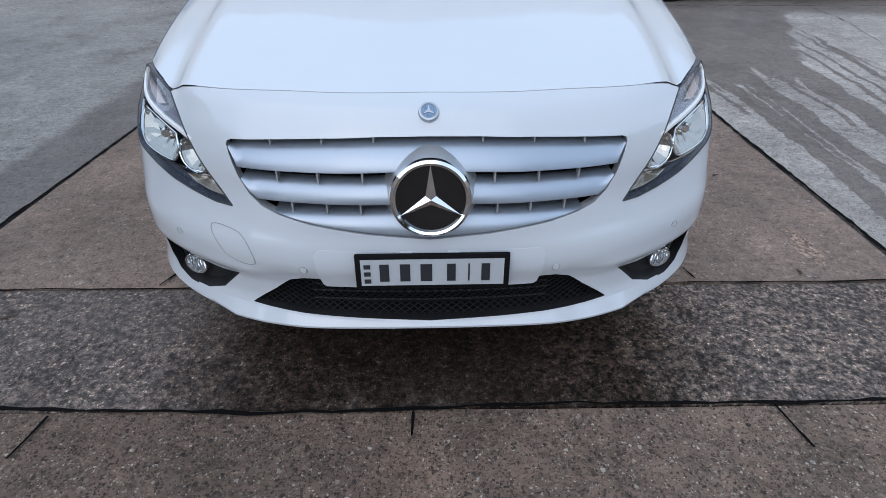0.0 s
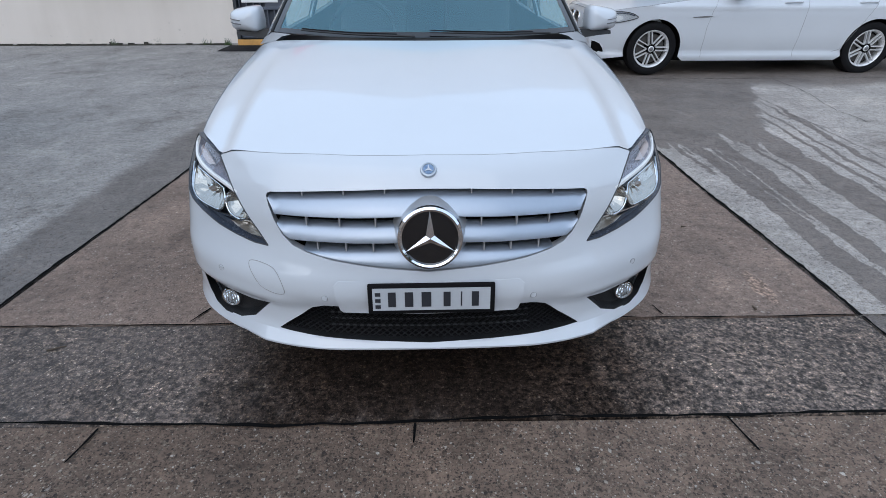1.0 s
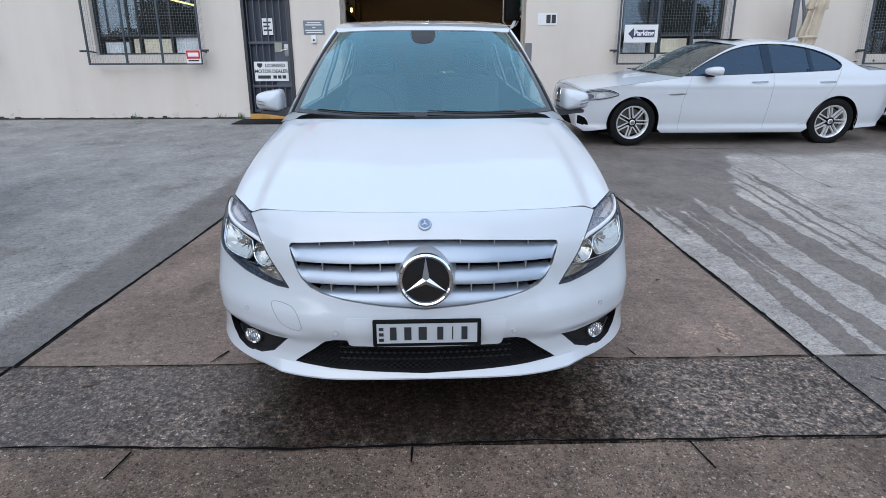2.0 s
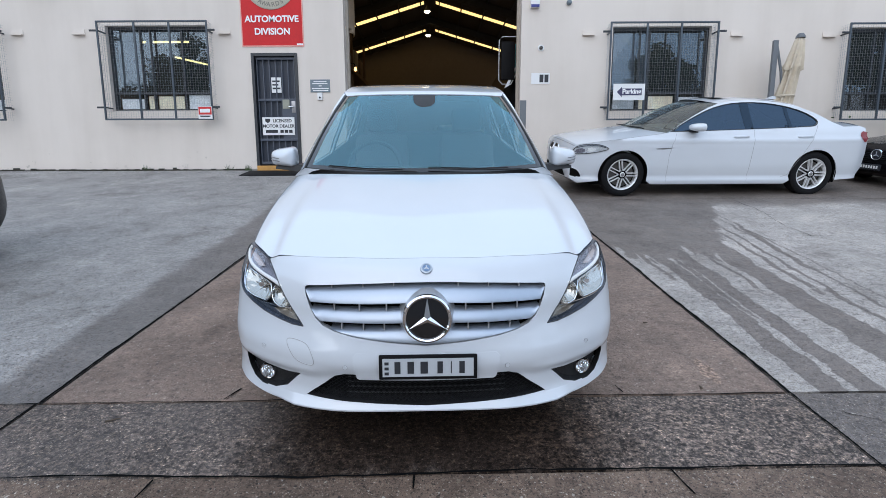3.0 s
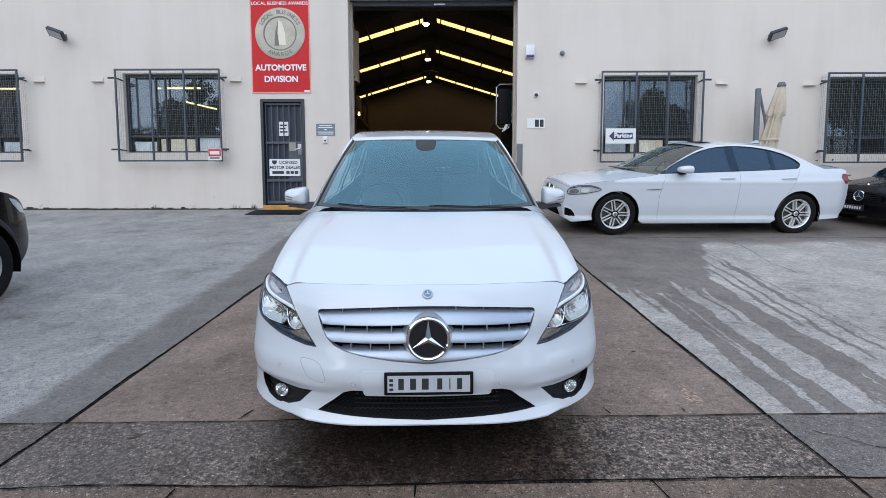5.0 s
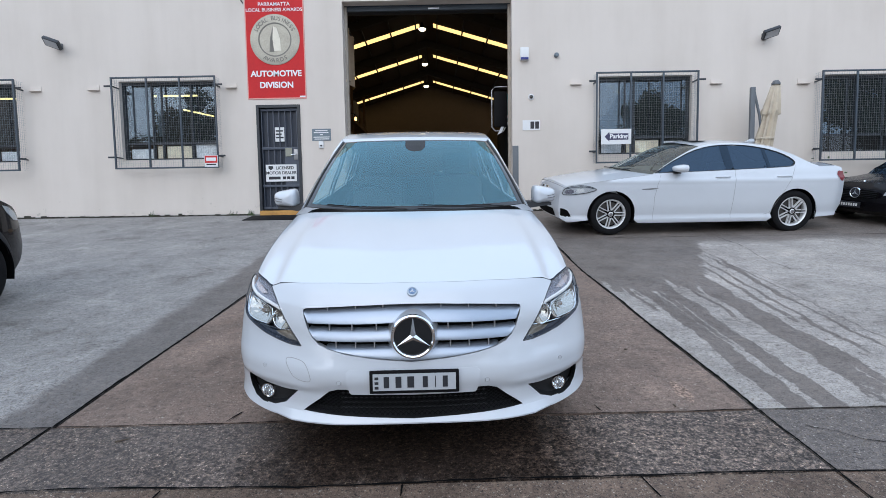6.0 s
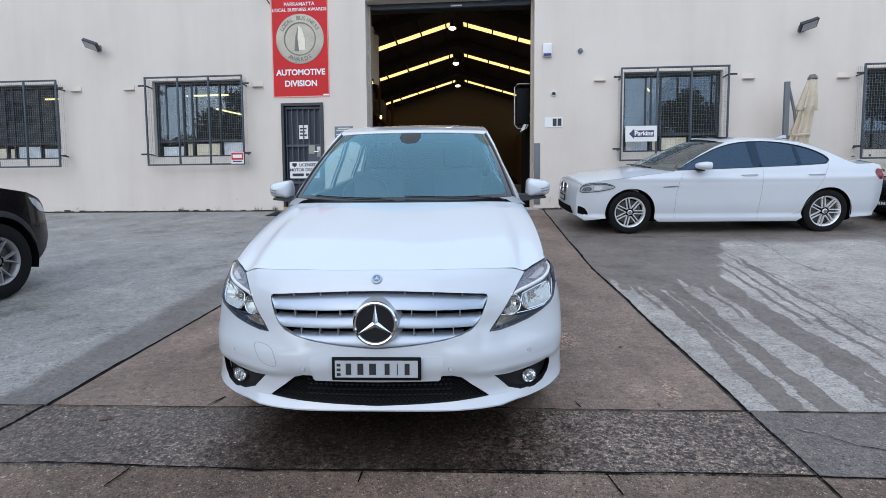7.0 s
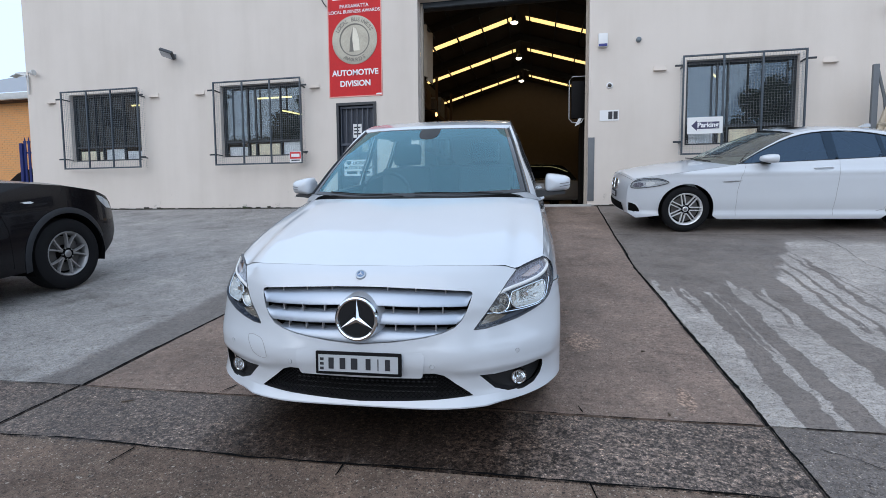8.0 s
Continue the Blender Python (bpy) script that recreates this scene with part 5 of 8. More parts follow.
def wheel(parent, x, v, h, r, rim, side, spokes=10, twin=0.1, mat=None, width=0.22, slim=0.8, even=False):
    """A road wheel: hub and brake with a tyre and a spoked rim on it; side +1 faces +x."""
    mat = mat or M["alloy"]
    w = part("wheel", lathed([(0.0, -0.12), (rim * 0.97, -0.12), (rim * 0.97, -0.105), (0.06, -0.10), (0.06, -0.02), (0.0, -0.02)], 28, "X"), M["void"], parent, "spoked alloy wheel with a black tyre")
    w.matrix_local = pose(x, v, h, 0, 0, 0 if side > 0 else 180)
    b = width
    part("tyre", lathed([(rim - 0.004, -b + 0.03), (rim + 0.03, -b), (r - 0.03, -b - 0.005), (r - 0.008, -b + 0.015), (r, -b + 0.045), (r, -0.045), (r - 0.008, -0.012), (r - 0.035, 0.004), (rim + 0.03, 0.006), (rim + 0.002, -0.006), (rim - 0.004, -0.02)], 56, "X"), M["rubber"], w)
    bm = lathed([(rim, -b + 0.03), (rim - 0.02, -b + 0.05), (rim - 0.03, -0.05), (rim - 0.022, -0.018), (rim - 0.006, -0.006), (rim + 0.001, -0.012), (rim + 0.001, -0.02)], 56, "X")
    part("rim", bm, mat, w, sharp=50)
    for i in range(spokes):
        t = 2 * math.pi * i / spokes
        for off in ((-twin, twin) if twin else (0.0,)):
            rows = []
            for f, ww, xx in ((0.14, 0.018, -0.028), (0.4, 0.014, -0.022), (0.75, 0.012, -0.016), (0.97, 0.016, -0.012)):
                ww = ww * (slim if twin else 1.0)
                rr = rim * f
                tt = t + (math.asin(min(0.8, off * 0.15 / f)) if even else off * f)
                c = Vector((0, math.cos(tt), math.sin(tt)))
                p = Vector((0, -math.sin(tt), math.cos(tt)))
                rows.append([(xx - 0.03, *(rr * c + ww * 1.1 * p).yz), (xx, *(rr * c + ww * 0.7 * p).yz), (xx, *(rr * c - ww * 0.7 * p).yz), (xx - 0.03, *(rr * c - ww * 1.1 * p).yz)])
            part("spoke", lofted(rows, True, True), mat, w)
    hub = part("hub_cap", lathed([(0.027, -0.012), (0.034, -0.014), (0.044, -0.026), (0.05, -0.05)], 24, "X"), mat, w)
    part("hub_badge", lathed([(0.0, -0.009), (0.022, -0.010), (0.028, -0.013)], 24, "X"), M["alloy_dark"], hub)
    for i in range(5):
        t = 2 * math.pi * (i + 0.5) / 5
        part("wheel_nut", lathed([(0.0, -0.018), (0.008, -0.02), (0.009, -0.04)], 10, "X", (0, 0.058 * math.cos(t), 0.058 * math.sin(t))), M["alloy_dark"], w)
    part("brake_disc", lathed([(rim * 0.4, -0.075), (rim * 0.78, -0.075), (rim * 0.78, -0.095), (rim * 0.4, -0.095)], 36, "X"), M["brake_iron"], w)
    return w


def line_on(parent, lift, pts, name="panel_gap", r=0.0018, out=0.0, mat=None):
    """A fine dark gap along the skin."""
    pts = dense(pts, 0.03, False)
    for s in (1, -1):
        q = []
        for p in pts:
            x, v, h = lift(*p)
            q.append((s * (x + out), v, h))
        part(name, tubed(q, r, 6), mat or M["gap_line"], parent)


def body(car, S, paintwork, front=True, glass=None):
    """The painted shell, glass and trim that every car here shares, from its own outlines S."""
    glass = glass or M["tint_glass"]
    kh, wv = pchip(*zip(*S["k"])), pchip(*zip(*S["w"]))

    def lift(v, h):
        return (S["width"](v, h) if "width" in S else kh(h) * wv(v), v, h)
    low = list(S["front"][::-1])
    for (v, h, r) in S["arches"]:
        low += arch(v, h, r, S.get("arch_from", 180 + S.get("arch_low", 18)) if v == S["arches"][0][0] else 180 + S.get("arch_low", 18), -S.get("arch_low", 18))
        if v == S["arches"][0][0]:
            low += [(v + r + 0.06, S["sill"]), (S["arches"][1][0] - S["arches"][1][2] - 0.06, S["sill"])]
    low += S["rear"]
    top = S["apillar"] + S["roof"][1:-1] + S["cpillar"]
    belt_rear = [p for p in S["belt"] if p[0] > S["cpillar"][-1][0] + 0.01]
    belt_front = [p for p in S["belt"] if p[0] < S["apillar"][0][0] - 0.01]
    outer = low + belt_rear[::-1] + top[::-1] + belt_front[::-1]
    outer = dense(outer, 0.06)
    for s in (1, -1):
        bm = sheet(bmesh.new(), outer, [dense(w, 0.05) for w in S.get("opening", S["windows"])], S.get("grid", 0.075), lambda a, b: (s * lift(a, b)[0], a, b), back=(-s * 0.02, 0, 0))
        part("side_panel", bm, paintwork, car, sharp=50)
        for w in S["windows"]:
            g = part("side_window", sheet(bmesh.new(), dense(w, 0.04), [], 0.04, lambda a, b: (s * (lift(a, b)[0] - 0.012), a, b)), glass, car, "tinted side window")
            g.visible_shadow = False
        for poly in S.get("pillars", []):
            part("pillar_trim", sheet(bmesh.new(), dense(poly, 0.03), [], 0.03, lambda a, b: (s * (lift(a, b)[0] - 0.008), a, b)), M["pillar_black"], car)
        for w in S.get("seals", S.get("opening", [])):
            seal = [(s * (lift(*p)[0] - 0.004), *p) for p in dense(w, 0.05)]
            part("window_seal", tubed(seal + seal[:1], 0.007, 6), M["black_plastic"], car)
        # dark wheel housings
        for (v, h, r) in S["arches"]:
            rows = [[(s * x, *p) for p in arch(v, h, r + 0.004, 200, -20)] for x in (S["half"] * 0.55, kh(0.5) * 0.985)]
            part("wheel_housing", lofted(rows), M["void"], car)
    # roof, screens, boot
    def rows_of(pts, b0, b1, c0, c1):
        pts = dense(pts, 0.09, False)
        out = []
        for i, p in enumerate(pts):
            f = i / (len(pts) - 1)
            out.append(bow(lift(*p), b0 + (b1 - b0) * f, c0 + (c1 - c0) * f))
        return out
    B = S["bows"]
    part("roof", lofted(rows_of(S["roof"], B["screen_top"], -B["rear_top"], 0.02, 0.02) if not S.get("crown") else rows_of(S["roof"], B["screen_top"], -B["rear_top"], S["crown"], S["crown"])), S.get("roof_mat", paintwork), car)
    if front:
        part("windscreen", lofted(rows_of(S["apillar"], B["screen_base"], B["screen_top"], 0.03, 0.02)), S.get("screen_mat", glass), car, "clear front windscreen").visible_shadow = False
        part("bonnet", lofted(rows_of(belt_front + [S["apillar"][0]], B["nose"], B["screen_base"], 0.05, 0.03)), paintwork, car)
        low_h, top_h = S["front"][-1][1] - 0.2, S["front"][-1][1]
        part("front_bumper", lofted([bow(lift(*p), B["nose"], 0.05 * max(0, (p[1] - low_h) / (top_h - low_h)) ** 2) for p in dense(S["front"], 0.03, False)]), paintwork, car)
    part("rear_screen", lofted(rows_of(S["cpillar"], -B["rear_top"], -B["rear_base"], 0.02, 0.03)), glass, car)
    part("boot_lid", lofted(rows_of([S["cpillar"][-1]] + belt_rear, -B["rear_base"], -B["tail"], 0.03, 0.03)), paintwork, car)
    part("rear_bumper", lofted([bow(lift(*p), -B["tail"], 0.03 * (i == 0)) for i, p in enumerate(dense([belt_rear[-1]] + S["rear"][::-1], 0.05, False))]), paintwork, car)
    # floor pan
    vs = S["arches"][0][0], S["arches"][1][0]
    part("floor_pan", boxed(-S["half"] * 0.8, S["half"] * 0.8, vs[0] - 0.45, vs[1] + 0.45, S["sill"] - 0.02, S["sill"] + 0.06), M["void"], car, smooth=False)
    return lift


def cabin(car, v0, v1, half, hs, right=True):
    """Seats, dash and wheel that show dimly through the glass."""
    for x in (-0.36, 0.36):
        st = part("front_seat", boxed(x - 0.24, x + 0.24, v0 + 0.75, v0 + 1.25, hs - 0.45, hs - 0.28, 0.05), M["cloth"], car)
        bk = part("backrest", boxed(-0.23, 0.23, -0.07, 0.07, 0.0, 0.62, 0.06), M["cloth"], st)
        mb = pose(x, v0 + 1.22, hs - 0.30, -16, 0, 0)
        bk.matrix_local = mb
        hd = part("headrest", boxed(-0.13, 0.13, -0.05, 0.05, 0.64, 0.84, 0.05), M["cloth"], st)
        hd.matrix_local = mb
    part("rear_seat", boxed(-half * 0.75, half * 0.75, v1 - 0.25, v1, hs - 0.4, hs + 0.28, 0.08), M["cloth"], car)
    part("dashboard", lofted([[(-half * 0.86, v0 + 0.02, hs + 0.13), (half * 0.86, v0 + 0.02, hs + 0.13)], [(-half * 0.86, v0 + 0.3, hs + 0.16), (half * 0.86, v0 + 0.3, hs + 0.16)],
                              [(-half * 0.86, v0 + 0.48, hs + 0.1), (half * 0.86, v0 + 0.48, hs + 0.1)], [(-half * 0.86, v0 + 0.5, hs - 0.3), (half * 0.86, v0 + 0.5, hs - 0.3)]]), M["grey_plastic"], car)
    sx = -0.36 if right else 0.36
    bm = bmesh.new()
    ring = [(0.185 * math.cos(t), 0.0, 0.185 * math.sin(t)) for t in [2 * math.pi * i / 36 for i in range(37)]]
    tube(bm, ring, 0.015, 8)
    tube(bm, [(-0.18, 0, 0), (0.18, 0, 0)], 0.018, 6)
    tube(bm, [(0, 0, 0), (0, 0, -0.18)], 0.018, 6)
    sw = part("steering_wheel", bm, M["black_plastic"], car)
    sw.matrix_local = pose(sx, v0 + 0.62, hs + 0.12, -25, 0, 0)


# ======== the white hatchback ========
SLOPE = 7.2
car = thing("hatchback_car", pose(0.05, 1.22, 0.385, SLOPE, 0, 2.35), "white five-door hatchback parked nose down on the sloping drive", "car")
WHITE = M["car_white"]
_fx = [0, 0.1, 0.2, 0.33, 0.45, 0.55, 0.65, 0.712, 0.775, 0.818, 0.86, 0.891, 0.908, 0.914, 0.916]
_low = [0, 0.002, 0.006, 0.016, 0.042, 0.08, 0.133, 0.172, 0.222, 0.265, 0.325, 0.39, 0.46, 0.55, 0.70]
_mid = [0, 0.003, 0.011, 0.036, 0.072, 0.118, 0.175, 0.216, 0.268, 0.31, 0.37, 0.44, 0.51, 0.59, 0.72]
_top = [0, 0.003, 0.011, 0.04, 0.078, 0.130, 0.21, 0.272, 0.345, 0.405, 0.49, 0.60, 0.68, 0.75, 0.84]
_sig = [0.0]
for i in range(1, len(_fx)):
    _sig.append(_sig[-1] + math.hypot(_fx[i] - _fx[i - 1], _mid[i] - _mid[i - 1]))
sig_x, x_sig = pchip(_fx, _sig), pchip(_sig, _fx)
f_low, f_mid, f_top = pchip(_sig, _low), pchip(_sig, _mid), pchip(_sig, _top)
f_c = pchip([0.16, 0.19, 0.225, 0.252, 0.278, 0.32, 0.38, 0.42, 0.45, 0.50, 0.54, 0.60, 0.67, 0.753, 0.80, 0.833, 0.86, 0.875],
            [0.050, 0.026, 0.002, -0.010, 0.002, 0.018, 0.021, 0.008, 0.002, 0.006, 0.015, 0.022, 0.030, 0.055, 0.083, 0.108, 0.143, 0.175])


def skin(s, h):
    """A point of the nose from the length along its plan curve and the height."""
    a = abs(s)
    lo, mi, tp = f_low(a), f_mid(a), f_top(a)
    if h < 0.65:
        t = min(1, max(0, (h - 0.46) / 0.19))
        d = lo + (mi - lo) * t * t * (3 - 2 * t)
    else:
        t = min(1, (h - 0.65) / 0.18)
        d = mi + (tp - mi) * t * t * (3 - 2 * t)
    x = x_sig(a)
    k, e = min(1, max(0, (h - 0.60) / 0.09)), min(1, max(0, (h - 0.69) / 0.03))
    x -= 0.012 * k * (1 - e) * min(1, max(0, (x - 0.84) / 0.06))
    # the ledge that runs over the fog lamp pockets
    ride = min(1, max(0, (x - 0.40) / 0.10)) * min(1, max(0, (0.89 - x) / 0.04))
    d -= 0.011 * ride * math.exp(-((h - 0.408 - 0.02 * (x - 0.45)) / 0.020) ** 2)
    return (math.copysign(x, s), f_c(h) + d, h)


def onskin(x, h):
    return skin(math.copysign(sig_x(abs(x)), x), h)


def outline(pts, step=0.018):
    """An outline in (x, h) turned to the sheet's own coordinates."""
    return dense([(math.copysign(sig_x(abs(x)), x), h) for x, h in pts], step)


def both(pts):
    """A right-hand half from centre to centre, closed with its mirror."""
    return pts + [(-x, h) for x, h in pts[::-1] if x > 1e-6]


shut = pchip([0, 0.3, 0.55, 0.64, 0.69], [0.866, 0.862, 0.848, 0.833, 0.812])
LAMP = [(0.510, 0.588), (0.56, 0.588), (0.63, 0.598), (0.70, 0.612), (0.77, 0.634), (0.82, 0.656), (0.85, 0.682), (0.868, 0.72), (0.872, 0.765), (0.860, 0.80), (0.834, 0.828),
        (0.80, 0.829), (0.745, 0.822), (0.692, 0.810), (0.655, 0.772), (0.61, 0.715), (0.56, 0.65)]
GRILLE = [(0.0, 0.789), (0.12, 0.787), (0.25, 0.780), (0.38, 0.768), (0.485, 0.756), (0.498, 0.751), (0.502, 0.742), (0.495, 0.715), (0.478, 0.67), (0.455, 0.63), (0.425, 0.603), (0.38, 0.586), (0.30, 0.568), (0.15, 0.549), (0.0, 0.538)]
INTAKE = [(0.0, 0.400), (0.268, 0.400), (0.275, 0.402), (0.30, 0.408), (0.34, 0.408), (0.38, 0.394), (0.43, 0.352), (0.508, 0.293), (0.40, 0.288), (0.2, 0.279), (0.0, 0.273)]
FOG = [(0.533, 0.380), (0.60, 0.376), (0.70, 0.382), (0.77, 0.392), (0.800, 0.398), (0.813, 0.392), (0.816, 0.365), (0.804, 0.328), (0.776, 0.297), (0.73, 0.283), (0.67, 0.284), (0.60, 0.310)]
side_end = [(0.9158, 0.60), (0.915, 0.56), (0.9135, 0.50), (0.909, 0.43), (0.907, 0.36), (0.907, 0.31), (0.905, 0.268)]
edge = [(x, shut(x)) for x in (0.0, 0.1, 0.2, 0.3, 0.4, 0.5, 0.55, 0.6, 0.64, 0.67)] + [(0.692, 0.810), (0.655, 0.772), (0.61, 0.715), (0.56, 0.65), (0.510, 0.588), (0.56, 0.588), (0.63, 0.598), (0.70, 0.612),
        (0.77, 0.634), (0.82, 0.656), (0.85, 0.682), (0.868, 0.72), (0.9155, 0.69)] + side_end + [(0.86, 0.264), (0.75, 0.255), (0.66, 0.249), (0.573, 0.252), (0.4, 0.258), (0.2, 0.260), (0.0, 0.260)]
holes = [outline(both(GRILLE)), outline(both(INTAKE)), outline(FOG), outline([(-x, h) for x, h in FOG])]
bumper = part("front_bumper", sheet(bmesh.new(), outline(both(edge)), holes, 0.014, skin), WHITE, car, sharp=45)
for lp, deep, mt in zip(holes, (0.03, 0.09, 0.05, 0.05), ("silver", "black_plastic", "black_plastic", "black_plastic")):
    a = [Vector(skin(*p)) for p in lp]
    part("opening_edge", lofted([a + a[:1], [p + Vector((0, deep, 0)) for p in a + a[:1]]]), M[mt], car)
# the returned lower lip
lip = [onskin(x, h) for x, h in ((0.86, 0.264), (0.75, 0.255), (0.66, 0.249), (0.573, 0.252), (0.4, 0.258), (0.2, 0.260))]
lip = lip + [onskin(0.0, 0.260)] + [(-x, v, h) for x, v, h in lip[::-1]]
part("lower_lip", lofted([lip, [(x, v + 0.012, h - 0.004) for x, v, h in lip], [(x * 0.98, v + 0.12, h - 0.006) for x, v, h in lip]]), WHITE, car)
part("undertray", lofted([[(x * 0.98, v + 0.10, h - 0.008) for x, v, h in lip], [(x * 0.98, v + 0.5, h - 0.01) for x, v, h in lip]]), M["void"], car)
# the splitter: a sharp lip that ends in a corner on each side
floor_of = pchip([0.0, 0.2, 0.4, 0.508, 0.7], [0.267, 0.273, 0.283, 0.288, 0.288])
for s in (1, -1):
    rows = []
    for x in [0.565 * i / 20 for i in range(21)] + [0.575, 0.60, 0.64, 0.70]:
        base = onskin(s * max(x, 1e-4), floor_of(x))
        low_v = onskin(s * max(x, 1e-4), 0.242)[1]
        reach = 0.003 + 0.013 * (x / 0.565) ** 2 if x <= 0.565 else 0.016 * max(0.0, 1 - (x - 0.565) / 0.135) ** 1.6
        lip_h = 0.252 - 0.006 * (x / 0.565) if x <= 0.565 else 0.246 + 0.006 * (x - 0.565) / 0.135
        rows.append([(base[0], base[1] - 0.0008, base[2]), (base[0], low_v - reach, lip_h + 0.007), (base[0], low_v - reach + 0.001, lip_h), (base[0], low_v + 0.06, lip_h - 0.002)])
    part("splitter", lofted(rows), WHITE, car, "white front splitter lip", sharp=20)
# raised plinth that carries the number plate
pz = [(0.0, 0.508), (0.285, 0.505), (0.300, 0.49), (0.296, 0.44), (0.287, 0.393), (0.278, 0.386), (0.0, 0.384)]
ps = outline(both(pz), 0.02)


def plinth(s, h):
    x, v, _ = skin(s, h)
    return (x, v - 0.0005 - 0.006 * min(1, max(0, (0.508 - h) / 0.05)) if h > 0.41 else 0.009 + v - skin(0, h)[1], h)


bm = sheet(bmesh.new(), ps, [], 0.03, plinth)
a = [Vector(plinth(*p)) for p in ps]
va, vb = [bm.verts.new(p) for p in a], [bm.verts.new(p + Vector((0, 0.04, 0))) for p in a]
for i in range(len(a)):
    bm.faces.new((va[i], va[(i + 1) % len(a)], vb[(i + 1) % len(a)], vb[i]))
part("plate_plinth", bm, WHITE, car, sharp=45)

_hk = pchip([0.18, 0.3, 0.45, 0.6, 0.75, 0.85, 0.95, 1.03, 1.15, 1.3, 1.42, 1.5, 1.55], [0.886, 0.905, 0.912, 0.916, 0.908, 0.872, 0.832, 0.805, 0.762, 0.697, 0.655, 0.622, 0.60])
_hw = pchip([0.4, 3.4, 3.9, 4.2, 4.36], [1.0, 1.0, 0.975, 0.93, 0.87])


def hatch_width(v, h):
    """Half the hatchback's width, drawn in towards the lamps."""
    g = min(1, max(0, (h - 0.6) / 0.23))
    g = g * g * (3 - 2 * g)
    return _hk(h) * _hw(v) - 0.05 * g * max(0, (1.2 - v) / 0.62) ** 2 - 0.02 * max(0, (0.62 - v) / 0.2) ** 2


# bonnet
_ft = [(0.0, onskin(0, 0.8664)), (0.36, onskin(0.3, 0.8624)), (0.62, onskin(0.55, 0.8484)), (0.72, onskin(0.64, 0.8334)), (0.78, onskin(0.692, 0.814)), (0.85, onskin(0.745, 0.826)), (0.93, onskin(0.80, 0.833)), (1.0, onskin(0.836, 0.833))]
_bt = [(0.0, (0, 1.13, 1.068)), (0.36, (0.30, 1.15, 1.067)), (0.62, (0.54, 1.215, 1.062)), (0.78, (0.68, 1.29, 1.052)), (0.9, (0.765, 1.365, 1.038)), (1.0, (0.832, 1.43, 1.02))]
front_f = [pchip([p[0] for p in _ft], [p[1][i] for p in _ft]) for i in range(3)]


def front_at(tau):
    """The bonnet's front edge, which follows the bumper's shut line."""
    x = front_f[0](tau)
    if tau <= 0.74:
        return onskin(x, shut(x) + 0.0006)
    return (x, front_f[1](tau), front_f[2](tau))


front_c = [lambda tau, i=i: front_at(tau)[i] for i in range(3)]
back_c = [pchip([p[0] for p in _bt], [p[1][i] for p in _bt]) for i in range(3)]


def bonnet_at(tau, t):
    """A point of the bonnet: tau from its middle to its edge, t from the nose to the screen."""
    a, b = [c(tau) for c in front_c], [c(tau) for c in back_c]
    p = [a[i] + (b[i] - a[i]) * t for i in range(3)]
    p[2] += (0.038 - 0.008 * tau) * (1 - t) * t * (2.1 - 1.1 * t) * 1.35
    p[2] += 0.010 * math.exp(-((tau - 0.74) / 0.07) ** 2) * math.sin(math.pi * min(1, 0.15 + t)) * (1 - t ** 3) - 0.004 * math.exp(-((tau - 0.3) / 0.25) ** 2) * math.sin(math.pi * t)
    if tau > 0.5:
        e = [front_c[i](1.0) + (back_c[i](1.0) - front_c[i](1.0)) * t for i in range(3)]
        he = e[2] + 0.030 * (1 - t) * t * (2.1 - 1.1 * t) * 1.35
        p[0] += (hatch_width(e[1], he) - e[0]) * ((tau - 0.5) / 0.5) ** 2
    return tuple(p)


taus = [i / 40 for i in range(-40, 41)]
part("bonnet", lofted([[(math.copysign(1, u) * bonnet_at(abs(u), t)[0], *bonnet_at(abs(u), t)[1:]) for u in taus] for t in [j / 30 for j in range(31)]]), WHITE, car)
gap = [(math.copysign(1, u) * front_c[0](abs(u)), front_c[1](abs(u)) - 0.001, front_c[2](abs(u)) - 0.0005) for u in taus if abs(u) <= 0.78]
part("panel_gap", tubed(gap, 0.0009, 6), M["gap_soft"], car, "dark bonnet shut line")

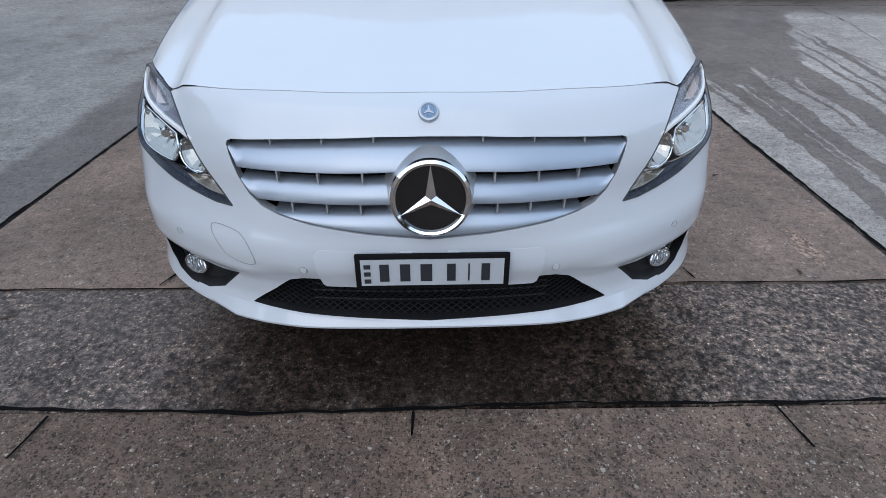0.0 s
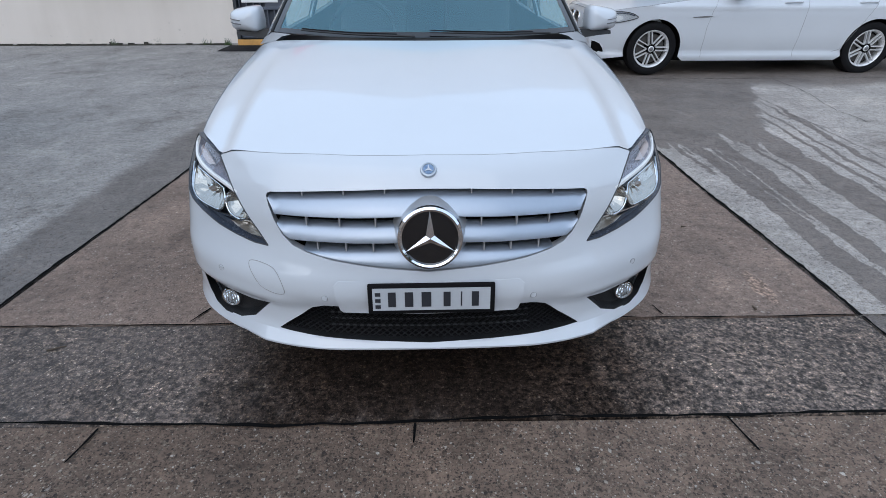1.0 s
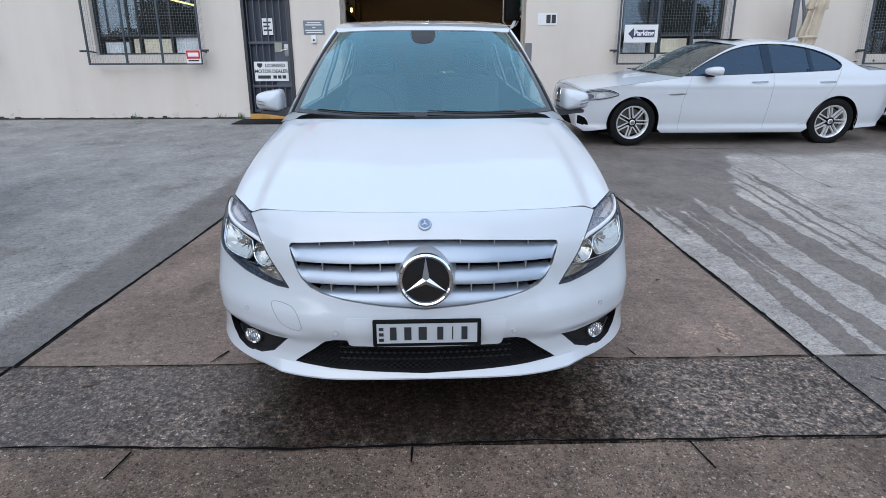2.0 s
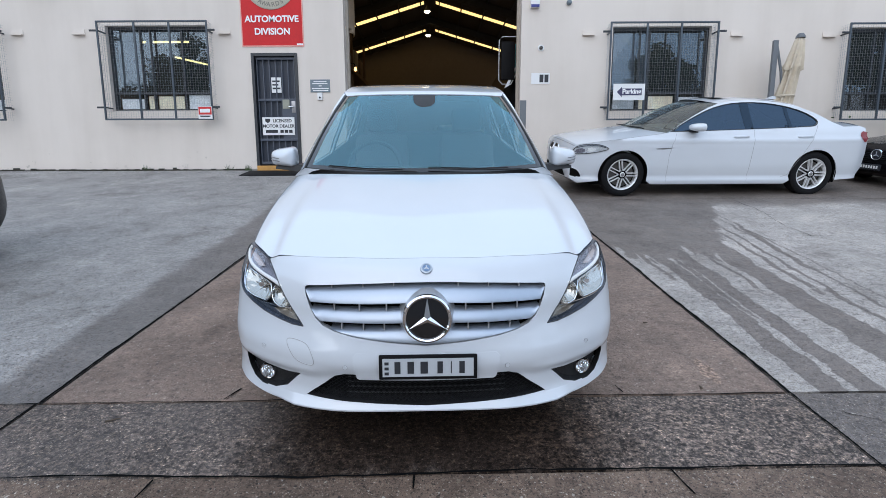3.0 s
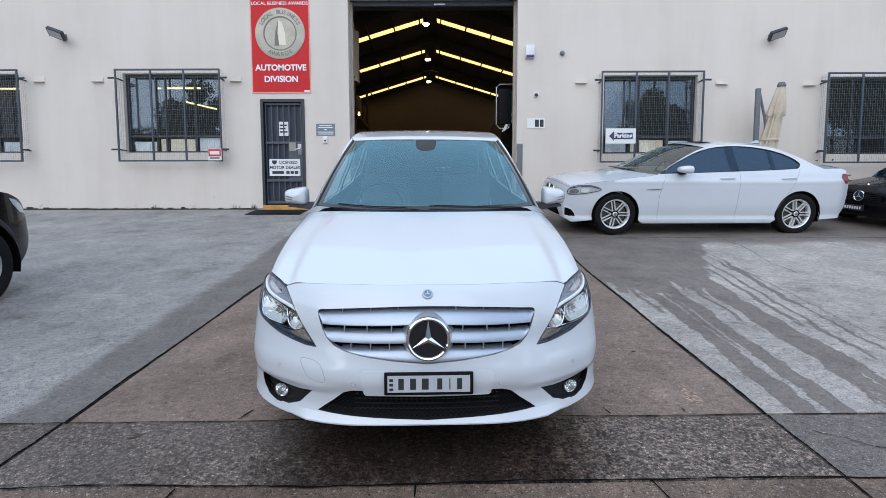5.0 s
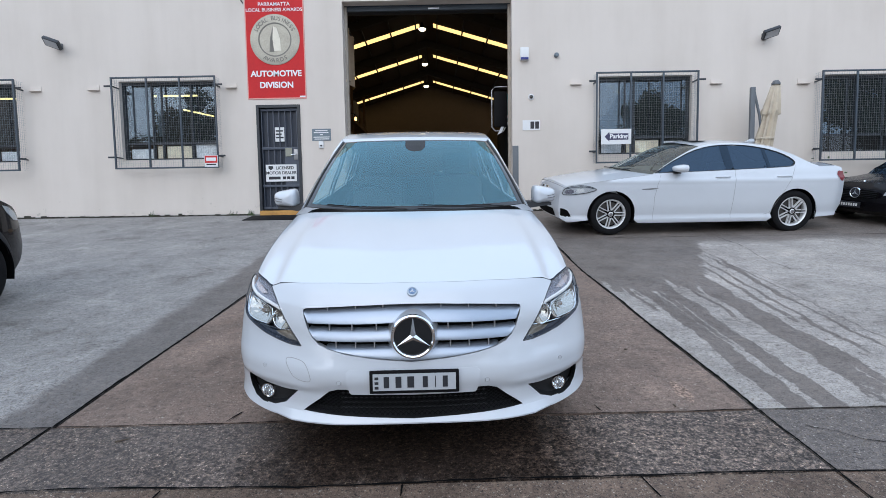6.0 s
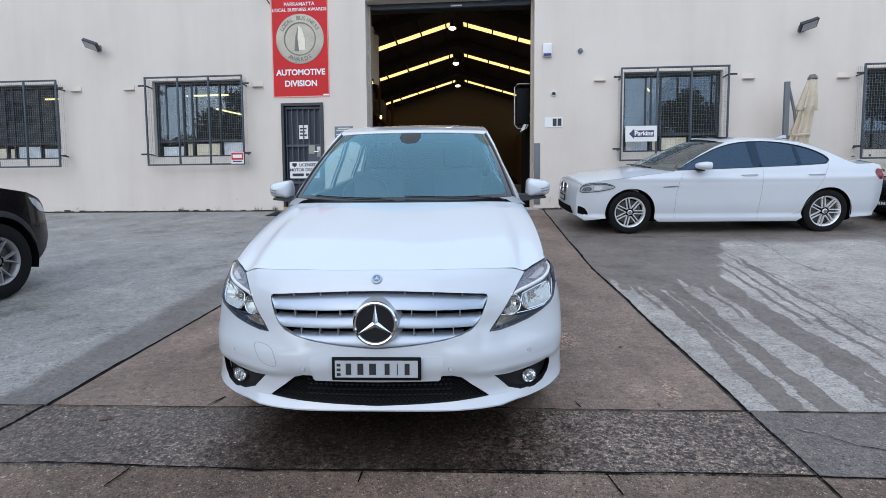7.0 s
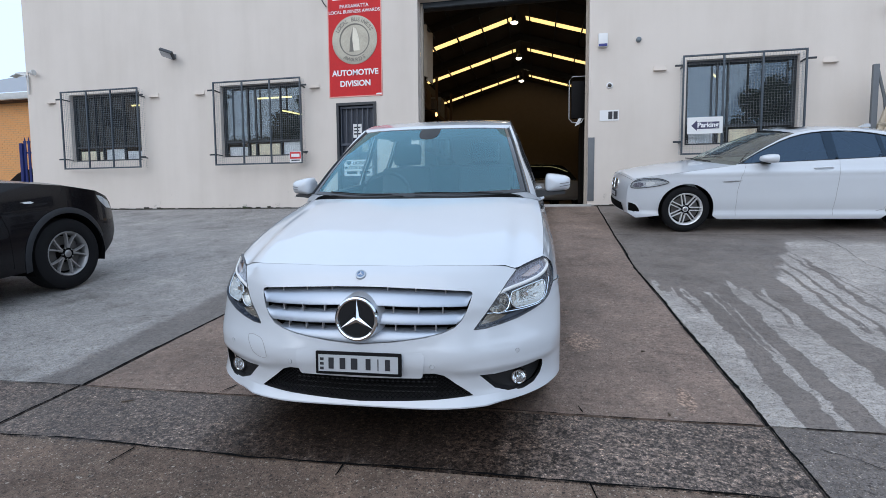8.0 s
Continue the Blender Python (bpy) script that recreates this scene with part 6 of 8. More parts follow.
belt_side = [(bonnet_at(1.0, t)[1], bonnet_at(1.0, t)[2]) for t in [j / 12 for j in range(13)]]
HB = {
    "half": 0.893, "sill": 0.20, "arch_low": 16, "width": hatch_width,
    "k": [(0.18, 0.875), (0.3, 0.893), (0.45, 0.902), (0.6, 0.906), (0.75, 0.903), (0.85, 0.888), (0.95, 0.862), (1.03, 0.828), (1.15, 0.765), (1.3, 0.695), (1.42, 0.645), (1.5, 0.605), (1.55, 0.575), (1.6, 0.55)],
    "w": [(0.45, 0.945), (0.6, 0.975), (0.8, 0.993), (1.1, 1.0), (3.4, 1.0), (3.9, 0.975), (4.2, 0.93), (4.36, 0.87)],
    "front": [(0.63, 0.70), (0.66, 0.76), (0.62, 0.815)][::-1],
    "arches": [(0.86, 0.315, 0.362), (3.56, 0.315, 0.362)],
    "rear": [(4.28, 0.26), (4.36, 0.42), (4.36, 0.68), (4.30, 0.86)],
    "belt": belt_side + [(4.26, 1.0)],
    "apillar": [(1.43, 1.02), (1.62, 1.16), (1.86, 1.34), (2.03, 1.445), (2.15, 1.505), (2.22, 1.536)],
    "roof": [(2.22, 1.536), (2.36, 1.562), (2.55, 1.583), (2.8, 1.593), (3.1, 1.592), (3.6, 1.55), (3.9, 1.48)],
    "cpillar": [(3.9, 1.48), (4.08, 1.25), (4.2, 1.05)],
    "windows": [[(1.54, 1.052), (1.63, 1.122), (1.80, 1.242), (1.97, 1.345), (2.25, 1.448), (2.5, 1.470), (2.5, 1.055), (1.9, 1.048)], [(2.58, 1.06), (2.58, 1.47), (3.0, 1.465), (3.3, 1.435), (3.34, 1.09)], [(3.44, 1.11), (3.42, 1.42), (3.6, 1.39), (3.76, 1.15)]],
    "bows": {"screen_base": 0.30, "screen_top": 0.16, "rear_top": 0.1, "rear_base": 0.1, "tail": 0.1, "nose": 0.1}, "crown": 0.012,
}
# keep the wing's front edge behind the lamp
HB["arch_from"], HB["seals"] = 124, HB["windows"]
HB["front"] = [(0.655, 0.62), (0.655, 0.66), (0.62, 0.70)] + [(onskin(x, h)[1] + 0.004, h) for x, h in ((0.868, 0.72), (0.872, 0.765), (0.860, 0.80), (0.84, 0.824))] + [(0.558, 0.834)]
lift_h = body(car, HB, WHITE, front=False, glass=M["side_glass"])

# dark trim on the inside of the doors
for s in (1, -1):
    inner_edge = dense([(1.46, 0.70), (1.46, 1.03)] + HB["apillar"][1:] + HB["roof"][1:] + HB["cpillar"][1:] + [(4.2, 0.70)], 0.06)
    part("door_trim", sheet(bmesh.new(), inner_edge, [dense(w, 0.05) for w in HB["windows"]], 0.09, lambda a, b: (s * (lift_h(a, b)[0] - 0.026), a, b)), M["cloth"], car, "dark inner door trim")

# windscreen with black border, between cowl and roof
cowl = [(math.copysign(1, u) * back_c[0](abs(u)), back_c[1](abs(u)) + 0.012, back_c[2](abs(u)) - 0.004) for u in taus]
ws_b = pchip([0.0, 0.4, 0.65, 0.85, 1.0], [1.19, 1.205, 1.24, 1.285, 1.335])
ws_bx = pchip([0.0, 0.4, 0.65, 0.85, 1.0], [0.0, 0.31, 0.495, 0.635, 0.735])
ws_bh = pchip([0.0, 0.4, 0.65, 0.85, 1.0], [1.074, 1.075, 1.079, 1.083, 1.086])
ws_t = pchip([0.0, 0.5, 0.8, 1.0], [1.985, 2.015, 2.075, 2.165])
ws_tx = pchip([0.0, 0.5, 0.8, 1.0], [0.0, 0.30, 0.475, 0.585])
ws_th = pchip([0.0, 0.5, 0.8, 1.0], [1.522, 1.520, 1.515, 1.508])


def screen_at(u, t, out=0.0):
    a = abs(u)
    p0 = Vector((ws_bx(a), ws_b(a), ws_bh(a)))
    p1 = Vector((ws_tx(a), ws_t(a), ws_th(a)))
    p = p0.lerp(p1, t) + Vector((0, -0.5, 0.8)) * (0.045 * math.sin(math.pi * t) * (1 - 0.35 * a) + out)
    return (math.copysign(p.x, u), p.y, p.z)


us = [i / 30 for i in range(-30, 31)]
ts = [j / 20 for j in range(21)]
part("windscreen", lofted([[screen_at(u * 0.955, 0.03 + 0.955 * t) for u in us] for t in ts]), M["windscreen"], car, "large clear windscreen reflecting the sky").visible_shadow = False
bm = bmesh.new()
loft(bm, [[screen_at(u, t, 0.001) for u in us] for t in (0.0, 0.015, 0.035)])
loft(bm, [[screen_at(u, t, 0.001) for u in us] for t in (0.98, 0.99, 1.0)])
for s in (1, -1):
    loft(bm, [[screen_at(s * u, t, 0.002) for t in ts] for u in (0.945, 0.972, 1.0)])
part("screen_border", bm, M["black_gloss"], car, "black border of the windscreen")
# windscreen pillars
for s in (1, -1):
    inner = [Vector(screen_at(s * 1.0, t)) for t in ts]
    ap = dense(HB["apillar"], 0.02, False)
    outer = [Vector((s * lift_h(*ap[int(round(t * (len(ap) - 1)))])[0], *ap[int(round(t * (len(ap) - 1)))])) for t in ts]
    mid = [a * 0.68 + b * 0.32 + Vector((s * 0.002, -0.008, 0.006)) for a, b in zip(inner, outer)]
    part("pillar_cover", lofted([inner, [(a * 0.5 + m * 0.5) + Vector((0, -0.005, 0.003)) for a, m in zip(inner, mid)], mid]), M["black_gloss"], car, "gloss black pillar cover")
    part("windscreen_pillar", lofted([mid, [(a * 0.5 + m * 0.5) + Vector((s * 0.004, -0.004, 0.003)) for a, m in zip(outer, mid)], outer]), WHITE, car)
    part("pillar_seal", tubed([p + Vector((0, -0.004, 0.002)) for p in inner], 0.006, 6), M["black_plastic"], car)
# roof's front edge, from the screen to the roof skin
row0 = [screen_at(u, 1.0) for u in us]
edge_r = lift_h(*HB["roof"][0])
row1 = bow(edge_r, 0.16, 0.012, 61)
part("roof_front", lofted([row0, [tuple((Vector(a) * 0.6 + Vector(b) * 0.4) + Vector((0, 0, 0.008))) for a, b in zip(row0, row1)], row1]), WHITE, car)
# cowl tray and wipers
base = [screen_at(u, 0.0, -0.004) for u in taus]
tray = [[p for p, u in zip(row, taus) if abs(u) <= 0.851] for row in (cowl, [(x, v + 0.03, h - 0.012) for x, v, h in cowl], base)]
part("cowl_tray", lofted(tray), M["black_plastic"], car)
for s in (1, -1):
    root = [[Vector(p) for p, u in zip(row, taus) if s * u >= 0.849] for row in (cowl, base)]
    part("pillar_root", lofted([root[0], [p.lerp(q, 0.5) + Vector((s * 0.004, -0.004, 0.006)) for p, q in zip(*root)], root[1]]), WHITE, car)
for s, x0, x1, t0, t1 in ((1, 0.62, 0.02, -0.012, 0.018), (-1, -0.05, -0.62, -0.01, 0.012)):
    pts = []
    for i in range(13):
        f = i / 12
        u = (x0 + (x1 - x0) * f) / 0.80
        pts.append(Vector(screen_at(u, t0 + (t1 - t0) * f, 0.014)))
    wp_ = part("wiper", tubed(pts, [0.005 - 0.002 * i / 12 for i in range(13)], 6), M["black_plastic"], car, "black windscreen wiper")
    bl = [Vector(screen_at((x0 + (x1 - x0) * f) / 0.80 * 1.0, t0 + (t1 - t0) * f + 0.022, 0.006)) for f in [0.15 + 0.85 * i / 12 for i in range(13)]]
    part("blade", tubed(bl, 0.003, 6), M["rubber"], wp_)
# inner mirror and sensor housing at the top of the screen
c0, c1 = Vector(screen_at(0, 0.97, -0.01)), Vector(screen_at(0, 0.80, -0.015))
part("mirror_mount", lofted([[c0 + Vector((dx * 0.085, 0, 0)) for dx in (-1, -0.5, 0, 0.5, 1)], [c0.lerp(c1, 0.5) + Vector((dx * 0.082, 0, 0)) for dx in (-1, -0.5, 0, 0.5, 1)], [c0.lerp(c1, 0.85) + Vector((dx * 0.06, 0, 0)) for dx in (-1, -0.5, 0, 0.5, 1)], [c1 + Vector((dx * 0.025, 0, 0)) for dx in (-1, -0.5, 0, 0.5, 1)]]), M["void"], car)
fan = (-1, -0.6, -0.2, 0.2, 0.6, 1)
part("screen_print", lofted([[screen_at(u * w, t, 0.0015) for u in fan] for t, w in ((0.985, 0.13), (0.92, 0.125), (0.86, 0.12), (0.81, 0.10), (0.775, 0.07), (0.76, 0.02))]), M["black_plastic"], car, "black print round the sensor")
cabin(car, 1.25, 3.5, 0.80, 0.90)
part("headliner", lofted([bow((p[0] * 0.94, p[1], p[2] - 0.03), 0.1, 0.02) for p in [lift_h(*q) for q in HB["roof"]]]), M["trim_beige"], car)

# grille: dark cavity, silver louvres, pins and the round badge
cav = outline(both([(x * 1.01, h + (0.004 if h > 0.74 else -0.004)) for x, h in GRILLE]))
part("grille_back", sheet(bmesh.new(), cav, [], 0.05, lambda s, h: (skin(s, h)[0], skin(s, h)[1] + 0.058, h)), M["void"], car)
gl_low = pchip([0.0, 0.15, 0.30, 0.38, 0.425, 0.455, 0.478, 0.495, 0.502], [0.538, 0.549, 0.568, 0.586, 0.603, 0.63, 0.67, 0.715, 0.745])
gl_top = pchip([0.0, 0.12, 0.25, 0.38, 0.485, 0.505], [0.789, 0.787, 0.780, 0.768, 0.756, 0.75])


def slat_line(k, x):
    """The heights that bound the three louvres, across the grille."""
    f = 1 - x / 0.5
    return (gl_low(x) + 0.003, 0.590 + 0.015 * f, 0.615 + 0.018 * f, 0.664 + 0.024 * f, 0.690 + 0.024 * f, gl_top(x) - 0.014)[k]


for k in (4, 2, 0):
    for s in (1, -1):
        rows = []
        xe = 0.499
        while gl_low(xe) > slat_line(k + 1, xe) - 0.004:
            xe -= 0.002
        for x in [xe * i / 24 for i in range(25)]:
            b = max(slat_line(k, x), gl_low(x) + 0.003)
            t = max(b + 0.001, slat_line(k + 1, x))
            row = []
            for f, dv, dh in ((0.97, 0.056, 0.0), (1.0, 0.044, 0.0), (0.97, 0.035, 0.0), (0.86, 0.025, 0), (0.66, 0.014, 0), (0.4, 0.007, 0), (0.14, 0.003, 0), (0.03, 0.003, 0), (0.0, 0.007, 0), (0.0, 0.036, 0.003)):
                h = b + (t - b) * f + dh
                p = onskin(s * max(x, 1e-4), h)
                row.append((p[0], p[1] + dv, h))
            rows.append(row)
        part("louvre", lofted(rows), M["louvre"], car, "silver grille louvre")
for kk, xs in ((5, (0.13, 0.255, 0.385)), (3, (0.16, 0.27, 0.375)), (1, (0.17, 0.255, 0.345))):
    for x in xs:
        h0, h1 = slat_line(kk, x) - 0.004, (slat_line(kk + 1, x) + 0.004 if kk < 5 else gl_top(x) + 0.002)
        for s in (1, -1):
            p = onskin(s * x, (h0 + h1) / 2)
            part("grille_pin", boxed(p[0] - 0.002, p[0] + 0.002, p[1] + 0.012, p[1] + 0.032, h0, h1), M["silver"], car, smooth=False)
badge = part("badge", lathed([(0.0, 0.0), (0.084, 0.0), (0.084, 0.03)], 64, "Y"), M["black_gloss"], car, "round black badge with a chrome ring and star")
badge.matrix_local = pose(0.004, 0.010, 0.659, -9, 0, 0)
part("ring", lathed([(0.081, 0.001), (0.084, -0.008), (0.090, -0.011), (0.097, -0.006), (0.099, 0.004), (0.099, 0.03)], 72, "Y"), M["chrome"], badge)
part("collar", lathed([(0.099, 0.006), (0.104, 0.03), (0.118, 0.062)], 72, "Y"), M["silver"], badge)
bm = bmesh.new()
for i in range(3):
    t = radians(90 + 120 * i)
    c, p = Vector((math.cos(t), 0, math.sin(t))), Vector((-math.sin(t), 0, math.cos(t)))
    tip, l, r, m = c * 0.084, p * 0.013, -p * 0.013, Vector((0, -0.009, 0))
    y0 = Vector((0, -0.001, 0))
    vs = [bm.verts.new(q) for q in (tip + y0, l + c * 0.006 + y0, r + c * 0.006 + y0, m)]
    bm.faces.new((vs[0], vs[1], vs[3]))
    bm.faces.new((vs[0], vs[3], vs[2]))
part("star", bm, M["chrome"], badge, smooth=False)
emb = part("bonnet_badge", lathed([(0.0, -0.004), (0.019, -0.004), (0.021, -0.006), (0.026, -0.005), (0.0285, 0.004)], 36, "Y"), M["badge_ring"], car, "small round chrome badge")
q = onskin(0, 0.836)
emb.matrix_local = pose(0.002, q[1] - 0.003, 0.836, -48, 0, 0) @ Matrix.Scale(0.88, 4)
part("badge_face", lathed([(0.0, -0.0055), (0.018, -0.0055), (0.018, -0.004)], 32, "Y"), plain("badge_blue", (0.16, 0.24, 0.36), 0.25, 0.3), emb)
for i in range(3):
    t = radians(90 + 120 * i)
    part("star_arm", prism(bmesh.new(), [(0.017 * math.cos(t), 0.017 * math.sin(t)), (0.004 * math.cos(t + 1.6), 0.004 * math.sin(t + 1.6)), (0.004 * math.cos(t - 1.6), 0.004 * math.sin(t - 1.6))], -0.0075, -0.0056), M["silver"], emb, smooth=False)

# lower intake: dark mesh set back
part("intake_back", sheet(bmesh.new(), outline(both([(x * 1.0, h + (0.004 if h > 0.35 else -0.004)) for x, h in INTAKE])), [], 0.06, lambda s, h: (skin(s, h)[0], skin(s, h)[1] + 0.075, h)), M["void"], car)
bm = bmesh.new()
iu = outline(both(INTAKE))
for k in range(-34, 35):
    for d in (1, -1):
        pts = []
        for j in range(37):
            h = 0.240 + 0.17 * j / 36
            s = k * 0.024 + d * (h - 0.33) * 1.5
            if inside((s, h), iu):
                p = skin(s, h)
                pts.append((p[0], p[1] + 0.022, h))
            else:
                if len(pts) > 1:
                    tube(bm, pts, 0.0022, 4)
                pts = []
        if len(pts) > 1:
            tube(bm, pts, 0.0024, 4)
for k in range(5):
    h = 0.295 + 0.022 * k
    pts = [skin(x, h) for x in [0.02 * i for i in range(-17, 18)]]
    part("cooling_fin", tubed([(x, v + 0.055, hh) for x, v, hh in pts], 0.0035, 4), M["grey_plastic"], car)
tagged(part("intake_mesh", bm, M["mesh_black"], car, "black diamond mesh of the lower intake"), kind="stuff")

# fog lamps in dark pockets
for s in (1, -1):
    pk_ = [(s * x, h) for x, h in FOG]
    pocket = part("fog_pocket", sheet(bmesh.new(), outline([(x * 1.0, h) for x, h in pk_]), [], 0.05, lambda a, h: (skin(a, h)[0] * 0.985, skin(a, h)[1] + 0.043, h)), M["black_plastic"], car, "black fog lamp pocket")
    q = onskin(s * 0.708, 0.332)
    fg = part("fog_lamp", lathed([(0.0, 0.03), (0.02, 0.02), (0.033, 0.0), (0.036, -0.012), (0.041, -0.014), (0.045, -0.004), (0.046, 0.04)], 36, "Y"), M["chrome"], car, "round clear fog lamp")
    fg.matrix_local = pose(q[0] * 0.995, q[1] + 0.022, 0.332, 0, 0, s * 12) @ Matrix.Scale(0.84, 4)
    part("lens", lathed([(0.0, -0.018), (0.02, -0.016), (0.036, -0.010)], 36, "Y"), M["lamp_glass"], fg).visible_shadow = False
    for k in range(-2, 3):
        part("lens_rib", boxed(k * 0.012 - 0.001, k * 0.012 + 0.001, -0.013, -0.006, -0.028, 0.028), M["silver"], fg, smooth=False)

# headlamps
def lamp_at(x, h, deep):
    p = Vector(onskin(x, h))
    return p + Vector((-math.copysign(0.35, x), 0.93, 0)) * deep


for s in (1, -1):
    lp = [(s * x, h) for x, h in LAMP]
    oo = outline(lp)
    hl = part("headlamp", sheet(bmesh.new(), oo, [], 0.03, lambda a, h: tuple(Vector(skin(a, h)) + Vector((-s * 0.028, 0.075, 0)))), M["lamp_smoke"], car, "clear headlamp with chrome reflectors and a dark surround")
    va = [Vector(skin(*p)) + Vector((0, 0.003, 0)) for p in oo]
    vb = [Vector(skin(*p)) + Vector((-s * 0.028, 0.075, 0)) for p in oo]
    part("bowl", lofted([va + va[:1], vb + vb[:1]]), M["lamp_smoke"], hl)
    g = part("lens", sheet(bmesh.new(), oo, [], 0.03, skin), M["lamp_glass"], hl, "clear lens")
    g.visible_shadow = False

    def region(pts, deep0, deep1, mat, name, label="", flutes=0.0, flat=False):
        ol = dense([(s * x, h) for x, h in pts], 0.012)
        c = Vector((sum(p[0] for p in ol) / len(ol), sum(p[1] for p in ol) / len(ol)))
        rows = []
        for f in (1.0, 0.88, 0.72, 0.55, 0.38, 0.2, 0.05):
            dd = deep0 + (deep1 - deep0) * (1 - f * f)
            row = []
            for p in ol:
                x, h = c.x + (p[0] - c.x) * f, c.y + (p[1] - c.y) * f
                row.append(tuple(lamp_at(x, h, dd + flutes * abs((x * 38.0) % 1.0 - 0.5) * (1 - f ** 6))))
            rows.append(row)
        return part(name, lofted(rows, True), mat, hl, label, smooth=not flat)

    def strip(pts, r, mat, name, deep, label=""):
        fx = pchip(range(len(pts)), [p[0] for p in pts])
        fh = pchip(range(len(pts)), [p[1] for p in pts])
        k = (len(pts) - 1) * 5
        part(name, tubed([lamp_at(s * fx(i / 5), fh(i / 5), deep) for i in range(k + 1)], r, 8), mat, hl, label)
    main = [(0.678, 0.722), (0.72, 0.731), (0.77, 0.738), (0.818, 0.741), (0.832, 0.72), (0.830, 0.69), (0.812, 0.662), (0.77, 0.652), (0.71, 0.650), (0.682, 0.666), (0.672, 0.695)]
    region(main, 0.014, 0.06, M["lamp_chrome"], "reflector", "chrome main reflector", 0.014, True)
    rnd = [(0.622 + 0.046 * math.cos(radians(a)), 0.684 + 0.044 * math.sin(radians(a))) for a in range(0, 360, 20)]
    region(rnd, 0.012, 0.055, M["lamp_chrome"], "inner_reflector", "round chrome inner reflector", 0.004, True)
    strip([(0.622 + 0.046 * math.cos(radians(a)), 0.684 + 0.044 * math.sin(radians(a))) for a in range(0, 361, 30)], 0.0035, M["chrome"], "reflector_ring", 0.012)
    strip([(x, h) for x, h in main] + [main[0]], 0.003, M["chrome"], "reflector_edge", 0.013)
    region([(0.540, 0.603), (0.585, 0.606), (0.63, 0.617), (0.655, 0.632), (0.615, 0.638), (0.585, 0.650), (0.566, 0.640)], 0.010, 0.03, M["corner_warm"], "corner_reflector", "warm grey corner reflector", 0.006, True)
    region([(0.622, 0.736), (0.68, 0.750), (0.735, 0.758), (0.79, 0.768), (0.832, 0.784), (0.848, 0.80), (0.834, 0.824), (0.80, 0.826), (0.745, 0.819), (0.695, 0.807), (0.657, 0.772)], 0.006, 0.016, M["lamp_grey"], "indicator", "grey indicator under clear glass", 0.006, True)
    region([(0.715, 0.778), (0.76, 0.800), (0.80, 0.808), (0.812, 0.795), (0.79, 0.780), (0.75, 0.770)], 0.005, 0.010, M["amber_pale"], "indicator_bulb", "pale amber bulb cover")
    strip([(0.612, 0.727), (0.67, 0.741), (0.729, 0.750), (0.79, 0.760), (0.830, 0.776), (0.842, 0.797), (0.828, 0.818)], 0.0085, M["sign_white"], "brow", 0.008, "white light strip")
    strip([(0.570, 0.646), (0.641, 0.641), (0.738, 0.642), (0.808, 0.652), (0.84, 0.685), (0.852, 0.74)], 0.004, M["chrome"], "lower_strip", 0.016, "chrome lower strip")
    dark = [(0.512, 0.591), (0.56, 0.592), (0.63, 0.602), (0.70, 0.616), (0.77, 0.638), (0.82, 0.66), (0.848, 0.685), (0.865, 0.72), (0.868, 0.765), (0.858, 0.795), (0.848, 0.765), (0.842, 0.725), (0.83, 0.680), (0.805, 0.652), (0.738, 0.638), (0.66, 0.625), (0.60, 0.608), (0.54, 0.606)]
    part("lower_bezel", sheet(bmesh.new(), outline([(s * x, h) for x, h in dark]), [], 0.03, lambda a, h: tuple(Vector(skin(a, h)) + Vector((-s * 0.008, 0.020, 0)))), M["lamp_smoke"], hl, "dark lower bezel")
    part("bulb_cap", lathed([(0.0, -0.01), (0.012, -0.008), (0.016, 0.0), (0.016, 0.02)], 20, "Y", lamp_at(s * 0.752, 0.695, 0.045)), M["chrome"], hl)
    part("bulb_cap", lathed([(0.0, -0.01), (0.010, -0.008), (0.014, 0.0), (0.014, 0.02)], 20, "Y", lamp_at(s * 0.622, 0.684, 0.042)), M["alloy_dark"], hl)
    rim_line = [tuple(Vector(skin(*p)) + Vector((0, -0.0005, 0))) for p in oo]
    part("lamp_seal", tubed(rim_line + rim_line[:1], 0.002, 6), M["grey_plastic"], hl)

# number plate with bars for its characters
np_ = part("number_plate", boxed(-0.198, 0.198, -0.010, 0.0, -0.052, 0.052, 0.006), M["mesh_black"], car, "white number plate in a black frame")
np_.matrix_local = pose(0.006, -0.007, 0.458, -8, 0, 0)
part("plate_face", boxed(-0.183, 0.183, -0.0125, -0.0105, -0.0375, 0.0375), M["plate_white"], np_, smooth=False)
for x0, x1 in ((-0.138, -0.108), (-0.086, -0.054), (-0.034, 0.002), (0.034, 0.062), (0.088, 0.098), (0.122, 0.150)):
    part("text_bar", boxed(x0 + 0.003, x1 - 0.003, -0.0142, -0.013, -0.025, 0.025), M["ink"], np_, smooth=False)
for k in range(3):
    part("text_bar", boxed(-0.175, -0.158, -0.0142, -0.013, 0.012 - k * 0.021, 0.024 - k * 0.021), M["ink"], np_, smooth=False)
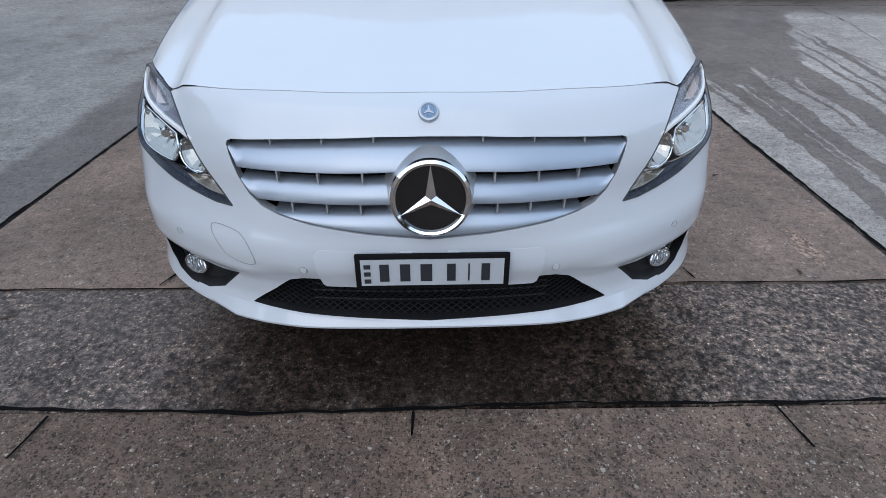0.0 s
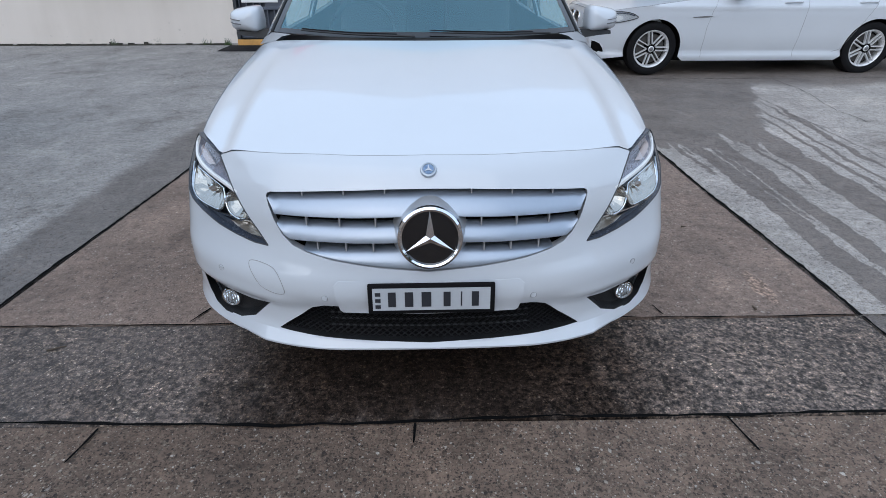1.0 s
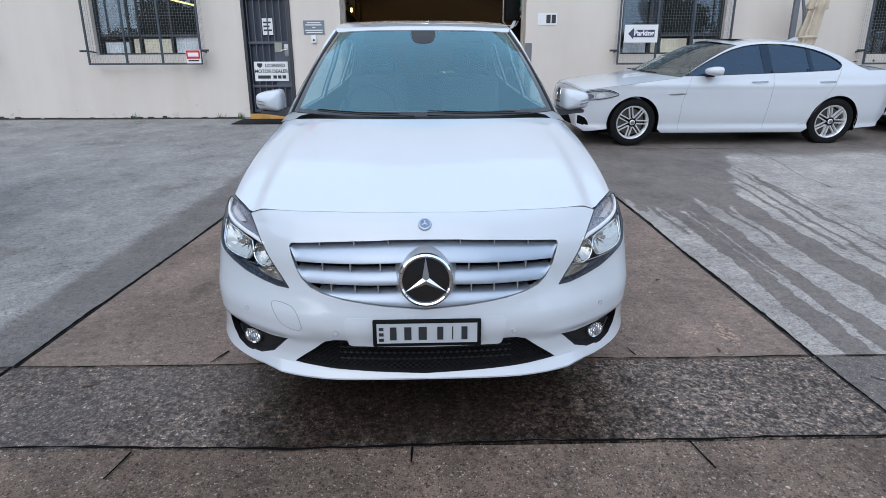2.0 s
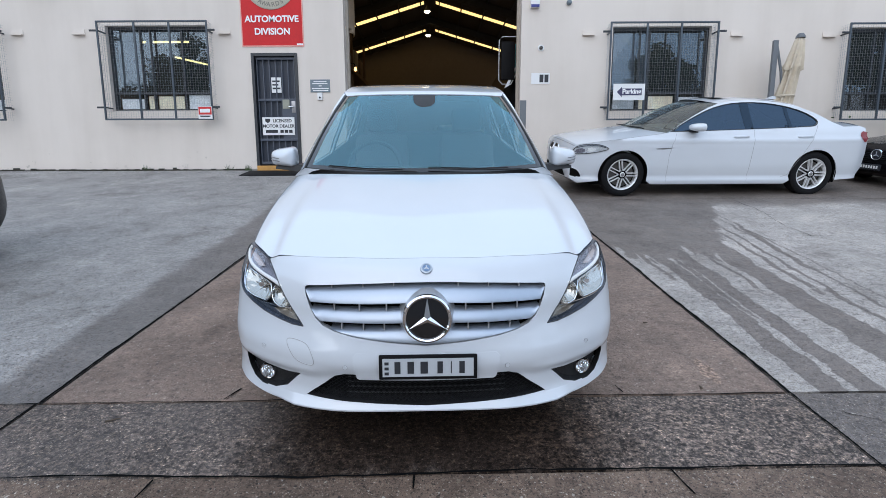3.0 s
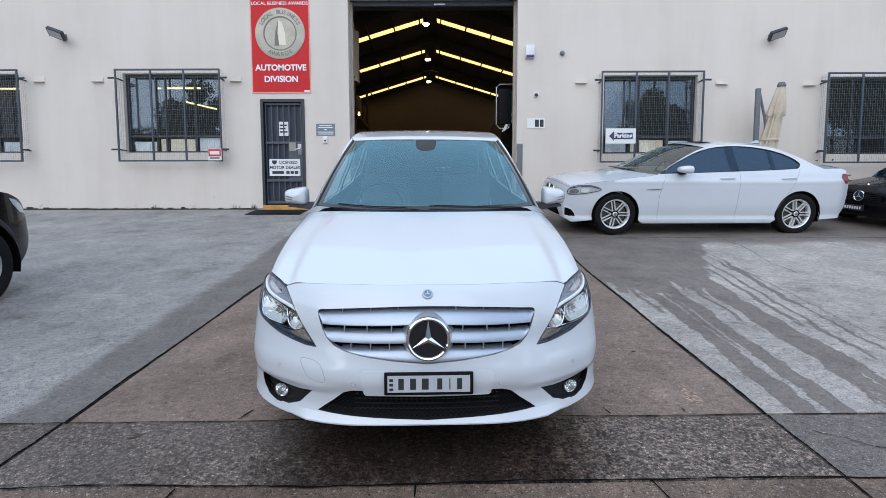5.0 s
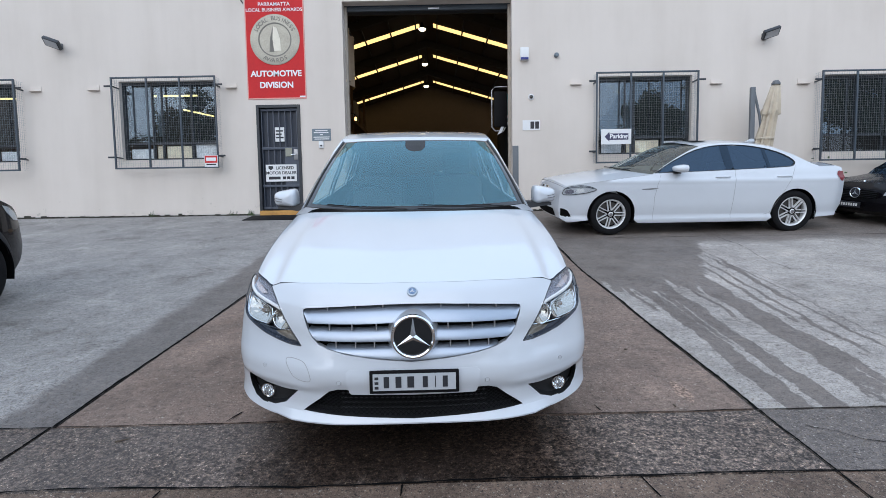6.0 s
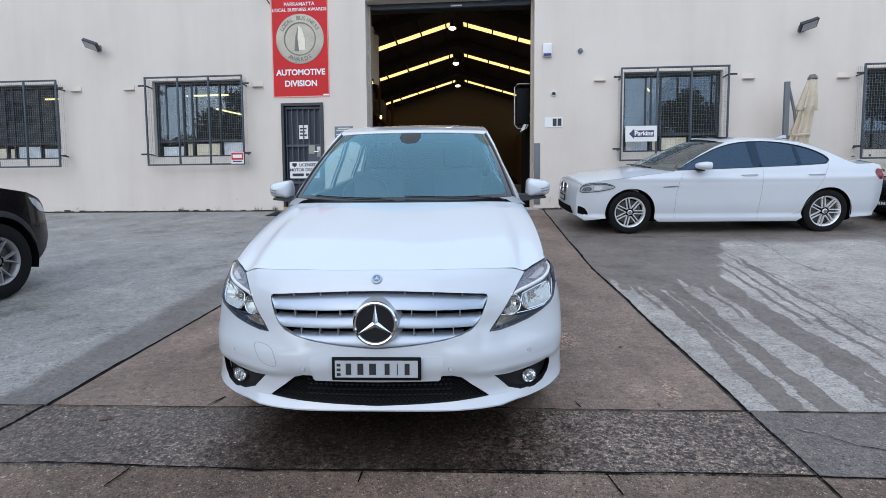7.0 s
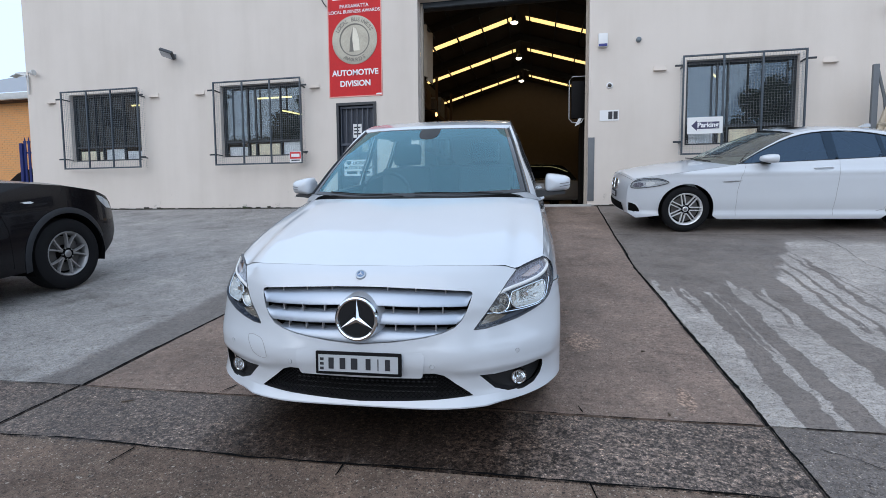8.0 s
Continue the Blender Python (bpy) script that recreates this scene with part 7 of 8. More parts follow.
# parking sensors and towing cover
for x, h in ((0.333, 0.443), (-0.333, 0.443), (0.70, 0.475), (-0.70, 0.475)):
    q = onskin(x, h)
    sp = part("parking_sensor", lathed([(0.0, -0.0015), (0.0085, -0.001), (0.0095, 0.004)], 20, "Y"), WHITE, car)
    sp.matrix_local = pose(q[0], q[1] - (0.006 if abs(x) < 0.33 else 0.001), h, 0, 0, 38 * x)
    part("ring", lathed([(0.0095, 0.0), (0.0105, -0.001), (0.0115, 0.001)], 20, "Y"), M["gap_soft"], sp)
tow = [(-0.575, 0.535), (-0.51, 0.53), (-0.485, 0.515), (-0.468, 0.475), (-0.462, 0.44), (-0.50, 0.436), (-0.545, 0.45), (-0.565, 0.475), (-0.59, 0.52)]
tp = [tuple(Vector(skin(*p)) + Vector((0, -0.0003, 0))) for p in outline(rounded(tow), 0.01)]
part("tow_cover_gap", tubed(tp + tp[:1], 0.0012, 6), plain("gap_grey", (0.3, 0.3, 0.3), 0.6), car, "round-cornered towing cover line")
line_on(car, lift_h, [(1.36, 0.24), (1.33, 0.6), (1.38, 0.9), (1.47, 1.035)])
line_on(car, lift_h, [(2.54, 0.24), (2.54, 1.05)])
line_on(car, lift_h, [(3.4, 0.6), (3.5, 0.8), (3.42, 1.08)])
be = [bonnet_at(1.0, t) for t in [0.02 + 0.97 * j / 24 for j in range(25)]]
for s in (1, -1):
    part("panel_gap", tubed([(s * x, v, h + 0.001) for x, v, h in be], 0.002, 6), M["gap_line"], car)
    for v in (1.95, 2.95):
        q = lift_h(v + 0.45, 0.93)
        part("door_handle", tubed([(s * (q[0] + 0.004), v + 0.36, 0.93), (s * (q[0] + 0.03), v + 0.39, 0.935), (s * (q[0] + 0.03), v + 0.52, 0.935), (s * (q[0] + 0.004), v + 0.55, 0.93)], 0.012, 8), WHITE, car)
    # door mirror
    rows = []
    MX, MH, RX_, RZ_ = 0.950, 1.106, 0.088, 0.064
    for ph in (8, 24, 40, 55, 66, 75, 81, 86, 90, 100):
        f = math.sin(radians(min(ph, 90)))
        v = 1.70 - 0.12 * math.cos(radians(min(ph, 90))) ** 0.6 + (0.035 if ph > 90 else 0)
        row = []
        for k in range(32):
            t = 2 * math.pi * k / 32
            c, q = math.cos(t), math.sin(t)
            c, q = math.copysign(abs(c) ** 0.45, c), math.copysign(abs(q) ** 0.45, q)
            row.append((s * (MX + RX_ * f * c), v + 0.03 * f * c, MH + RZ_ * f * q * (0.82 if q < 0 else 1.02 - 0.34 * c) + 0.006 * f * c))
        rows.append(row)
    mr = part("door_mirror", lofted(rows, True, True), WHITE, car, "white door mirror with an indicator strip")
    part("mirror_glass", prism(bmesh.new(), [(s * (MX + 0.004 + 0.076 * math.copysign(abs(math.cos(t)) ** 0.7, math.cos(t))), MH + 0.056 * math.copysign(abs(math.sin(t)) ** 0.7, math.sin(t))) for t in [2 * math.pi * k / 28 for k in range(28)]], 1.768, 1.771), M["chrome"], mr)
    for zz, r_ in ((-0.012, 0.003), (0.006, 0.0022)):
        strip = []
        for k in range(13):
            dx = 0.01 + 0.072 * k / 12
            f = min(0.98, ((dx / RX_) ** 4 + (abs(zz) / RZ_) ** 4) ** 0.25)
            strip.append((s * (MX + dx), 1.70 - 0.12 * (1 - f * f) ** 0.3 + 0.03 * dx / RX_ - 0.002, MH + zz + 0.006 * dx / RX_))
        part("indicator_strip", tubed(strip, r_, 6), M["gap_line"], mr)
    part("mirror_base", lofted([[(s * 0.80, 1.58, 1.02), (s * 0.80, 1.74, 1.03), (s * 0.80, 1.72, 1.07), (s * 0.80, 1.60, 1.07)], [(s * 0.92, 1.60, 1.035), (s * 0.92, 1.73, 1.035), (s * 0.92, 1.72, 1.06), (s * 0.92, 1.61, 1.06)], [(s * 1.0, 1.62, 1.04), (s * 1.0, 1.72, 1.04), (s * 1.0, 1.72, 1.055), (s * 1.0, 1.63, 1.055)]], True, True), M["black_plastic"], mr)
    for v in (0.86, 3.56):
        wheel(car, s * 0.865, v, 0.315, 0.315, 0.215, s, 10, False)
    # tail lamps
    part("tail_lamp", sheet(bmesh.new(), dense([(4.0, 0.98), (4.12, 0.99), (4.24, 0.97), (4.30, 0.85), (4.2, 0.78), (4.08, 0.82)], 0.04), [], 0.06, lambda a, b: (s * (lift_h(a, b)[0] + 0.004), a, b)), M["red_lamp"], car)

# ======== the white saloon ========
def car_pose(hub, local, turn, roll):
    r = pose(0, 0, 0, 0, 0, turn) @ pose(0, 0, 0, 0, roll, 0)
    return Matrix.Translation(Vector(hub) - r @ Vector(local)) @ r


BM = {
    "half": 0.93, "sill": 0.19, "arch_low": 14, "grid": 0.032,
    "k": [(0.17, 0.895), (0.20, 0.922), (0.265, 0.928), (0.295, 0.906), (0.33, 0.912), (0.5, 0.930), (0.62, 0.931), (0.75, 0.930), (0.82, 0.925), (0.862, 0.931), (0.885, 0.905), (0.93, 0.886), (1.0, 0.855), (1.1, 0.79), (1.25, 0.70), (1.36, 0.635), (1.43, 0.57), (1.47, 0.52)],
    "w": [(0.0, 0.715), (0.06, 0.785), (0.14, 0.855), (0.3, 0.925), (0.5, 0.965), (0.75, 0.995), (0.9, 1.0), (3.8, 1.0), (4.2, 0.975), (4.5, 0.915), (4.72, 0.80)],
    "front": [(0.16, 0.20), (0.06, 0.26), (0.035, 0.38), (0.035, 0.52), (0.045, 0.65), (0.07, 0.725), (0.13, 0.775)],
    "arches": [(0.832, 0.335, 0.372), (3.80, 0.335, 0.372)],
    "rear": [(4.56, 0.26), (4.68, 0.42), (4.71, 0.62), (4.70, 0.84)],
    "belt": [(0.13, 0.775), (0.25, 0.800), (0.4, 0.825), (0.8, 0.877), (1.2, 0.925), (1.4, 0.948), (4.3, 1.045), (4.52, 1.05), (4.66, 1.015)],
    "apillar": [(1.46, 0.955), (1.66, 1.075), (1.91, 1.21), (2.13, 1.315), (2.3, 1.375)],
    "roof": [(2.3, 1.375), (2.5, 1.408), (2.8, 1.422), (3.1, 1.412), (3.4, 1.372), (3.52, 1.345)],
    "cpillar": [(3.52, 1.345), (3.8, 1.24), (4.05, 1.11), (4.22, 1.045)],
    "opening": [[(1.50, 0.972), (1.66, 1.06), (1.80, 1.135), (1.95, 1.205), (2.08, 1.264), (2.22, 1.315), (2.38, 1.355), (2.52, 1.377), (2.68, 1.389), (2.85, 1.391), (3.0, 1.384), (3.14, 1.370), (3.27, 1.350), (3.42, 1.318), (3.55, 1.279), (3.66, 1.235), (3.75, 1.185), (3.80, 1.145), (3.815, 1.115), (3.80, 1.085), (3.76, 1.055), (3.70, 1.048), (3.35, 1.030), (2.72, 1.008), (2.0, 0.985)]],
    "windows": [[(1.56, 0.98), (1.66, 1.05), (1.80, 1.126), (1.95, 1.196), (2.08, 1.255), (2.22, 1.306), (2.38, 1.346), (2.52, 1.368), (2.64, 1.378), (2.68, 1.01), (2.0, 0.99)], [(2.79, 1.015), (2.755, 1.381), (2.85, 1.381), (3.0, 1.376), (3.14, 1.364), (3.31, 1.342), (3.36, 1.035)],
                [(3.395, 1.037), (3.355, 1.332), (3.45, 1.310), (3.56, 1.272), (3.66, 1.226), (3.745, 1.178), (3.79, 1.14), (3.80, 1.115), (3.785, 1.09), (3.75, 1.06)]],
    "pillars": [[(2.67, 1.006), (2.80, 1.011), (2.765, 1.389), (2.63, 1.386)], [(3.352, 1.031), (3.405, 1.033), (3.365, 1.336), (3.305, 1.35)]],
    "bows": {"nose": 0.06, "screen_base": 0.30, "screen_top": 0.15, "rear_top": 0.12, "rear_base": 0.18, "tail": 0.10}, "crown": 0.045, "screen_mat": M["screen_clear"],
}
saloon = thing("saloon_car", car_pose((2.823, 7.09, 1.489), (0.905, 0.832, 0.335), -87.2, 8.2), "white four-door saloon parked side-on before the building", "car")
lift_b = body(saloon, BM, WHITE, glass=M["blue_tint"])
cabin(saloon, 1.45, 3.7, 0.86, 0.80)
for s in (1, -1):
    for v in (0.832, 3.80):
        wheel(saloon, s * 0.905, v, 0.335, 0.335, 0.238, s, 7, 0.62, M["alloy_bright"], 0.22, 0.62, True)

    def onside(poly, name, mat, out=0.004, label="", par=saloon, lf=lift_b):
        return part(name, sheet(bmesh.new(), dense(poly, 0.02), [], 0.03, lambda a, b: (s * (lf(a, b)[0] + out), a, b)), mat, par, label)
    LU = 0.042
    lamp_o = [(0.075, 0.615), (0.09, 0.672), (0.13, 0.715), (0.22, 0.742), (0.34, 0.752), (0.44, 0.744), (0.52, 0.722), (0.578, 0.690), (0.56, 0.674), (0.46, 0.645), (0.34, 0.622), (0.22, 0.607), (0.10, 0.600)]
    lamp_o = [(v, h + LU) for v, h in lamp_o]
    up = lambda q: [(v, h + LU) for v, h in q]
    hb = onside(lamp_o, "headlamp", M["lamp_pale"], 0.003, "clear swept-back headlamp with a dark frame")
    onside(up([(0.10, 0.628), (0.125, 0.672), (0.19, 0.690), (0.235, 0.672), (0.24, 0.640), (0.20, 0.618), (0.13, 0.615)]), "lamp_bowl", M["lamp_grey"], 0.006, par=hb)
    onside(up([(0.265, 0.645), (0.275, 0.690), (0.33, 0.706), (0.385, 0.690), (0.39, 0.662), (0.33, 0.635)]), "lamp_bowl", M["sign_white"], 0.006, par=hb)
    onside(up([(0.42, 0.660), (0.425, 0.705), (0.48, 0.708), (0.53, 0.695), (0.50, 0.676)]), "indicator", M["lamp_pale"], 0.006, par=hb)
    ring = [(s * (lift_b(*p)[0] + 0.006), *p) for p in dense(rounded(lamp_o, 0.4, 1), 0.03)]
    part("lamp_frame", tubed(ring + ring[:1], 0.006, 6), M["grey_plastic"], hb)
    brow = [(s * (lift_b(v, h)[0] + 0.008), v, h) for v, h in dense(up([(0.12, 0.695), (0.22, 0.723), (0.34, 0.734), (0.44, 0.728), (0.53, 0.704)]), 0.03, False)]
    part("lamp_brow", tubed(brow, 0.007, 6), M["lamp_smoke"], hb)
    onside(lamp_o, "headlamp_lens", M["lamp_glass"], 0.014, par=hb).visible_shadow = False
    fogp = [(0.055, 0.43), (0.10, 0.425), (0.155, 0.40), (0.195, 0.345), (0.215, 0.29), (0.11, 0.28), (0.06, 0.285)]
    onside(fogp, "side_intake", M["void"], 0.002, "black side intake")
    fr = [(s * (lift_b(*p)[0] + 0.003), *p) for p in dense(fogp, 0.03)]
    part("intake_edge", tubed(fr + fr[:1], 0.006, 6), WHITE, saloon)
    onside([(4.52, 0.915), (4.54, 0.958), (4.58, 0.972), (4.685, 0.955), (4.70, 0.87), (4.675, 0.805), (4.62, 0.81), (4.56, 0.85)], "tail_lamp", M["red_lamp"], 0.005)
    onside([(1.28, 0.732), (1.46, 0.745), (1.56, 0.742), (1.50, 0.728), (1.40, 0.720), (1.30, 0.721)], "side_vent", M["alloy_dark"], 0.004)
    for v0 in (2.47, 3.47):
        q = lift_b(v0, 0.90)[0]
        part("door_handle", tubed([(s * (q + 0.0), v0, 0.898), (s * (q + 0.026), v0 + 0.03, 0.905), (s * (q + 0.03), v0 + 0.12, 0.908), (s * (q + 0.026), v0 + 0.21, 0.908), (s * (q + 0.0), v0 + 0.24, 0.903)], 0.0115, 8), WHITE, saloon)
    rows = []
    for f, rx, rz in ((0.0, 0.02, 0.012), (0.06, 0.06, 0.030), (0.2, 0.085, 0.045), (0.5, 0.10, 0.058), (0.8, 0.10, 0.063), (1.0, 0.092, 0.058)):
        rows.append([(s * (0.985 + rx * math.copysign(abs(math.cos(t)) ** 0.8, math.cos(t))), 1.73 + 0.21 * f, 1.047 + rz * math.copysign(abs(math.sin(t)) ** 0.8, math.sin(t))) for t in [2 * math.pi * k / 24 for k in range(24)]])
    mr = part("door_mirror", lofted(rows, True, True), WHITE, saloon)
    part("mirror_arm", boxed(*sorted((s * 0.84, s * 0.95)), 1.79, 1.89, 0.965, 0.998, 0.008), M["black_plastic"], mr)
    kd = rounded([(s * 0.02, 0.0), (s * 0.17, 0.0), (s * 0.23, 0.05), (s * 0.235, 0.12), (s * 0.19, 0.16), (s * 0.03, 0.165)], 0.5, 2)
    kid = part("kidney_grille", prism(bmesh.new(), kd, 0.0, 0.05), M["void"], saloon, "dark kidney grille in a chrome frame")
    kid.matrix_local = pose(0, -0.034, 0.568, -10, 0, s * 2)
    kf = [(x, -0.004, z) for x, z in kd]
    part("kidney_frame", tubed(kf + kf[:1], 0.010, 8), M["chrome"], kid)
    for k in range(7):
        part("kidney_bar", boxed(*sorted((s * (0.042 + 0.025 * k), s * (0.048 + 0.025 * k))), -0.008, -0.001, 0.012, 0.145), M["alloy_dark"], kid, smooth=False)
    # shut line of the bonnet over the lamp and round the nose
    bl = [(s * (lift_b(v, h)[0] - 0.002), v, h + 0.003) for v, h in dense([(0.145, 0.779), (0.25, 0.799), (0.4, 0.823), (0.8, 0.875), (1.2, 0.923), (1.4, 0.945)], 0.05, False)]
    part("panel_gap", tubed(bl, 0.0022, 6), M["gap_line"], saloon)
nose = [bow(lift_b(*p), 0.06, 0.05 * max(0, (p[1] - 0.575) / 0.2) ** 2, 31) for p in [(0.105, 0.755)]][0]
part("panel_gap", tubed([(x, v - 0.003, h) for x, v, h in nose], 0.003, 6), M["gap_line"], saloon)
line_on(saloon, lift_b, [(1.50, 0.24), (1.50, 0.6), (1.54, 0.80), (1.60, 0.95)])
line_on(saloon, lift_b, [(2.76, 0.24), (2.78, 0.6), (2.80, 1.0)])
line_on(saloon, lift_b, [(3.40, 0.33), (3.46, 0.44), (3.60, 0.68), (3.72, 0.9), (3.80, 1.06)])
# grey bead that colours in the shade line of the sill crease
line_on(saloon, lift_b, [(1.27, 0.295), (2.4, 0.293), (3.30, 0.297), (3.40, 0.325)], "sill_crease", 0.004, -0.0015, M["crease"])
for x0, x1, v in ((0.0, 0.46, 1.22), (-0.46, 0.0, 1.24)):
    part("wiper", tubed([(x0, 1.17, 1.0), (0.5 * (x0 + x1), 1.17 + 0.02, 1.005), (x1, v + 0.04, 0.995)], 0.008, 6), M["black_plastic"], saloon)
fv = pchip([h for v, h in BM["front"]], [v for v, h in BM["front"]])
rows = []
for h, k in ((0.275, 0.80), (0.31, 0.80), (0.35, 0.77), (0.395, 0.70)):
    xe, v, _ = lift_b(fv(h), h)
    rows.append([(xe * k * i / 10, v - 0.06 * (1 - abs(k * i / 10) ** 2.2) - 0.004, h) for i in range(-10, 11)])
part("lower_intake", lofted(rows), M["void"], saloon, "wide black lower intake")
bp = part("number_plate", boxed(-0.19, 0.19, -0.012, 0.0, -0.05, 0.05, 0.004), M["ink"], saloon, "dark number plate")
bp.matrix_local = pose(0, -0.026, 0.495)
for k in range(6):
    part("text_bar", boxed(-0.15 + 0.052 * k, -0.115 + 0.052 * k, -0.0142, -0.0125, -0.028, 0.028), M["plate_white"], bp, smooth=False)
part("roof_aerial", prism(bmesh.new(), [(0.0, 0.0), (0.16, 0.0), (0.15, 0.045), (0.10, 0.05)], -0.018, 0.018, "YZ"), WHITE, saloon).matrix_local = pose(0, 3.45, 1.43)
part("sunroof", lofted([[(x, v, 1.463 + (0.002 if abs(x) < 0.3 else -0.003)) for x in (-0.38, -0.3, 0, 0.3, 0.38)] for v in (2.34, 2.38, 2.5, 2.58)]), M["black_gloss"], saloon)

# ======== the black off-roader ========
XB = {
    "half": 0.94, "sill": 0.28, "arch_low": 10,
    "k": [(0.22, 0.89), (0.35, 0.925), (0.6, 0.94), (0.8, 0.935), (0.95, 0.925), (1.05, 0.905), (1.15, 0.86), (1.35, 0.745), (1.5, 0.67), (1.58, 0.60), (1.64, 0.55)],
    "w": [(0.0, 0.70), (0.08, 0.79), (0.2, 0.87), (0.4, 0.945), (0.65, 0.985), (0.9, 1.0), (3.7, 1.0), (4.2, 0.96), (4.5, 0.9), (4.65, 0.8)],
    "front": [(0.42, 0.25), (0.22, 0.38), (0.12, 0.50), (0.10, 0.68), (0.14, 0.82), (0.22, 0.90)],
    "arches": [(0.86, 0.365, 0.42), (3.67, 0.365, 0.42)],
    "rear": [(4.45, 0.32), (4.6, 0.45), (4.65, 0.7), (4.62, 0.92)],
    "belt": [(0.22, 0.90), (0.4, 0.977), (0.8, 1.062), (1.2, 1.115), (1.5, 1.14), (4.45, 1.15), (4.56, 1.10)],
    "apillar": [(1.55, 1.145), (1.8, 1.27), (2.1, 1.43), (2.35, 1.53)],
    "roof": [(2.35, 1.53), (2.7, 1.575), (3.2, 1.58), (3.8, 1.54), (4.1, 1.5)],
    "cpillar": [(4.1, 1.5), (4.3, 1.3), (4.42, 1.14)],
    "windows": [[(1.8, 1.17), (2.1, 1.35), (2.45, 1.48), (2.7, 1.505), (2.72, 1.17)], [(2.8, 1.17), (2.78, 1.51), (3.3, 1.5), (3.55, 1.46), (3.55, 1.18)], [(3.64, 1.18), (3.64, 1.44), (3.9, 1.4), (4.08, 1.18)]],
    "bows": {"nose": 0.06, "screen_base": 0.25, "screen_top": 0.14, "rear_top": 0.1, "rear_base": 0.1, "tail": 0.09}, "crown": 0.05,
}
BLACK = M["car_black"]
_r = pose(0, 0, 0, 0, 0, 180) @ pose(0, 0, 0, -7.0, 0, 0)
OFF_POSE = Matrix.Translation(Vector((-4.15, 3.59, 1.071)) - _r @ Vector((-0.915, 0.86, 0.365)) * 1.035) @ _r @ Matrix.Scale(1.035, 4)
suv = thing("off_roader", OFF_POSE, "glossy black off-roader parked facing the building", "car")
lift_x = body(suv, XB, BLACK)
cabin(suv, 1.5, 3.7, 0.86, 0.95)
for s in (1, -1):
    for v in (0.86, 3.67):
        wheel(suv, s * 0.915, v, 0.365, 0.365, 0.232, s, 5, 0.30, M["alloy_mid"], 0.24, 0.75)
    onside = lambda poly, name, mat, out=0.004, label="": part(name, sheet(bmesh.new(), dense(poly, 0.03), [], 0.05, lambda a, b: (s * (lift_x(a, b)[0] + out), a, b)), mat, suv, label)
    onside([(0.15, 0.755), (0.20, 0.84), (0.31, 0.905), (0.40, 0.93), (0.36, 0.86), (0.26, 0.775)], "headlamp", M["lamp_pale"], 0.003, "clear headlamp")
    onside([(0.145, 0.75), (0.195, 0.845), (0.31, 0.91), (0.41, 0.935), (0.37, 0.855), (0.26, 0.768)], "headlamp_lens", M["lamp_glass"], 0.009).visible_shadow = False
    onside([(1.15, 0.925), (1.18, 0.94), (1.25, 0.942), (1.28, 0.938), (1.24, 0.924), (1.18, 0.918)], "side_repeater", M["sign_white"], 0.005)
    for h0 in (0.36, 0.66):
        onside([(1.58, h0), (3.1, h0), (3.1, h0 + 0.018), (1.58, h0 + 0.018)], "side_trim", M["silver"], 0.005)
    fl = [(arch(0.86, 0.365, r, 166, -12)) for r in (0.42, 0.452, 0.478)]
    part("arch_trim", lofted([[(s * (lift_x(*p)[0] + o), *p) for p in row] for row, o in zip(fl, (0.012, 0.014, 0.004))]), M["arch_grey"], suv)
    onside([(4.38, 0.95), (4.5, 0.98), (4.58, 0.9), (4.5, 0.8), (4.36, 0.86)], "tail_lamp", M["red_lamp"], 0.004)
    rows = []
    for f, rx, rz in ((0.0, 0.02, 0.02), (0.1, 0.085, 0.07), (0.4, 0.11, 0.09), (1.0, 0.10, 0.085)):
        rows.append([(s * (1.0 + rx * math.cos(t)), 1.85 + 0.18 * f, 1.16 + rz * math.sin(t)) for t in [2 * math.pi * k / 20 for k in range(20)]])
    part("door_mirror", lofted(rows, True, True), BLACK, suv)
line_on(suv, lift_x, [(1.44, 0.34), (1.44, 0.7), (1.52, 1.0), (1.6, 1.08)], mat=M["void"])
line_on(suv, lift_x, [(2.75, 0.34), (2.75, 1.1)], mat=M["void"])

# ======== the black coupe behind the saloon ========
CP = {k: v for k, v in BM.items() if k not in ("opening", "pillars", "grid")}
CP["front"] = [(0.16, 0.16), (0.07, 0.22), (0.05, 0.36), (0.055, 0.50), (0.08, 0.59), (0.15, 0.645)]
CP["belt"] = [(0.15, 0.645), (0.4, 0.665), (0.8, 0.695), (1.2, 0.73), (1.4, 0.755), (4.3, 0.95), (4.52, 0.94), (4.66, 0.90)]
CP["apillar"] = [(1.46, 0.765), (1.66, 0.90), (1.91, 1.06), (2.13, 1.18), (2.3, 1.26)]
CP["roof"] = [(2.3, 1.26), (2.5, 1.295), (2.8, 1.31), (3.1, 1.295), (3.4, 1.25), (3.52, 1.22)]
CP["cpillar"] = [(3.52, 1.22), (3.8, 1.13), (4.05, 1.02), (4.22, 0.955)]
CP["windows"] = [[(1.75, 0.93), (2.08, 1.13), (2.38, 1.23), (2.66, 1.265), (2.7, 0.93)], [(2.8, 0.93), (2.78, 1.265), (3.1, 1.25), (3.5, 1.15), (3.7, 1.03), (3.6, 0.95)]]
CP["screen_mat"] = M["blue_tint"]
_n = Vector((0, -0.127, 1)).normalized()
_b = Vector((math.sin(radians(75)), math.cos(radians(75)), 0))
_b = (_b - _n * _b.dot(_n)).normalized()
_x = _b.cross(_n)
COUPE_POSE = Matrix(((_x.x, _b.x, _n.x, 7.34), (_x.y, _b.y, _n.y, 7.97), (_x.z, _b.z, _n.z, rise(7.97)), (0, 0, 0, 1)))
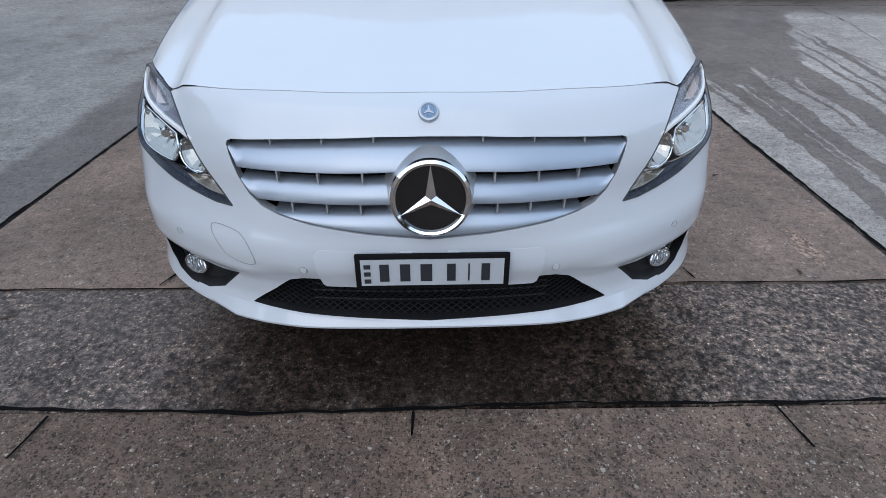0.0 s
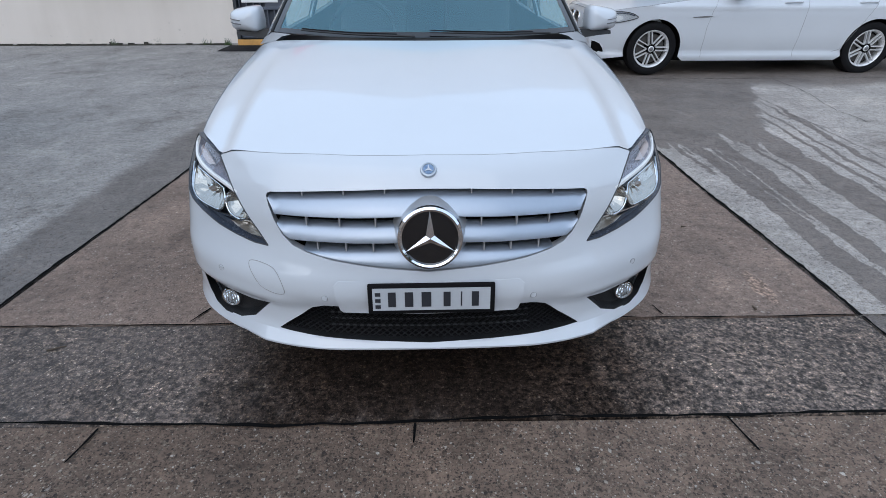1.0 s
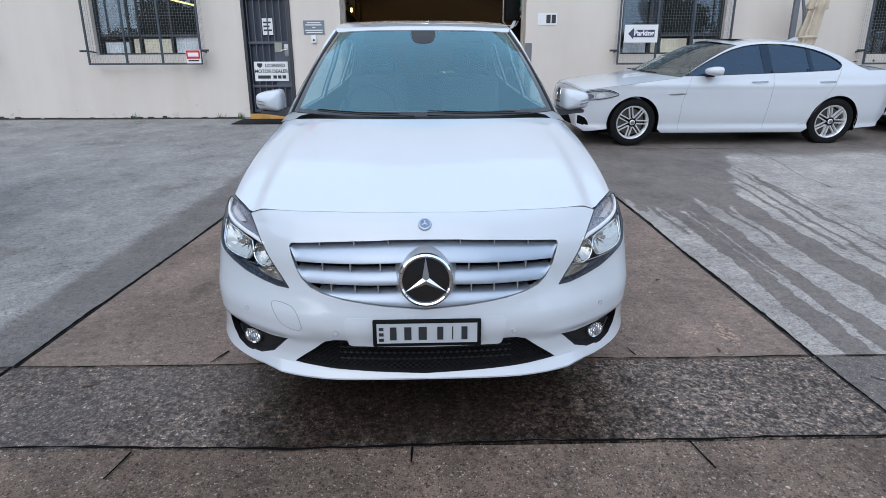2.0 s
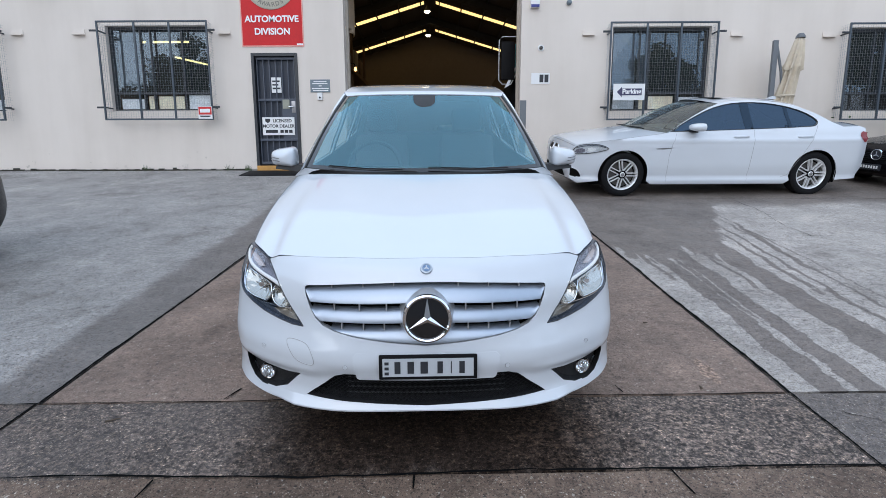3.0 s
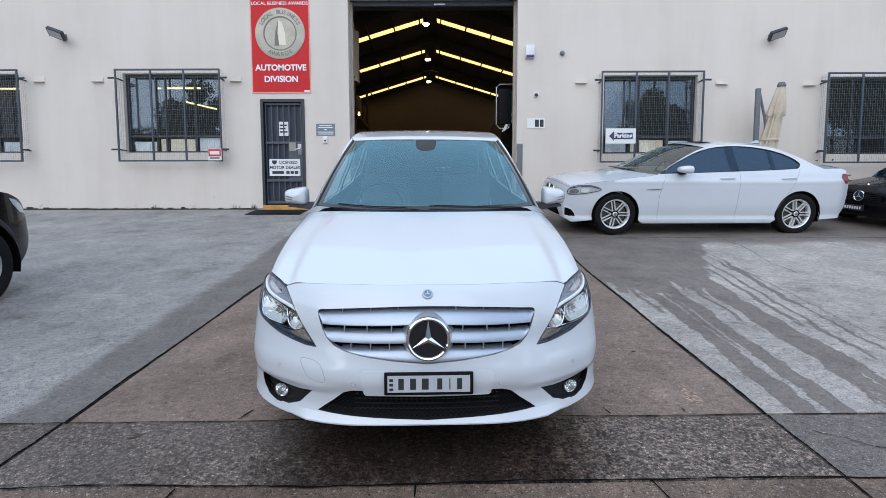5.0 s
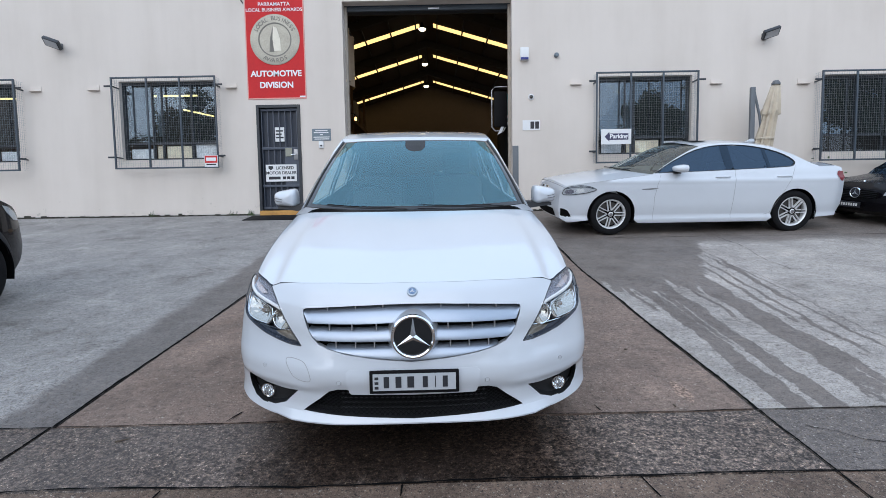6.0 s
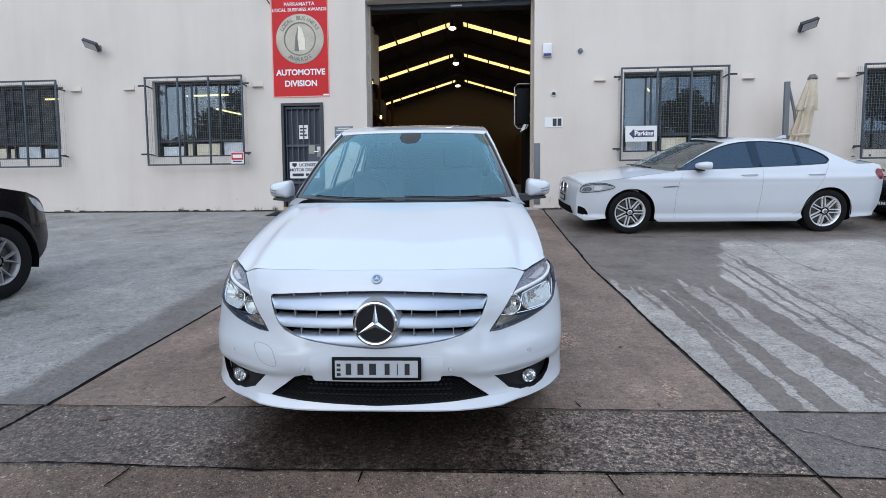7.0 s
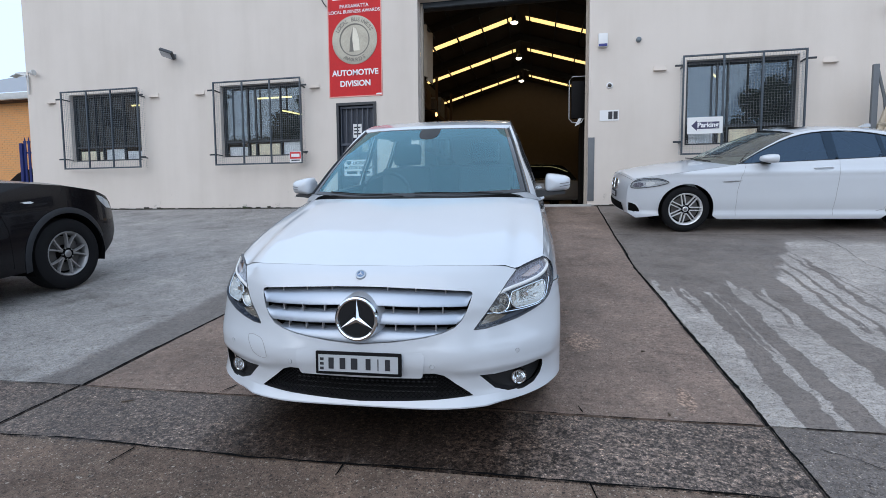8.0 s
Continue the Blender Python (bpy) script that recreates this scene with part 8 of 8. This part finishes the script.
coupe = thing("coupe_car", COUPE_POSE, "low glossy black coupe with a star badge behind the saloon", "car")
lift_c = body(coupe, CP, BLACK)
for s in (1, -1):
    for v in (0.832, 3.80):
        wheel(coupe, s * 0.905, v, 0.335, 0.335, 0.235, s, 5, 0.15)
    lo = [(0.10, 0.52), (0.13, 0.60), (0.24, 0.655), (0.40, 0.665), (0.36, 0.60), (0.22, 0.525)]
    part("headlamp", sheet(bmesh.new(), dense(lo, 0.03), [], 0.05, lambda a, b: (s * (lift_c(a, b)[0] + 0.006), a, b)), M["lamp_pale"], coupe, "clear headlamp")
    fl = [(s * x, -0.03 + 0.05 * (x / 0.6) ** 2 , h) for x, h in ((0.42, 0.50), (0.62, 0.53), (0.64, 0.60), (0.46, 0.585))]
    part("front_lamp", lofted([fl[:2], fl[3:1:-1]]), M["lamp_pale"], coupe, "clear headlamp")
gr = rounded([(-0.36, 0.43), (0.36, 0.43), (0.38, 0.58), (-0.38, 0.58)], 0.4, 2)
part("grille", prism(bmesh.new(), gr, -0.045, -0.03), M["void"], coupe, "black slatted grille")
for h in (0.46, 0.49, 0.52, 0.55):
    part("grille_bar", boxed(-0.35, 0.35, -0.05, -0.044, h - 0.004, h + 0.004), M["black_gloss"], coupe, smooth=False)
cb = part("badge", lathed([(0.075, -0.004), (0.08, -0.012), (0.088, -0.012), (0.092, 0.012)], 36, "Y"), M["chrome"], coupe, "round silver badge on the nose")
cb.matrix_local = pose(0.0, -0.052, 0.525)
part("badge_face", lathed([(0.0, -0.002), (0.076, -0.002), (0.076, 0.01)], 36, "Y"), M["ink"], cb)
for i in range(3):
    t = radians(90 + 120 * i)
    part("star_arm", prism(bmesh.new(), [(0.078 * math.cos(t), 0.078 * math.sin(t)), (0.016 * math.cos(t + 2), 0.016 * math.sin(t + 2)), (0.016 * math.cos(t - 2), 0.016 * math.sin(t - 2))], -0.010, -0.003), M["chrome"], cb, smooth=False)
part("bonnet_star", lathed([(0.0, 0.022), (0.014, 0.02), (0.02, 0.0)], 16, "Z", (0, 0.12, 0.71)), M["chrome"], coupe)
np2 = part("number_plate", boxed(-0.22, 0.22, -0.012, 0.0, -0.05, 0.05, 0.004), M["ink"], coupe, "dark dealer plate with white lettering")
np2.matrix_local = pose(-0.10, -0.058, 0.32)
for k in range(9):
    part("text_bar", boxed(-0.19 + 0.042 * k, -0.162 + 0.042 * k, -0.0142, -0.0125, -0.024, 0.024), M["sign_white"], np2, smooth=False)

# ======== a car parked inside the warehouse ========
inner = thing("parked_car", pose(1.05, 13.2, 1.585, 0, 0, 12), "dim dark car with a curved windscreen parked inside the warehouse", "car")
IN = dict(CP)
body(inner, IN, M["inner_paint"], glass=M["side_glass"])
for s in (1, -1):
    for v in (0.832, 3.80):
        wheel(inner, s * 0.905, v, 0.335, 0.335, 0.235, s, 5, 0.15)


# ---- what stands beside and opposite the yard ----
def brick_wall(nm, origin, w, h, label, rows_near=300):
    """A brick wall: mortar core and bricks standing proud, the nearest as pieces of their own."""
    wl_ = thing(nm, origin, label, "wall", kind="structure")
    part("core", boxed(0, w, 0.012, 0.22, 0, h), M["mortar"], wl_, smooth=False)
    me = mesh_of(boxed(0.0, 0.23, 0.0, 0.03, 0.0, 0.076), "brick", M["brick"], False)
    n = 0
    rest = bmesh.new()
    k, z = 0, 0.0
    spots = []
    while z < h - 0.05:
        x = -0.12 if k % 2 else 0.0
        while x < w - 0.1:
            spots.append((max(0.0, x), z, min(x + 0.23, w) - max(0.0, x)))
            x += 0.24
        z += 0.086
        k += 1
    for x, z, l in spots:
        if x > w - 2.4 and n < rows_near and l > 0.2 and z > h - 3.2:
            ob = new("brick", me)
            ob.parent = wl_
            ob.matrix_local = pose(x, 0, z)
            n += 1
        else:
            box(rest, x, x + l, 0.0, 0.03, z, z + 0.076)
    tagged(part("brick_field", rest, M["brick"], wl_, smooth=False), kind="stuff")
    return wl_


nb_ = brick_wall("neighbour_wall", pose(-27.0, 16.0, 1.4), 13.2, 4.47, "orange brick wall of the neighbouring shed")
eave = thing("neighbour_roof", pose(-27.0, 16.0, 5.87), "grey sheet roof and white gutter of the neighbouring shed", "roof", kind="structure")
part("soffit", boxed(-0.3, 13.4, -0.35, 0.3, 0.0, 0.12), plain("soffit_dark", (0.1, 0.06, 0.04), 0.8), eave, smooth=False)
part("gutter", boxed(-0.3, 13.4, -0.5, -0.352, 0.02, 0.28, 0.03), M["gutter_white"], eave)
part("roof_sheet", lofted([[(-0.3, -0.48, 0.30), (13.4, -0.48, 0.30)], [(-0.3, 6.0, 2.9), (13.4, 6.0, 2.9)]]), plain("grey_roof", (0.3, 0.31, 0.33), 0.6), eave, smooth=False)
part("ridge_cap", boxed(-0.3, 13.4, 5.9, 6.2, 2.86, 3.1), M["gutter_white"], eave, smooth=False)
part("roof_vent", lathed([(0.0, 0.25), (0.28, 0.2), (0.34, 0.0), (0.2, -0.1), (0.2, -0.4)], 24, "Z", (12.4, 1.8, 1.65)), M["gutter_white"], eave, "round roof ventilator")

fence = thing("palisade_fence", pose(-14.4, 11.6, 1.5), "blue steel palisade fence with pointed pales", "fence")
for i in range(16):
    pale = [(-0.035, 0.0), (0.035, 0.0), (0.035, 2.0), (0.055, 2.12), (0.02, 2.1), (0.0, 2.22), (-0.02, 2.1), (-0.055, 2.12), (-0.035, 2.0)]
    ob = part("pale", prism(bmesh.new(), [(x + i * 0.145, z) for x, z in pale], -0.012, 0.012), M["fence_blue"], fence, smooth=False)
for zz in (0.35, 1.75):
    part("rail", boxed(-0.1, 2.3, 0.014, 0.06, zz, zz + 0.05), M["fence_blue"], fence, smooth=False)
part("post", boxed(-0.16, -0.06, -0.05, 0.06, 0.0, 2.05), M["fence_blue"], fence, smooth=False)
hut = thing("dark_vehicle", pose(-17.0, 12.8, 1.5), "dark parked vehicle beyond the fence", "car")
part("body", lofted([[(x, y, z) for x, z in rounded([(0.0, 0.25), (4.2, 0.25), (4.3, 0.8), (3.4, 0.95), (2.9, 1.45), (1.0, 1.45), (0.3, 0.95), (0.0, 0.85)])] for y in (0.0, 0.1, 1.6, 1.7)], True, True), BLACK, hut)
for x0 in (0.85, 3.4):
    for y0 in (-0.02, 1.72):
        part("wheel", lathed([(0.0, -0.1), (0.31, -0.1), (0.33, -0.06), (0.33, 0.06), (0.31, 0.1), (0.0, 0.1)], 28, "Y", (x0, y0, 0.33)), M["rubber"], hut)


def tree(x, y, h, seed, spread=1.0, limbs=9):
    """A street tree: tapered trunk, limbs and a crown of many small leaf clumps with gaps."""
    random.seed(seed)
    t = thing("tree", pose(x, y, rise(y) - 0.1), "street tree with a dense dark green crown", "tree", "street trees")
    part("trunk", tubed([(0, 0, 0), (0.05, 0, h * 0.2), (-0.05, 0.05, h * 0.42), (0, 0, h * 0.62)], [0.22, 0.18, 0.13, 0.07], 10), M["bark"], t)
    tips = []
    for i in range(limbs):
        a = i * 2.4 + random.uniform(-0.3, 0.3)
        z0 = h * random.uniform(0.3, 0.55)
        r = spread * h * random.uniform(0.14, 0.3)
        tip = Vector((r * math.cos(a), r * math.sin(a), z0 + h * random.uniform(0.12, 0.34)))
        part("limb", tubed([(0, 0, z0), tip * 0.5 + Vector((0, 0, z0 * 0.5)), tip], [0.07, 0.045, 0.015], 6), M["bark"], t)
        tips.append(tip)
    tips.append(Vector((0, 0, h * 0.85)))
    bm = bmesh.new()
    for tip in tips:
        rad = spread * h * random.uniform(0.09, 0.16)
        for i in range(300):
            d = Vector((random.gauss(0, 1), random.gauss(0, 1), random.gauss(0, 0.8)))
            p = tip + d.normalized() * rad * random.random() ** 0.45
            q = Euler((random.uniform(-1.2, 1.2), random.uniform(-1.2, 1.2), random.uniform(0, 6.3))).to_matrix()
            w = random.uniform(0.06, 0.13) * (1 + 0.05 * max(0, h - 8))
            bm.faces.new([bm.verts.new(p + q @ Vector(v)) for v in ((0, -w * 1.6, 0), (w, 0, 0.02), (0, w * 1.6, 0), (-w, 0, 0.02))])
    part("crown", bm, M["leaf"], t, smooth=False)
    return t


for x, y, h, seed, spread, limbs in ((-20.3, -22, 13.5, 1, 0.7, 18), (-25.6, -23, 9.5, 2, 1.0, 12), (-30.5, -23, 8.0, 3, 1.0, 12), (-10.5, -23, 8.0, 4, 1.0, 10), (5.0, -24, 7.0, 5, 1.0, 9),
                                     (17.2, -22, 12.8, 6, 0.62, 18), (21.0, -23, 9.5, 7, 0.9, 12), (35.5, -22, 15.5, 8, 0.9, 18), (39.5, -23, 15.0, 9, 0.95, 16), (-5.0, -25, 6.5, 10, 1.1, 9)):
    tree(x, y, h, seed, spread, limbs)
opp = thing("opposite_building", pose(-30, -44, -0.45), "low cream building across the street", "building")
part("wall", holed_wall(0, 62, 0, 4.2, 0, 0.3, [(3 + 6 * i, 5.2 + 6 * i, 1.1, 2.6) for i in range(9)]), plain("far_cream", (0.55, 0.45, 0.33), 0.9), opp, smooth=False)
part("roof", lofted([[(-0.5, 0.8, 4.2), (62.5, 0.8, 4.2)], [(-0.5, -4, 6.2), (62.5, -4, 6.2)]]), plain("far_roof", (0.2, 0.1, 0.07), 0.8), opp, smooth=False)
for i in range(9):
    part("window", boxed(3 + 6 * i, 5.2 + 6 * i, 0.1, 0.14, 1.1, 2.6), M["frame_dark"], opp, smooth=False)
# unseen buildings; the left one is tall to brown the left window's reflection
for x0, turn, high in ((34.0, 90, 6.0), (-40.0, -90, 14.0)):
    sb = thing("side_building", pose(x0, 8 if x0 > 0 else -10, 0.3, 0, 0, turn), "long rendered building beside the yard", "building", "neighbour buildings")
    gaps = [(-18 + 7 * i, -15 + 7 * i, 1.2 + 4 * k, 3.0 + 4 * k) for i in range(6) for k in range(int(high / 4))]
    part("wall", holed_wall(-22, 22, 0, high, -0.15, 0.15, gaps), plain("side_render", (0.52, 0.40, 0.32), 0.9), sb, smooth=False)
    part("roof", lofted([[(-22.4, -0.6, high), (22.4, -0.6, high)], [(-22.4, 0.6, high + 0.6), (22.4, 0.6, high + 0.6)]]), plain("side_roof", (0.16, 0.15, 0.15), 0.8), sb, smooth=False)
    for xa, xb, za, zb in gaps:
        part("window", boxed(xa, xb, -0.05, 0.0, za, zb), M["frame_dark"], sb, smooth=False)
